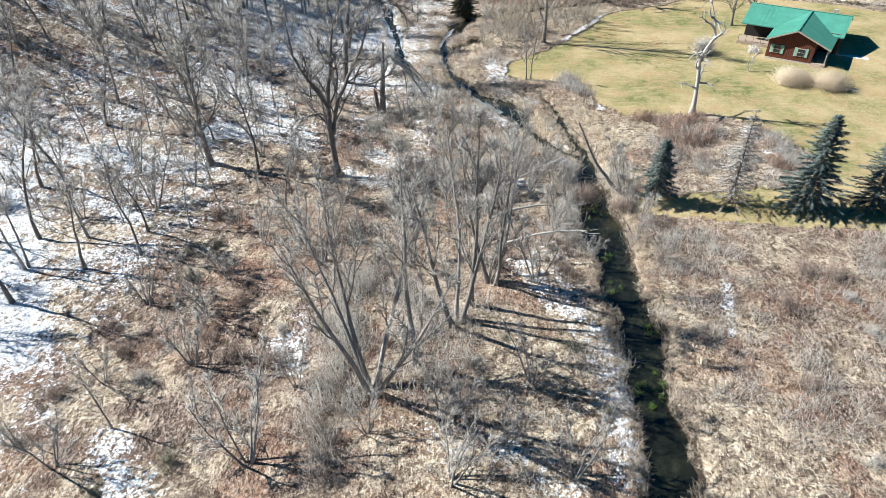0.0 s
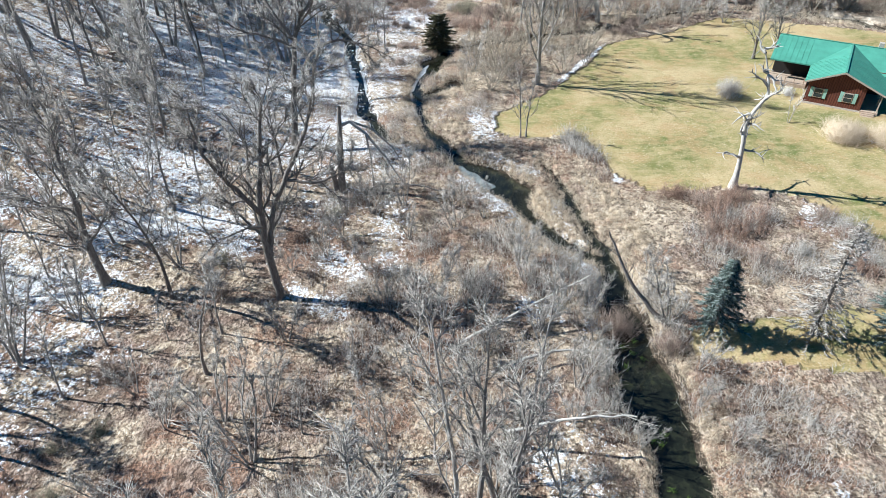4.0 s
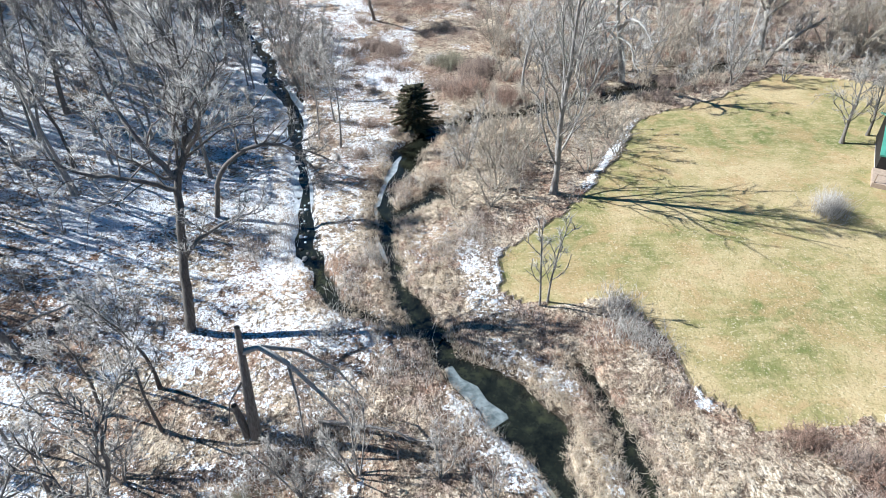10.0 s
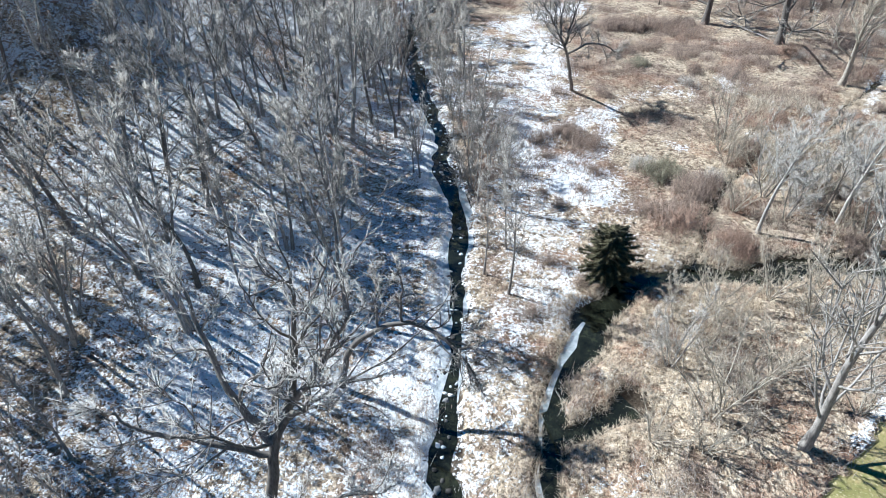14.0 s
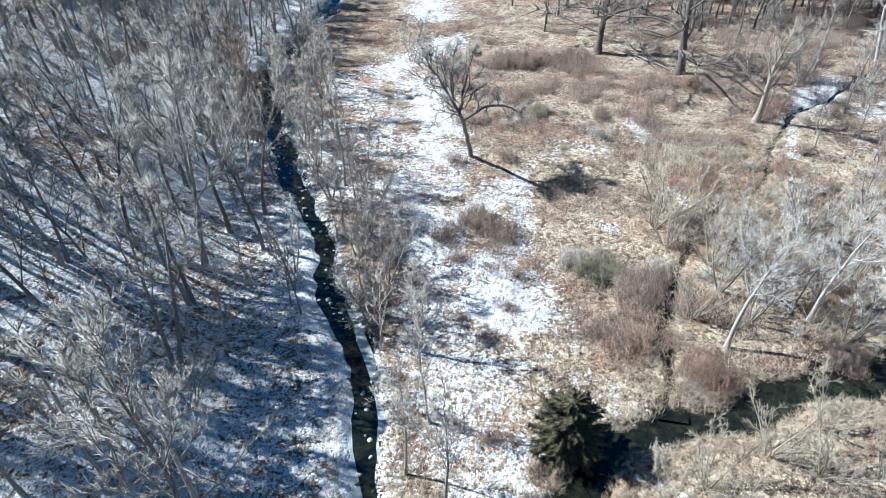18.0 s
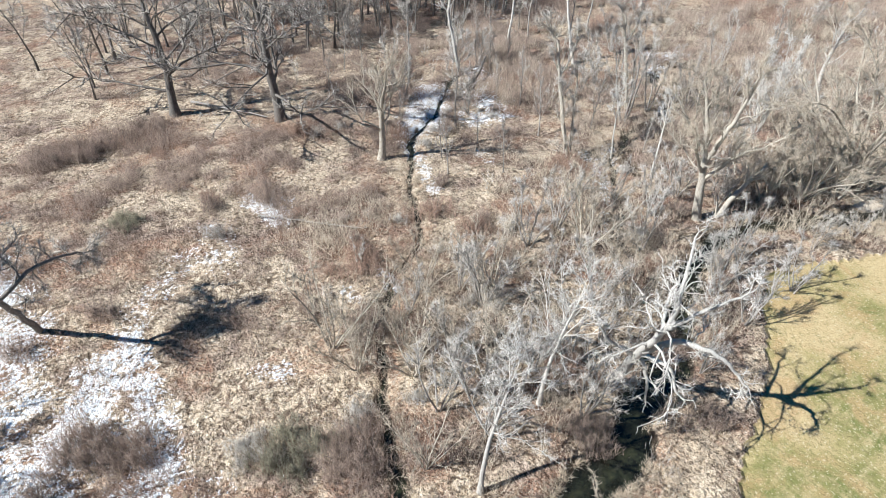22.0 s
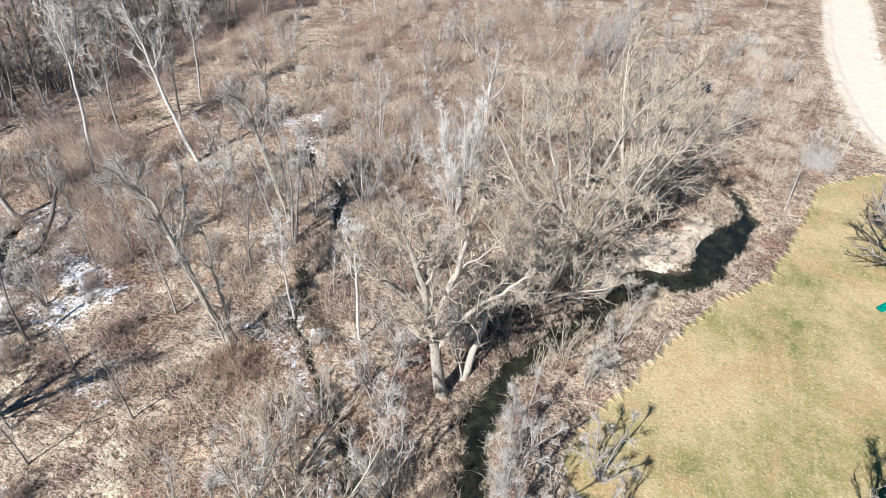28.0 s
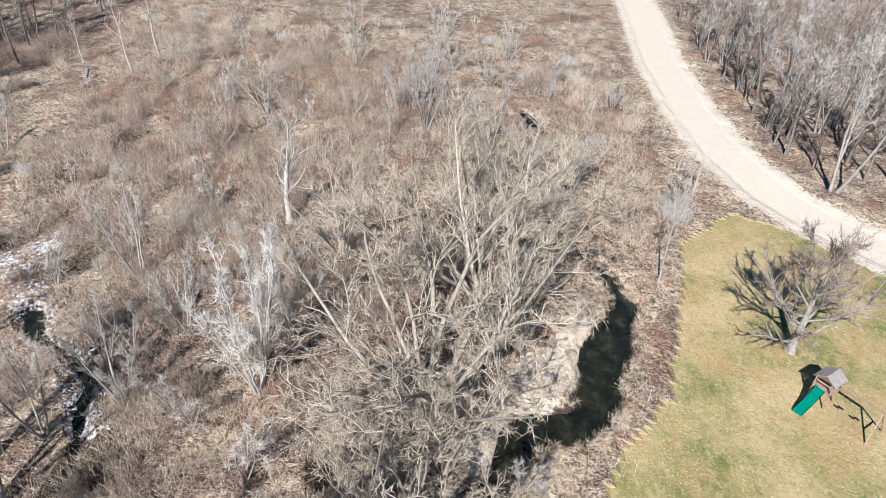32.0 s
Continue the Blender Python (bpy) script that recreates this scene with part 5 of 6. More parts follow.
# ---- shrubs that stand out of the meadow ----
def build_shrub(label, seed, mat, stems=150, r=1.9, h=1.15):
    """A low airy shrub of upright, forking stems, standing at the origin."""
    rng = np.random.RandomState(seed)
    az, tilt = rng.uniform(0, 6.28, stems), np.abs(rng.normal(0.25, 0.30, stems))
    d = np.stack([np.sin(tilt) * np.cos(az), np.sin(tilt) * np.sin(az), np.cos(tilt)], 1)
    foot = rng.uniform(0, 6.28, stems)
    away = r * np.sqrt(rng.rand(stems)) * (0.65 + 0.35 * np.sin(foot * 2 + seed) + 0.25 * np.sin(foot * 5))
    start = np.stack([away * np.cos(foot), away * np.sin(foot), np.full(stems, -0.1)], 1)
    l = h * rng.uniform(0.45, 1.25, stems) * (1.1 - 0.35 * away / r)
    b, t = [start], [start + d * l[:, None]]
    for f in (0.3, 0.5, 0.65, 0.8):
        m = start + d * (l * f)[:, None]
        e = d + rng.normal(0, 0.6, (stems, 3)) + np.array([0, 0, 0.15])
        e /= np.linalg.norm(e, axis=1)[:, None]
        b.append(m), t.append(m + e * (l * (1.0 - f) * 0.7 + 0.22)[:, None])
    w = Wood()
    w.twigs(np.concatenate(b), np.concatenate(t), np.concatenate([np.full(stems, 0.017), rng.uniform(0.010, 0.016, 4 * stems)]))
    root = new("shrub")
    tagged(root, label, "shrub")
    part("crown", w.mesh("crown", mat), None, root)
    for i in range(3):
        s, a = Wood(), i * 2.1 + seed
        s.tube([np.array([0.1 * math.cos(a), 0.1 * math.sin(a), -0.15]), np.array([0.3 * math.cos(a), 0.3 * math.sin(a), 0.35]), np.array([0.75 * math.cos(a + 0.3), 0.75 * math.sin(a + 0.3), 0.8])], [0.045, 0.03, 0.012], 5)
        part("stem", s.mesh("stem", bark_dark), None, root)
    return root


for i, (key, label, mat) in enumerate((("shrub_brown", "low dense brown bare shrub in dry grass", twig_brown), ("shrub_red", "low russet bare shrub in dry grass", twig_red), ("shrub_grey", "rounded grey bare shrub in the meadow", twig_grey), ("shrub_olive", "rounded olive-grey twiggy shrub in the meadow", twig_olive))):
    KINDS[key] = [build_shrub(label, 80 + i, mat), False]
for key, x, y, size in (("shrub_olive", 9.1, 176.2, 1.5), ("shrub_brown", 5.5, 195, 1.9), ("shrub_brown", 9, 194, 2.1), ("shrub_brown", 13, 195.4, 2.0), ("shrub_brown", 17.3, 196, 2.0), ("shrub_red", 24.2, 155.6, 1.3), ("shrub_red", 25.6, 157.8, 1.2), ("shrub_olive", 10.6, 141.6, 2.3),
                        ("shrub_brown", 13.8, 139.4, 2.0), ("shrub_grey", 8.2, 143.4, 1.5), ("shrub_brown", -0.5, 150.4, 1.7), ("shrub_brown", 1.6, 148.2, 1.5), ("shrub_brown", -4, 148, 1.2), ("shrub_grey", 15.6, 141.8, 1.4), ("shrub_red", 12, 132, 1.4), ("shrub_red", 16.6, 128.6, 1.5), ("shrub_brown", 22.5, 171.6, 1.3),
                        ("shrub_brown", 20.6, 149.0, 1.6), ("shrub_brown", 3.5, 164, 1.2), ("shrub_brown", -2.8, 163, 1.2), ("shrub_red", 31, 136.6, 1.5), ("shrub_brown", 28, 130.4, 1.5), ("shrub_brown", 39.5, 132.8, 1.6), ("shrub_brown", 35.5, 126.4, 1.3), ("shrub_red", 46.2, 139.8, 1.2), ("shrub_grey", 31, 146, 1.8)):
    if size < 1.5:
        plant(key, x, y, 57 * x, size, 0.95 * size, group="shrubs of the meadow")
    for i in range(4 if size >= 1.5 else 0):              # a thicket of several
        plant(key, x + 0.62 * size * math.cos(i * 1.7 + x), y + 0.62 * size * math.sin(i * 1.7 + x), 57 * x + 80 * i, size * (0.5 + 0.06 * i), size * (0.62 + 0.05 * i), group="shrubs of the meadow")
scatter_trees(21, ("shrub_brown", "shrub_brown", "shrub_red", "shrub_grey"), 60, (14, 92, 136, 196, lambda x, y: off_stream(x, y, 0.8) and value_noise(x, y, 0.11) > 0.45), 1.5, (0.6, 1.3), "shrubs of the meadow")
scatter_trees(22, ("shrub_brown", "shrub_brown", "shrub_grey", "shrub_red"), 44, (96, 172, 112, 200, lambda x, y: off_stream(x, y, 0.8) and y > 114 + max(0, 128 - x) * 0.3), 3.0, (0.8, 1.7), "shrubs of the meadow")
scatter_trees(23, ("shrub_grey", "shrub_brown", "shrub_brown", "shrub_olive"), 46, (-30, 12, 20, 78, lambda x, y: off_stream(x, y, 1.0)), 2.8, (0.5, 1.1), "shrubs of the meadow")
scatter_trees(24, ("shrub_grey", "shrub_brown"), 26, (24, 52, 22, 47, lambda x, y: True), 2.8, (0.5, 1.0), "shrubs of the meadow")
scatter_trees(25, ("shrub_brown", "shrub_brown"), 9, (-9, 3, 108, 158, lambda x, y: off_stream(x, y, 0.8) and left_of_side(x, y) < 0), 2.4, (0.5, 1.0), "shrubs of the meadow")
scatter_trees(26, ("shrub_brown", "shrub_red", "shrub_grey"), 14, (26, 40, 61, 76, lambda x, y: not inside(LAWN_EDGE, np.array([x]), np.array([y]))[0]), 2.0, (0.7, 1.2), "shrubs of the meadow")


# ---- brush, tussocks and litter ----
def build_brush(name, label, seed, count, area, mat, choose, tall, stems=17, radius=0.017):
    """Thickets of many thin stems."""
    rng = np.random.RandomState(seed)
    x, y = rng.uniform(area[0], area[1], count * 6), rng.uniform(area[2], area[3], count * 6)
    want = choose(x, y)
    keep = rng.rand(len(x)) < want
    x, y, want = x[keep][:count], y[keep][:count], want[keep][:count]
    z = ground_height(x, y)
    h = tall * rng.uniform(0.5, 1.2, len(x)) * (0.45 + 0.8 * want)
    c = np.repeat(np.stack([x, y, z], 1), stems, 0)
    hh = np.repeat(h, stems)
    n = len(c)
    az, tilt = rng.uniform(0, 6.283, n), np.abs(rng.normal(0.42, 0.28, n))
    d = np.stack([np.sin(tilt) * np.cos(az), np.sin(tilt) * np.sin(az), np.cos(tilt)], 1)
    base = c + np.stack([rng.normal(0, 0.55, n), rng.normal(0, 0.55, n), np.full(n, -0.1)], 1)
    l = hh * rng.uniform(0.55, 1.15, n)
    tip = base + d * l[:, None]
    mid = base + d * (l * rng.uniform(0.35, 0.7, n))[:, None]
    side = unit_rows(d + rng.normal(0, 0.5, (n, 3)))
    b = np.concatenate([base, mid])
    t = np.concatenate([tip, mid + side * (l * 0.5)[:, None]])
    r = np.concatenate([np.full(n, radius), np.full(n, radius * 0.8)]) * rng.uniform(0.7, 1.4, 2 * n)
    v, f = cones(b, t, r)
    tagged(new(name, fill_mesh(name, v, f, mat, True)), label, "brush", kind="stuff")


def unit_rows(a):
    return a / (np.linalg.norm(a, axis=1)[:, None] + 1e-9)


def open_ground(x, y):
    bank = stream_depth(x, y)[1]
    road_d, road_w = along(ROAD, x, y)
    return (1 - lawn_field(x, y)) * (bank > 0.35) * (road_d > road_w + 2.0)


def brush_here(x, y):
    return np.clip(1.25 * brush_field(x, y) ** 2.0, 0, 1) * open_ground(x, y)


def south_brush(x, y):
    return brush_here(x, y) * (left_of_side(x, y) < 6)


build_brush("grey_brush", "thickets of thin grey bare brush in the dry meadow", 61, 4800, (-40, 62, 14, 128), twig_grey, south_brush, 1.6, 16)
build_brush("brown_brush", "thickets of brown bare brush and weed stalks", 62, 2800, (-20, 80, 96, 215), twig_brown, lambda x, y: south_brush(x, y) * ((x < 18) | (y > 166)), 1.6)
build_brush("tan_brush", "thickets of tan willow brush near the upper creek", 63, 2900, (18, 185, 100, 200), twig_tan, lambda x, y: brush_here(x, y) * ((x > 58) | (y < 166)), 2.0)
build_brush("russet_brush", "patches of russet weed stalks", 64, 1400, (-40, 160, 20, 215), twig_red, lambda x, y: smooth(value_noise(x, y, 0.06), 0.55, 0.75) * open_ground(x, y) * (left_of_side(x, y) < 6), 1.2)
RUSSET = [(131.9, 174.5, 114.4, 162.3, 5, 1.0), (94.3, 161.7, 93.7, 156.3, 2.5, 1.0), (74.1, 176.1, 77.3, 172.5, 3.5, 0.9), (129.9, 189.8, 128.1, 177.6, 5, 0.9), (152.6, 160.5, 129.7, 146.6, 6, 0.8), (137.4, 120.4, 132, 114.1, 4, 1.0), (66, 181, 70, 176, 3, 1.0), (6.2, 197, 20.2, 192.3, 2.5, 1.0), (20.4, 145.5, 27, 152.5, 2.0, 1.0), (29.3, 156, 34, 166, 2.0, 0.8)]
build_brush("rusty_brush", "dense rusty brown weed thickets in the valley floor", 67, 1500, (0, 160, 110, 200), twig_red, lambda x, y: patches((RUSSET,), x, y) * open_ground(x, y), 1.3, 20)
build_brush("dark_brush", "dense dark brown thickets up the valley", 66, 2900, (60, 160, 138, 212), twig_brown, brush_here, 2.2)
build_brush("slope_brush", "thin undergrowth among the trees of the snowy slope", 65, 900, (-80, -6, 40, 240), twig_brown, lambda x, y: 0.6 * open_ground(x, y) * (left_of_side(x, y) > 4), 1.1, 10)


def build_tussocks(name, seed, count, area, choose, tall=0.5, blades=9, mat=blade_straw, label="clumps of dry straw-coloured grass"):
    rng = np.random.RandomState(seed)
    x, y = rng.uniform(area[0], area[1], count * 10), rng.uniform(area[2], area[3], count * 10)
    keep = rng.rand(len(x)) < choose(x, y)
    x, y = x[keep][:count], y[keep][:count]
    c = np.repeat(np.stack([x, y, np.maximum(ground_height(x, y), base_height(x, y) - 0.45)], 1), blades, 0)
    n = len(c)
    az, tilt = rng.uniform(0, 6.283, n), rng.uniform(0.2, 1.35, n)
    d = np.stack([np.sin(tilt) * np.cos(az), np.sin(tilt) * np.sin(az), np.cos(tilt)], 1)
    base = c + np.stack([rng.normal(0, 0.13, n), rng.normal(0, 0.13, n), np.full(n, -0.03)], 1)
    v, f = cones(base, base + d * (tall * rng.uniform(0.5, 1.3, n))[:, None], rng.uniform(0.009, 0.019, n))
    tagged(new(name, fill_mesh(name, v, f, mat, True)), label, "grass", kind="stuff")


def grassy(x, y):
    bank = stream_depth(x, y)[1]
    return open_ground(x, y) * np.clip(0.35 + 0.9 * np.exp(-np.abs(bank) / 1.5), 0, 1) * (left_of_side(x, y) < 3) * (1 - 0.6 * brush_field(x, y))


build_tussocks("dry_grass", 71, 9000, (-15, 60, 15, 130), grassy)
build_tussocks("meadow_grass", 72, 9000, (-15, 110, 110, 200), grassy)


def near_bank(x, y):
    bank = stream_depth(x, y)[1]
    return (bank > -0.25) * np.exp(-np.clip(bank, 0, 9) / 0.5) * (left_of_side(x, y) < 2)


build_tussocks("bank_grass", 73, 4500, (-3, 30, 18, 130), near_bank, 0.6, 12)
build_tussocks("upper_bank_grass", 74, 3000, (10, 110, 116, 170), near_bank, 0.6, 12)

blade_blond = make_twigs("blond_blades", (0.42, 0.33, 0.215), (0.80, 0.69, 0.52))
BLOND = [(12.7, 71.5, 11.0, 82, 1.5, 1.0), (18.2, 58, 20.5, 70, 1.5, 0.9), (20, 70, 18.5, 80, 1.4, 0.8), (17.8, 34, 17.6, 56, 1.2, 0.7), (4.6, 90, 5.4, 104, 1.4, 0.8), (8, 118, 17, 121, 1.6, 0.8), (63, 133, 74, 128, 1.4, 0.8)]
build_tussocks("tall_grass", 76, 1500, (2, 76, 32, 136), lambda x, y: patches((BLOND,), x, y) * (stream_depth(x, y)[1] > 0.1) * (1 - lawn_field(x, y)), 0.75, 24, blade_blond, "tall blond tufts of dry grass along the creek banks")

cress = make_twigs("water_cress", (0.05, 0.09, 0.015), (0.22, 0.32, 0.05))
build_tussocks("water_plants", 75, 26, (12, 19, 22, 60), lambda x, y: ((stream_depth(x, y)[1] < -0.5) & (value_noise(x, y, 0.4) > 0.72)) * 1.0, 0.35, 26, cress, "bright green water plants in the creek")


# ---- things of the lawn, the house and the creek ----
def box(bm, x0, x1, y0, y1, z0, z1, bevel=0.0):
    """A box added to a bmesh."""
    got = bmesh.ops.create_cube(bm, size=1.0, matrix=Matrix.Translation(((x0 + x1) / 2, (y0 + y1) / 2, (z0 + z1) / 2)) @ Matrix.Diagonal((x1 - x0, y1 - y0, z1 - z0, 1)))
    if bevel:
        edges = list({e for v in got["verts"] for e in v.link_edges})
        bmesh.ops.bevel(bm, geom=edges, offset=bevel, segments=1, affect="EDGES")


def boxed(*dims, bevel=0.01):
    bm = bmesh.new()
    box(bm, *dims, bevel=bevel)
    return bm


def slab(corners, thick):
    """A plate with the given top corners, in order."""
    bm = bmesh.new()
    up = [bm.verts.new(c) for c in corners]
    low = [bm.verts.new((c[0], c[1], c[2] - thick)) for c in corners]
    bm.faces.new(up)
    bm.faces.new(low[::-1])
    n = len(corners)
    for i in range(n):
        bm.faces.new((up[(i + 1) % n], up[i], low[i], low[(i + 1) % n]))
    bmesh.ops.recalc_face_normals(bm, faces=bm.faces)
    return bm


def beam(a, b, w, h=None):
    """A squared timber between two points."""
    h = h or w
    a, b = Vector(a), Vector(b)
    bm = bmesh.new()
    m = look(a, b)
    box(bm, -w / 2, w / 2, -h / 2, h / 2, -(b - a).length, 0)
    bmesh.ops.transform(bm, matrix=m, verts=bm.verts)
    return bm


def plain(name, c, rough=0.6, vary=0.15, scale=3.0, metal=0.0):
    m = Mat(name, rough=rough, metal=metal, spec=0.3)
    dark = tuple(v * (1 - vary) for v in c)
    light = tuple(min(1, v * (1 + vary)) for v in c)
    grain = m.noise(scale, 5, 0.65)
    return m.colour(m.ramp(grain, (0.3, dark), (0.7, light))).bump(grain, 0.15, 0.01).m


def make_siding():
    m = Mat("brown_board_siding", rough=0.8)
    wave = m.node("ShaderNodeTexWave", Scale=1.1, Distortion=0.3)
    m.link(m.at, wave.inputs["Vector"])
    col = m.ramp(m.noise(1.4, 5, 0.7, (6, 6, 0.5)), (0.3, (0.085, 0.03, 0.02)), (0.7, (0.20, 0.075, 0.045)))
    col = m.mix(m.math("MULTIPLY", m.step(wave.outputs["Fac"], 0.75, 0.95), 0.6), col, (0.04, 0.018, 0.013))
    return m.colour(col).bump(wave.outputs["Fac"], 0.3, 0.03).m


roof_green = plain("green_metal_roof", (0.105, 0.30, 0.215), 0.5, 0.14, 0.7)
siding = make_siding()
shutter_green = plain("pale_green_paint", (0.34, 0.52, 0.42), 0.6)
trim_tan = plain("tan_trim", (0.45, 0.38, 0.30), 0.7)
stone = plain("pale_stone", (0.48, 0.43, 0.37), 0.9, 0.3, 6)
deck_wood = plain("weathered_deck", (0.40, 0.31, 0.23), 0.8, 0.25, 5)
# near black: the porch wall's painted shade, and the door and swing seats
black_and_shade = plain("black_and_porch_shade", (0.025, 0.022, 0.02), 0.8)
glass_mat = Mat("window_glass", rough=0.05, spec=0.6).colour((0.03, 0.04, 0.045)).m
grey_wood = plain("grey_weathered_wood", (0.30, 0.28, 0.26), 0.85, 0.25, 5)
play_wood = plain("brown_play_wood", (0.33, 0.24, 0.17), 0.8, 0.25, 5)
slide_green = plain("green_plastic", (0.02, 0.33, 0.24), 0.35, 0.08)
steel = plain("galvanised_steel", (0.45, 0.46, 0.47), 0.4, 0.1, 5, 0.8)


def build_house():
    """Single-storey house: a long block with a gabled wing towards the creek. x along the long ridge, y to the back."""
    x0, y0, turn = 53.36, 94.17, math.degrees(-0.6)
    house = new("house")
    house.matrix_basis = Matrix.Translation((x0, y0, spot(x0, y0) - 0.05)) @ Matrix.Rotation(radians(turn), 4, "Z")
    tagged(house, "single-storey brown timber house with a green metal roof", "house")
    ridge, eave, mid = 4.9, 3.05, 12.4
    wl, wr, ml, mr, half = 4.1, 5.1, 9.2, 5.9, 5.8
    part("foundation", boxed(-ml + 0.45, mr - 0.45, mid - half + 0.55, mid + half - 0.55, -0.5, 0.25), stone, house)
    part("wing_foundation", boxed(-wl + 0.45, 2.95, 0.55, mid - half + 0.5, -0.5, 0.27), stone, house)
    main = part("main_wall", boxed(-1.0, mr - 0.5, mid - half + 0.6, mid + half - 0.6, 0.2, eave + 0.25, bevel=0), siding, house)
    # the porch's shade is painted on: near black instead of siding
    part("recess_wall", boxed(-ml + 0.5, -1.05, mid - half + 2.4, mid + half - 0.6, 0.2, eave + 0.25, bevel=0), black_and_shade, house, "recessed porch wall with its deep shade put into the colour")
    bm = bmesh.new()
    outline = [(-wl + 0.5, 0.22), (2.9, 0.22), (2.9, eave + 0.65), (0, ridge - 0.22), (-wl + 0.5, eave + 0.12)]
    front = [bm.verts.new((x, 0.6, z)) for x, z in outline]
    rear = [bm.verts.new((x, mid - half + 0.57, z)) for x, z in outline]
    bm.faces.new(front)
    bm.faces.new(rear[::-1])
    for i in range(5):
        bm.faces.new((front[(i + 1) % 5], front[i], rear[i], rear[(i + 1) % 5]))
    bmesh.ops.recalc_face_normals(bm, faces=bm.faces)
    wing = part("wing_wall", bm, siding, house)
    part("roof", slab([(-ml, mid - half, eave), (mr, mid - half, eave), (mr, mid, ridge), (-ml, mid, ridge)], 0.16), roof_green, house)
    part("roof", slab([(-ml, mid, ridge), (mr, mid, ridge), (mr, mid + half, eave), (-ml, mid + half, eave)], 0.16), roof_green, house)
    k = 0.012
    part("wing_roof", slab([(-wl, 0, eave), (0, 0, ridge + k), (0, mid, ridge + k), (-wl, mid - half + 0.1, eave)][::-1], 0.16), roof_green, house)
    part("wing_roof", slab([(0, 0, ridge + k), (wr, 0, eave - 0.25), (wr, mid - half + 0.1, eave - 0.25), (0, mid, ridge + k)][::-1], 0.16), roof_green, house)
    part("ridge_cap", beam((0, -0.03, ridge + 0.03), (0, mid, ridge + 0.03), 0.22, 0.06), roof_green, house)
    part("ridge_cap", beam((-ml - 0.03, mid, ridge + 0.035), (mr + 0.03, mid, ridge + 0.035), 0.22, 0.06), roof_green, house)
    part("rake_board", beam((-wl, -0.02, eave - 0.12), (0, -0.02, ridge - 0.12), 0.04, 0.2), trim_tan, house)
    part("rake_board", beam((0, -0.02, ridge - 0.12), (wr, -0.02, eave - 0.37), 0.04, 0.2), trim_tan, house)
    for i in range(22):                                   # standing seams
        x = -ml + 0.35 + i * 0.68
        if x < -wl - 0.1 or x > wr + 0.1:
            part("roof_seam", beam((x, mid - half, eave + 0.02), (x, mid, ridge + 0.02), 0.04, 0.022), roof_green, house)
    for i in range(12):
        y = 0.4 + i * 0.62
        for xe, ze in ((-wl, eave), (wr, eave - 0.25)):
            part("roof_seam", beam((xe, y, ze + 0.02), (0, y, ridge + 0.02), 0.04, 0.022), roof_green, house)
    for xc in (-2.2, 1.2):                                # windows of the gable wall
        win = part("window", boxed(xc - 0.55, xc + 0.55, 0.50, 0.60, 1.05, 2.25), trim_tan, house)
        part("pane", boxed(xc - 0.45, xc + 0.45, 0.475, 0.50, 1.15, 2.15, bevel=0), glass_mat, win)
        part("sash_bar", boxed(xc - 0.45, xc + 0.45, 0.455, 0.475, 1.62, 1.68, bevel=0), trim_tan, win)
        for s in (-1, 1):
            part("shutter", boxed(xc + s * 0.77 - 0.2, xc + s * 0.77 + 0.2, 0.52, 0.60, 1.0, 2.3), shutter_green, house)
    part("porch_deck", boxed(2.96, wr - 0.2, 0.4, mid - half + 0.5, 0.0, 0.42), deck_wood, house)
    for i in range(3):
        part("porch_step", boxed(3.1, 4.6, 0.4 - 0.3 * (i + 1), 0.4 - 0.3 * i, -0.1, 0.30 - 0.12 * i), deck_wood, house)
    for y in (0.55, 3.2, 5.9):
        part("porch_post", boxed(wr - 0.45, wr - 0.31, y, y + 0.14, 0.42, eave - 0.32), trim_tan, house)
    part("door", boxed(2.90, 2.97, 2.2, 3.1, 0.45, 2.5), black_and_shade, house)
    part("side_deck", boxed(-ml + 0.2, -wl + 0.2, mid - half - 1.2, mid - half + 2.35, -0.1, 0.55), deck_wood, house)
    for i in range(5):
        x = -ml + 0.3 + i * 1.15
        part("deck_post", boxed(x, x + 0.1, mid - half - 1.15, mid - half - 1.05, 0.55, 1.45), deck_wood, house)
    part("deck_rail", boxed(-ml + 0.3, -wl + 0.1, mid - half - 1.17, mid - half - 1.03, 1.45, 1.53), deck_wood, house)
    part("chimney", boxed(3.0, 3.6, mid + 0.6, mid + 1.2, ridge - 0.6, ridge + 0.5), stone, house)


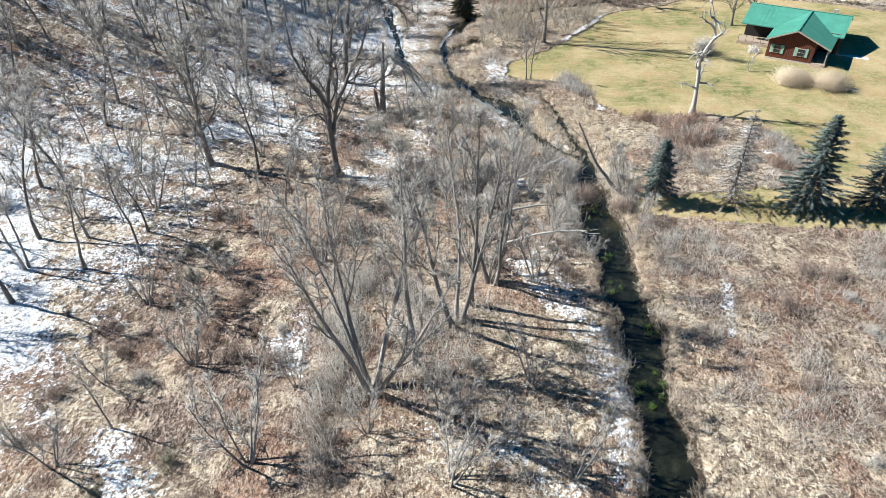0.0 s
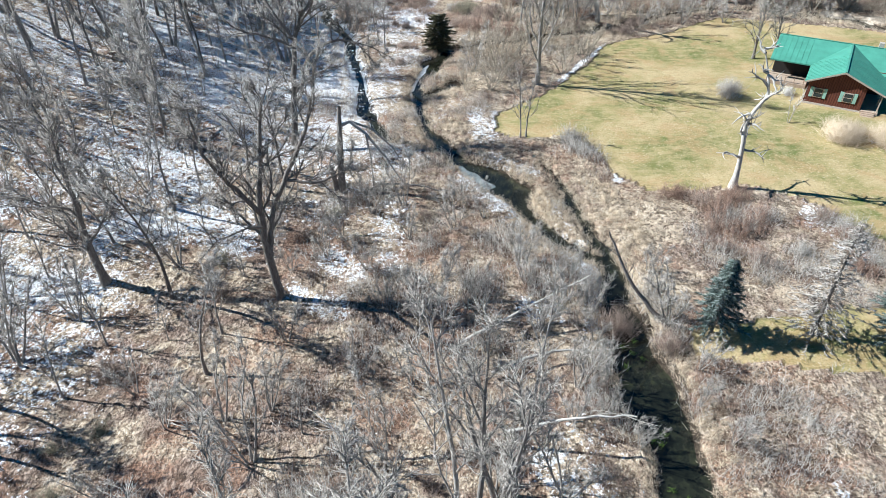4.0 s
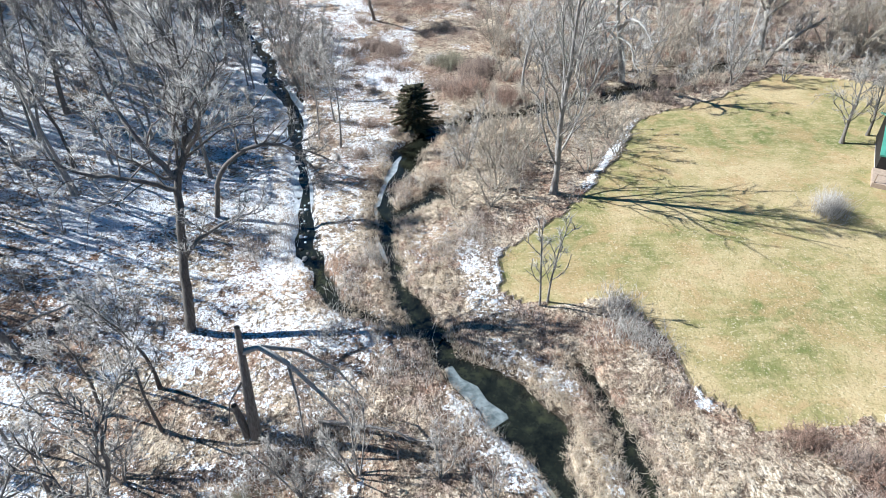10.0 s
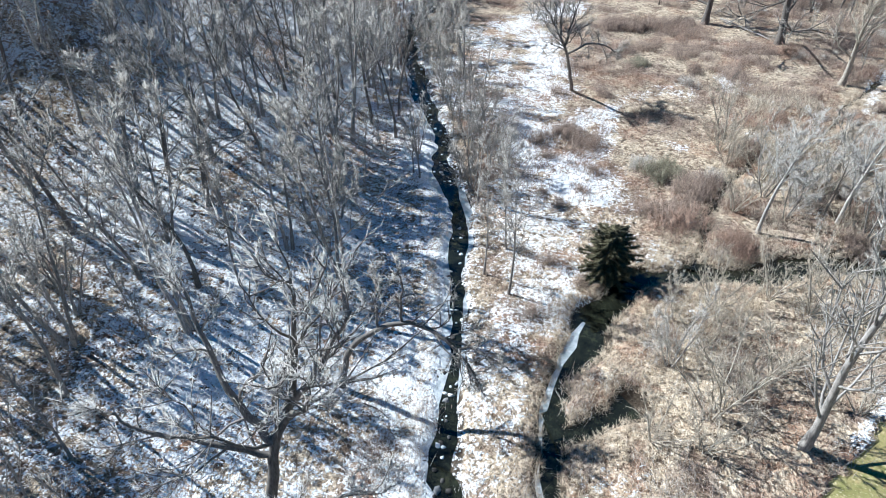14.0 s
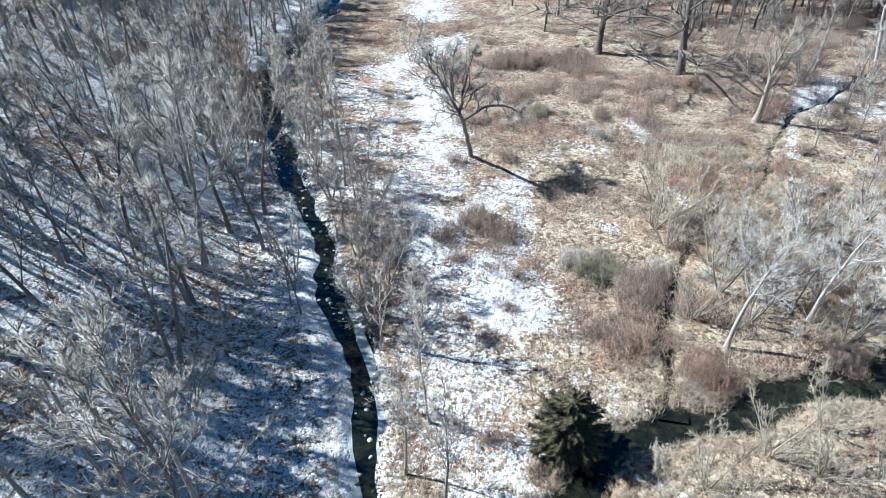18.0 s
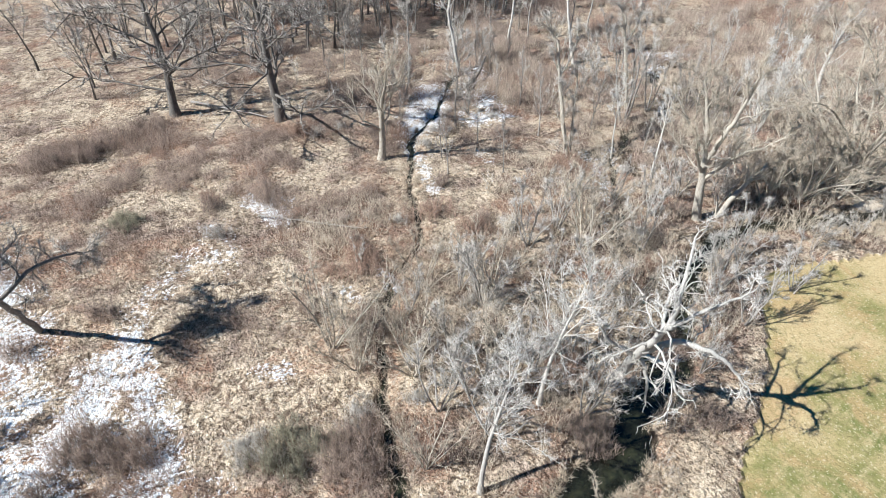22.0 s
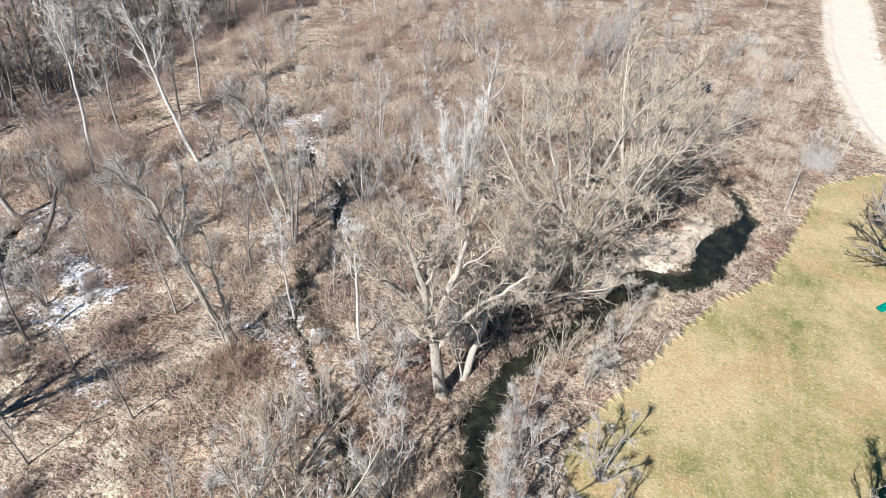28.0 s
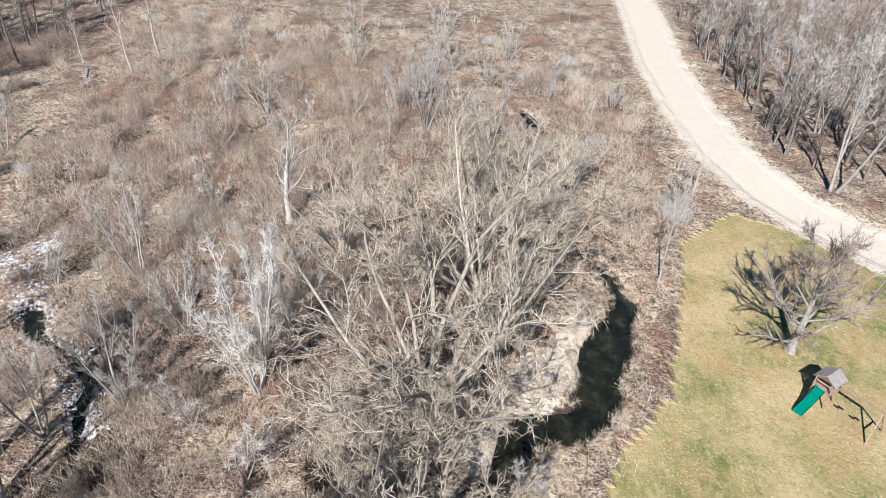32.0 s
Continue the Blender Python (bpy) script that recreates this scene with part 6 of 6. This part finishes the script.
def build_playset():
    x0, y0 = 82.0, 106.9
    play = new("playset")
    play.matrix_basis = Matrix.Translation((x0, y0, spot(x0, y0))) @ Matrix.Rotation(radians(35), 4, "Z")
    tagged(play, "wooden garden playset with a grey roof and green slide", "playset")
    for x in (-0.65, 0.65):
        for y in (-0.65, 0.65):
            part("post", boxed(x - 0.05, x + 0.05, y - 0.05, y + 0.05, -0.1, 2.45), play_wood, play)
    part("platform", boxed(-0.7, 0.7, -0.7, 0.7, 1.32, 1.42), play_wood, play)
    for s in (-1, 1):
        part("roof_panel", slab([(s * 0.85, -0.85, 2.35), (0, -0.85, 2.9), (0, 0.85, 2.9), (s * 0.85, 0.85, 2.35)][::s], 0.05), grey_wood, play, "weathered grey board roof")
        part("rail", boxed(-0.65, 0.65, s * 0.67 - 0.03, s * 0.67 + 0.03, 2.0, 2.1), play_wood, play)
        part("gable_board", slab([(-0.7, s * 0.8, 2.42), (0.7, s * 0.8, 2.42), (0, s * 0.8, 2.84)], 0.02), play_wood, play)
    for i in range(5):
        part("slat", boxed(0.64, 0.69, -0.6 + i * 0.27, -0.45 + i * 0.27, 1.42, 2.0), play_wood, play)
        part("slat", boxed(-0.6 + i * 0.27, -0.45 + i * 0.27, -0.69, -0.64, 1.42, 2.0), play_wood, play)
    bm = bmesh.new()                                       # slide: a wavy trough
    rows = []
    for i in range(9):
        f = i / 8
        y, z = 0.7 + 2.3 * f, 1.38 * (1 - f) ** 1.15 + 0.12 + 0.06 * math.sin(f * 9)
        rows.append([bm.verts.new((x, y, z + h)) for x, h in ((-0.36, 0.16), (-0.30, 0.0), (0.30, 0.0), (0.36, 0.16))])
    for a, b in zip(rows, rows[1:]):
        for j in range(3):
            bm.faces.new((a[j], a[j + 1], b[j + 1], b[j]))
    bmesh.ops.solidify(bm, geom=list(bm.faces), thickness=0.05)
    part("slide", bm, slide_green, play, "glossy green plastic slide")
    part("swing_beam", beam((-0.6, 0, 2.3), (-4.0, 0, 2.3), 0.12, 0.16), play_wood, play)
    for s in (-1, 1):
        part("frame_leg", beam((-3.9, s * 0.05, 2.3), (-4.15, s * 1.15, -0.1), 0.1), play_wood, play)
    part("cross_bar", beam((-4.05, -0.72, 0.9), (-4.05, 0.72, 0.9), 0.08), play_wood, play)
    for y in (-1.5, -2.7):
        swing = part("swing_seat", boxed(y - 0.22, y + 0.22, -0.1, 0.1, 0.5, 0.53), black_and_shade, play)
        for s in (-0.2, 0.2):
            part("chain", beam((y + s, 0, 0.53), (y + s, 0, 2.24), 0.015), steel, swing)
    for i in range(4):
        part("ladder_rung", boxed(-0.3, 0.3, -0.9 - 0.05 * (3 - i), -0.72 - 0.05 * (3 - i), 0.25 + i * 0.3, 0.31 + i * 0.3), play_wood, play)


def make_needles():
    m = Mat("spruce_needles", rough=0.8, spec=0.2)
    col = m.ramp(m.island(), (0.0, (0.03, 0.045, 0.034)), (0.5, (0.11, 0.14, 0.12)), (1.0, (0.30, 0.34, 0.32)))
    return m.colour(col).m


needles = make_needles()
needles_olive = Mat("cedar_needles", rough=0.85)
needles_olive.colour(needles_olive.ramp(needles_olive.island(), (0.0, (0.035, 0.033, 0.018)), (1.0, (0.17, 0.155, 0.09))))
needles_olive = needles_olive.m


def build_conifer(name, label, x, y, height, width, seed, mat, bare=0.08, fill=1.0, whorls=30, taper=0.8):
    """A conifer: a trunk, whorls of drooping boughs and short needle sprays along them."""
    rng = np.random.RandomState(seed)
    root = new(name)
    root.matrix_basis = Matrix.Translation((x, y, spot(x, y)))
    tagged(root, label, "conifer")
    trunk = Wood()
    trunk.tube([np.array([0, 0, -0.3]), np.array([0.03, 0, height * 0.4]), np.array([0, 0.03, height])], [height * 0.018, height * 0.011, 0.02], 7)
    base, tip, rad = [], [], []
    for w in range(whorls):
        f = w / (whorls - 1)
        z = height * (bare + (0.985 - bare) * f) + rng.uniform(-0.12, 0.12)
        reach = width * (1 - f) ** taper * rng.uniform(0.75, 1.12) + 0.18
        for b in range(9):
            az = b * 0.698 + w * 1.1 + rng.uniform(-0.25, 0.25)
            r = reach * rng.uniform(0.35, 1.15)
            d = np.array([math.cos(az), math.sin(az), 0])
            droop = -0.28 * (1 - f) + 0.35 * f
            pts = [np.array([0, 0, z]), d * r * 0.5 + np.array([0, 0, z + r * (droop * 0.5 - 0.05)]), d * r + np.array([0, 0, z + r * (droop + 0.02)])]
            trunk.tube(pts, [0.035 * (1 - f) + 0.012, 0.02, 0.008], 3)
            n = int((10 + 20 * r) * fill)
            for _ in range(n):
                g = rng.uniform(0.15, 1.0) ** 0.7
                p = pts[0] * (1 - g) + pts[2] * g
                side = np.array([-d[1], d[0], 0]) * rng.choice([-1, 1])
                e = unit(d * rng.uniform(0.4, 1.0) + side * rng.uniform(0.1, 1.1) + np.array([0, 0, rng.uniform(-0.45, 0.25)]))
                base.append(p), tip.append(p + e * rng.uniform(0.2, 0.5)), rad.append(rng.uniform(0.02, 0.05))
    part("trunk", trunk.mesh("trunk", bark_dark), None, root)
    crown = Wood()
    crown.twigs(base, tip, rad)
    part("crown", crown.mesh("crown", mat), None, root)


def build_log(name, label, pts, r0, r1, mat, stubs=4, seed=0, side=1.6):
    """A fallen or leaning trunk through the points, heights above the ground, with broken branch stubs."""
    rng = np.random.RandomState(seed)
    wood = Wood()
    line = [np.array([x, y, spot(x, y) + h]) for x, y, h in pts]
    for _ in range(2):                                     # round the corners off
        cut = [line[0]]
        for a, c in zip(line, line[1:]):
            cut += [a * 0.75 + c * 0.25, a * 0.25 + c * 0.75]
        line = cut + [line[-1]]
    line = [p + rng.normal(0, 0.05, 3) for p in line]
    wood.tube(line, np.linspace(r0, r1, len(line)), 8)
    root = new(name)
    tagged(root, label, "log")
    part("trunk", wood.mesh("trunk", mat), None, root)
    for _ in range(stubs):
        i = rng.randint(len(line) - 1)
        f = rng.rand()
        p = line[i] * (1 - f) + line[i + 1] * f
        d = turned(unit(line[i + 1] - line[i]), rng.uniform(0.5, 1.1), rng.uniform(0, 6.28))
        d[2] = abs(d[2]) * 0.8 + 0.1
        l = side * rng.uniform(0.5, 1.3)
        branch = Wood()
        m = p + d * l * 0.55 + rng.normal(0, 0.08, 3)
        branch.tube([p, m, m + unit(d + rng.normal(0, 0.3, 3)) * l * 0.5], [r1 * 0.7, r1 * 0.45, 0.012], 4)
        for _ in range(3):
            q = m + rng.normal(0, 0.15, 3)
            e = unit(d + rng.normal(0, 0.6, 3)) * l * 0.4
            branch.tube([q, q + e * 0.5, q + e], [0.02, 0.015, 0.008], 3)
        part("branch", branch.mesh("branch", mat), None, root)


def build_bush(name, label, x, y, r, h, mat, seed, stems=260):
    rng = np.random.RandomState(seed)
    az, tilt = rng.uniform(0, 6.28, stems), np.abs(rng.normal(0.5, 0.3, stems))
    d = np.stack([np.sin(tilt) * np.cos(az) * r / h * 1.3, np.sin(tilt) * np.sin(az) * r / h * 1.3, np.cos(tilt)], 1)
    base = np.stack([rng.normal(0, r * 0.3, stems), rng.normal(0, r * 0.3, stems), np.full(stems, -0.05)], 1)
    l = h * rng.uniform(0.6, 1.1, stems)
    tip = base + d * l[:, None]
    mid = base + d * (l * 0.5)[:, None]
    side = mid + unit_rows(d + rng.normal(0, 0.5, (stems, 3))) * (l * 0.45)[:, None]
    v, f = cones(np.concatenate([base, mid]), np.concatenate([tip, side]), np.concatenate([np.full(stems, 0.018), np.full(stems, 0.014)]))
    root = new(name)
    root.matrix_basis = Matrix.Translation((x, y, spot(x, y)))
    tagged(root, label, "bush")
    part("foliage", fill_mesh("foliage", v, f, mat, True), None, root)


def build_snag():
    """Broken dark trunk with one bleached limb hanging to the ground."""
    x, y = -8.0, 79.6
    z = spot(x, y)
    root = new("broken_snag")
    tagged(root, "broken dark snag with a bleached limb hanging to the ground", "tree")
    for pts, r, mat, name in (([(0, 0, -0.3), (0.15, 0.1, 3), (0.35, 0.2, 6.2), (0.6, 0.1, 9.4)], (0.42, 0.34, 0.27, 0.16), bark_dark, "trunk"), ([(-0.55, 0.1, -0.2), (-0.7, 0.1, 1.6), (-0.85, 0.1, 2.9)], (0.3, 0.26, 0.2), bark_dark, "stub"),
                              ([(0.42, 0.2, 7.3), (1.5, 0.1, 7.8), (3.0, -0.2, 6.6), (5.0, -0.8, 4.0), (6.6, -1.2, 1.2)], (0.22, 0.2, 0.15, 0.1, 0.05), bark_pale, "limb"), ([(1.6, 0.1, 7.8), (3.6, 0.8, 6.6), (5.6, 1.2, 4.2), (7.0, 1.0, 1.6)], (0.13, 0.11, 0.08, 0.03), bark_pale, "limb"),
                              ([(3.0, -0.2, 6.6), (3.4, -1.2, 4.5), (3.5, -1.9, 1.5)], (0.1, 0.08, 0.04), bark_grey, "limb"), ([(0, 0, 5.0), (-0.8, -0.6, 3.9), (-1.1, -0.9, 2.0)], (0.08, 0.05, 0.02), bark_dark, "limb")):
        wood = Wood()
        wood.tube([np.array(p) + np.array([x, y, z]) for p in pts], r, 8)
        part(name, wood.mesh(name, mat), None, root)
    rng = np.random.RandomState(3)
    crown = Wood()
    n = 260
    f = rng.rand(n)
    p = np.array([2.5, 0, 6.8]) * (1 - f)[:, None] + np.array([7.0, 0, 1.2]) * f[:, None] + rng.normal(0, 0.7, (n, 3)) + np.array([x, y, z])
    crown.twigs(p, p + rng.normal(0, 0.7, (n, 3)) + np.array([0.6, 0, -0.6]), rng.uniform(0.012, 0.03, n))
    part("crown", crown.mesh("crown", twig_pale), None, root)


def build_white_snag():
    """Stout bleached dead tree with thick gnarled limbs."""
    rng = np.random.RandomState(21)
    x, y = 32.9, 76.8
    root = new("dead_tree")
    root.matrix_basis = Matrix.Translation((x, y, spot(x, y))) @ Matrix.Diagonal((1.1, 1.1, 1.12, 1))
    tagged(root, "stout bleached dead tree with gnarled broken limbs", "tree")

    def crooked(p, d, length, n, wild):
        pts = [np.array(p, float)]
        for _ in range(n):
            d = unit(d + rng.normal(0, wild, 3) + np.array([0, 0, 0.12]))
            pts.append(pts[-1] + d * length / n)
        return pts

    stem = [np.array(p) for p in ((0, 0, -0.4), (0.05, 0.05, 1.2), (-0.05, 0, 2.6), (-0.2, 0.1, 4.4), (-0.45, 0.2, 6.3), (-0.1, 0, 7.7), (0.45, -0.35, 9.1), (0.2, -0.1, 10.4), (-0.2, 0.1, 11.6), (-0.7, 0.3, 12.9))]
    wood = Wood()
    wood.tube(stem, [0.50, 0.28, 0.22, 0.20, 0.22, 0.17, 0.13, 0.10, 0.07, 0.03], 9)
    part("trunk", wood.mesh("trunk", bark_pale), None, root)
    for i in range(15):
        k = 2 + i % 7
        a = i * 2.4
        d = unit(np.array([math.cos(a), math.sin(a), rng.uniform(0.1, 0.7)]))
        l = rng.uniform(1.8, 3.8) * (1.15 - 0.08 * k)
        pts = crooked(stem[k] + (stem[k + 1] - stem[k]) * rng.rand(), d, l, 6, 0.42)
        limb = Wood()
        limb.tube(pts, np.linspace(0.14, 0.025, 7), 6)
        for _ in range(4):
            q = pts[rng.randint(2, 6)]
            limb.tube(crooked(q, unit(rng.normal(0, 1, 3) + d), rng.uniform(0.5, 1.4), 3, 0.4), [0.06, 0.045, 0.03, 0.012], 4)
        part("limb", limb.mesh("limb", bark_pale), None, root)


def build_pole():
    pole = new("utility_pole")
    x, y = 112.6, 108.0
    pole.matrix_basis = Matrix.Translation((x, y, spot(x, y)))
    tagged(pole, "leaning pale wooden post beside the gravel road", "post")
    wood = Wood()
    wood.tube([np.array([0, 0, -0.4]), np.array([0.1, -0.1, 2.4]), np.array([0.25, -0.2, 4.6])], [0.11, 0.10, 0.08], 8)
    part("post", wood.mesh("post", bark_pale), None, pole)


def build_ice(name, label, line, lift, mat=ice_mat):
    """A shelf of ice with a ragged edge."""
    v, f = ribbon([(x, y, 1.0) for x, y, w in line], 0.0, 0.62 * 0.9, lift)
    bm = bmesh.new()
    rows, n = [], len(v) // 2
    for i in range(n):
        a, c = Vector(v[2 * i]), Vector(v[2 * i + 1])
        mid, d = (a + c) / 2, (a - c).normalized()
        k = i / (n - 1) * (len(line) - 1)
        j = min(len(line) - 2, int(k))
        w = line[j][2] + (line[j + 1][2] - line[j][2]) * (k - j)
        rows.append([])
        for s in (-1, 0, 1):
            r = w * (0.35 + 1.3 * float(value_noise(mid.x + 40 * s, mid.y, 0.9)))
            rows[-1].append(bm.verts.new(mid + d * s * r))
    for p, q in zip(rows, rows[1:]):
        for s in (0, 1):
            bm.faces.new((p[s], p[s + 1], q[s + 1], q[s]))
    bmesh.ops.solidify(bm, geom=list(bm.faces), thickness=0.05)
    me = bpy.data.meshes.new(name)
    bm.to_mesh(me)
    bm.free()
    me.materials.append(mat)
    tagged(new(name, me), label, "ice")


build_house()
build_playset()
build_snag()
build_white_snag()
build_pole()
build_conifer("spruce", "small dense blue-green spruce at the edge of the lawn", 22.3, 56, 7.0, 2.1, 1, needles, 0.22, 1.2, 22)
build_conifer("spruce", "thinning spruce with mostly bare grey boughs", 29.8, 55.2, 10.2, 3.3, 2, twig_grey, 0.06, 0.32, 22)
build_conifer("spruce", "tall full blue-green spruce on the lawn", 37, 54, 10.2, 3.4, 3, needles, 0.08, 1.62, 32)
build_conifer("spruce", "tall sparse green spruce on the lawn", 43.2, 53.2, 9.6, 3.0, 4, needles, 0.10, 1.00, 29)
build_conifer("spruce", "tall full spruce at the end of a row", 50, 52, 10, 3.2, 5, needles, 0.10, 1.38, 29)
build_conifer("red_cedar", "dark olive cedar standing beside the creek", 4.2, 122.6, 5.6, 2.7, 6, needles_olive, 0.02, 2.4, 32, 0.34)
build_log("leaning_tree", "dead dark tree leaning low over the creek", [(19.6, 57.0, -0.2), (18.0, 57.6, 1.4), (16.2, 58.4, 4.2), (14.2, 59.6, 7.6)], 0.24, 0.06, bark_dark, 8, 1, 2.6)
build_log("fallen_log", "bleached fallen log lying in straw grass", [(20.5, 169.5, 0.35), (24, 165.5, 0.3), (28.3, 160.8, 0.35)], 0.10, 0.03, bark_pale, 12, 2, 2.4)
build_log("fallen_log", "grey fallen trunk on the snowy slope", [(-28.5, 139.3, 1.4), (-25, 140, 2.2), (-21.6, 140.3, 0.4)], 0.2, 0.09, bark_pale, 3, 3, 1.2)
build_log("fallen_log", "fallen grey trunk with splintered roots in shade", [(58, 182, 0.4), (61, 183, 0.8), (66, 187, 1.8)], 0.3, 0.16, bark_dark, 6, 5, 1.8)
build_log("fallen_log", "heap of fallen dead branches under oaks", [(24.6, 200.4, 0.5), (27.6, 196, 0.4), (31, 190.2, 0.3)], 0.18, 0.06, bark_grey, 10, 6, 2.6)
build_log("fallen_log", "bare trunk lying through brush by the creek", [(5.0, 47, 1.2), (9, 46.4, 3.0), (12.8, 46, 3.4)], 0.13, 0.04, bark_pale, 7, 7, 2.2)
build_log("fallen_log", "pale leaning trunk in the thicket", [(3, 56, 0.4), (8, 57.4, 2.2), (13, 58.8, 4.0)], 0.14, 0.04, bark_pale, 7, 8, 2.0)
build_log("fallen_log", "pale fallen branch along the creek bank", [(4.8, 52.6, 0.5), (9, 53.8, 1.2), (13, 53.9, 0.9)], 0.16, 0.05, bark_pale, 6, 9, 1.8)
build_log("stump", "dark broken stump on the snowy slope", [(-24.4, 85.6, -0.2), (-24.9, 85.9, 1.4), (-25.5, 86.2, 2.6)], 0.34, 0.2, bark_dark, 1, 10, 0.8)
build_log("fallen_log", "slim trunk leaning on the snowy slope", [(-22, 92, 0.2), (-24.5, 88.5, 0.6), (-27, 85, 0.5)], 0.1, 0.05, bark_grey, 2, 11, 1.0)
build_log("fallen_log", "tangle of fallen branches beside the pool", [(-4, 80, 0.4), (-0.5, 79, 0.7), (3.4, 77.6, 0.5)], 0.14, 0.05, bark_grey, 12, 12, 2.0)
build_log("leaning_tree", "thick mossy trunk leaning away from a big tree", [(59.0, 141.2, -0.2), (60.5, 141.0, 1.8), (62.5, 140.6, 3.6), (64.2, 140.2, 4.8)], 0.34, 0.16, bark_tan, 9, 13, 3.0)
build_log("fallen_log", "broken log in the far brush", [(134, 190, 0.4), (136.5, 190.6, 1.4)], 0.3, 0.2, bark_grey, 2, 15, 1.0)
build_bush("creek_bush", "dense grey bare bush hanging over the dark creek pool", 15.2, 57.2, 1.9, 2.8, twig_brown, 6, 560)
build_bush("bank_bush", "brown bare bush on the creek bank by the spruces", 18.6, 54.6, 1.3, 1.8, twig_brown, 7, 260)
build_bush("lawn_bush", "round tan ornamental grass bush on the lawn", 50.2, 86.2, 2.7, 2.6, blade_blond, 1, 1500)
build_bush("lawn_bush", "round tan ornamental grass bush on the lawn", 54.8, 84.4, 2.7, 2.6, blade_blond, 2, 1500)
build_bush("lawn_bush", "bare grey shrub in a round lawn bed", 42.2, 99.6, 2.1, 3.0, twig_grey, 3, 420)
build_bush("lawn_bush", "pale bare shrub at the corner of the house", 50.0, 99.2, 1.0, 1.4, twig_pale, 4, 160)
build_bush("roadside_bush", "bare grey roadside shrub", 107.5, 111.5, 2.6, 3.2, twig_grey, 5, 420)
build_ice("ice_sheet", "grey-white ice shelf along the pool", [(4.9, 84.6, 0.25), (6.0, 82.2, 0.75), (7.8, 79.8, 0.8), (8.7, 77.6, 0.6), (9.2, 75.4, 0.3)], 0.03)
build_ice("ice_sheet", "broken ice shelf along the creek margin", [(9.6, 75.0, 0.25), (10.1, 72.6, 0.5), (11.4, 70.4, 0.25)], 0.034)
build_ice("ice_sheet", "blue snow-covered ice along the creek edge", [(0.6, 97.2, 0.15), (-0.4, 101, 0.35), (-0.6, 105, 0.3), (0.1, 109, 0.3), (1.2, 113.5, 0.45), (2.4, 116.4, 0.12)], 0.03, snow_ice)

for i, line in enumerate(([(-8.1, 103, 0.2), (-8.2, 108, 0.6), (-9.3, 114, 0.65), (-10.9, 121, 0.5), (-12.0, 127, 0.25)], [(-12.9, 132, 0.3), (-16.4, 138.6, 0.6), (-19.0, 149.7, 0.55), (-22.6, 158, 0.4)], [(-25.0, 164, 0.3), (-28.2, 172, 0.6), (-31.9, 182, 0.6), (-34.2, 191, 0.4)],
                           [(-6.6, 106, 0.12), (-7.3, 113, 0.3), (-8.3, 121, 0.4), (-9.6, 130, 0.5), (-12.8, 138, 0.35)])):
    build_ice("ice_sheet", "snow-covered ice shelf along the side creek", line, 0.20 + 0.004 * i, snow_ice)


def build_stones():
    """Snow-dusted stones and floes in the side creek."""
    rng = np.random.RandomState(9)
    bm = bmesh.new()
    bmesh.ops.create_icosphere(bm, subdivisions=1, radius=1.0)
    v = np.array([p.co for p in bm.verts])
    f = np.array([[p.index for p in q.verts] for q in bm.faces])
    bm.free()
    verts, faces, n = [], [], 0
    for (x0, y0, w0), (x1, y1, w1) in zip(SIDE[3:], SIDE[4:]):
        for _ in range(int(2.4 * math.hypot(x1 - x0, y1 - y0))):
            k = rng.rand()
            x, y = x0 + (x1 - x0) * k + rng.normal(0, 0.7 * w0), y0 + (y1 - y0) * k + rng.normal(0, 0.3)
            r = rng.uniform(0.08, 0.28)
            shape = v * (1 + 0.25 * rng.normal(size=(len(v), 1))) * np.array([r, r * rng.uniform(0.6, 1.4), r * 0.45])
            verts.append(shape + np.array([x, y, float(base_height(x, y)) - 0.62 * 0.7 + 0.02]))
            faces.append(f + n)
            n += len(v)
    me = fill_mesh("creek_stones", np.concatenate(verts), np.concatenate(faces), stone_snow, True)
    tagged(new("creek_stones", me), "small dark and snow-dusted stones in the side creek", "stones", kind="stuff")


snow_stone = Mat("snowy_stone", rough=0.8)
stone_snow = snow_stone.colour(snow_stone.ramp(snow_stone.island(), (0.35, (0.06, 0.055, 0.05)), (0.55, (0.35, 0.35, 0.35)), (0.7, (0.78, 0.80, 0.82)))).m
build_stones()
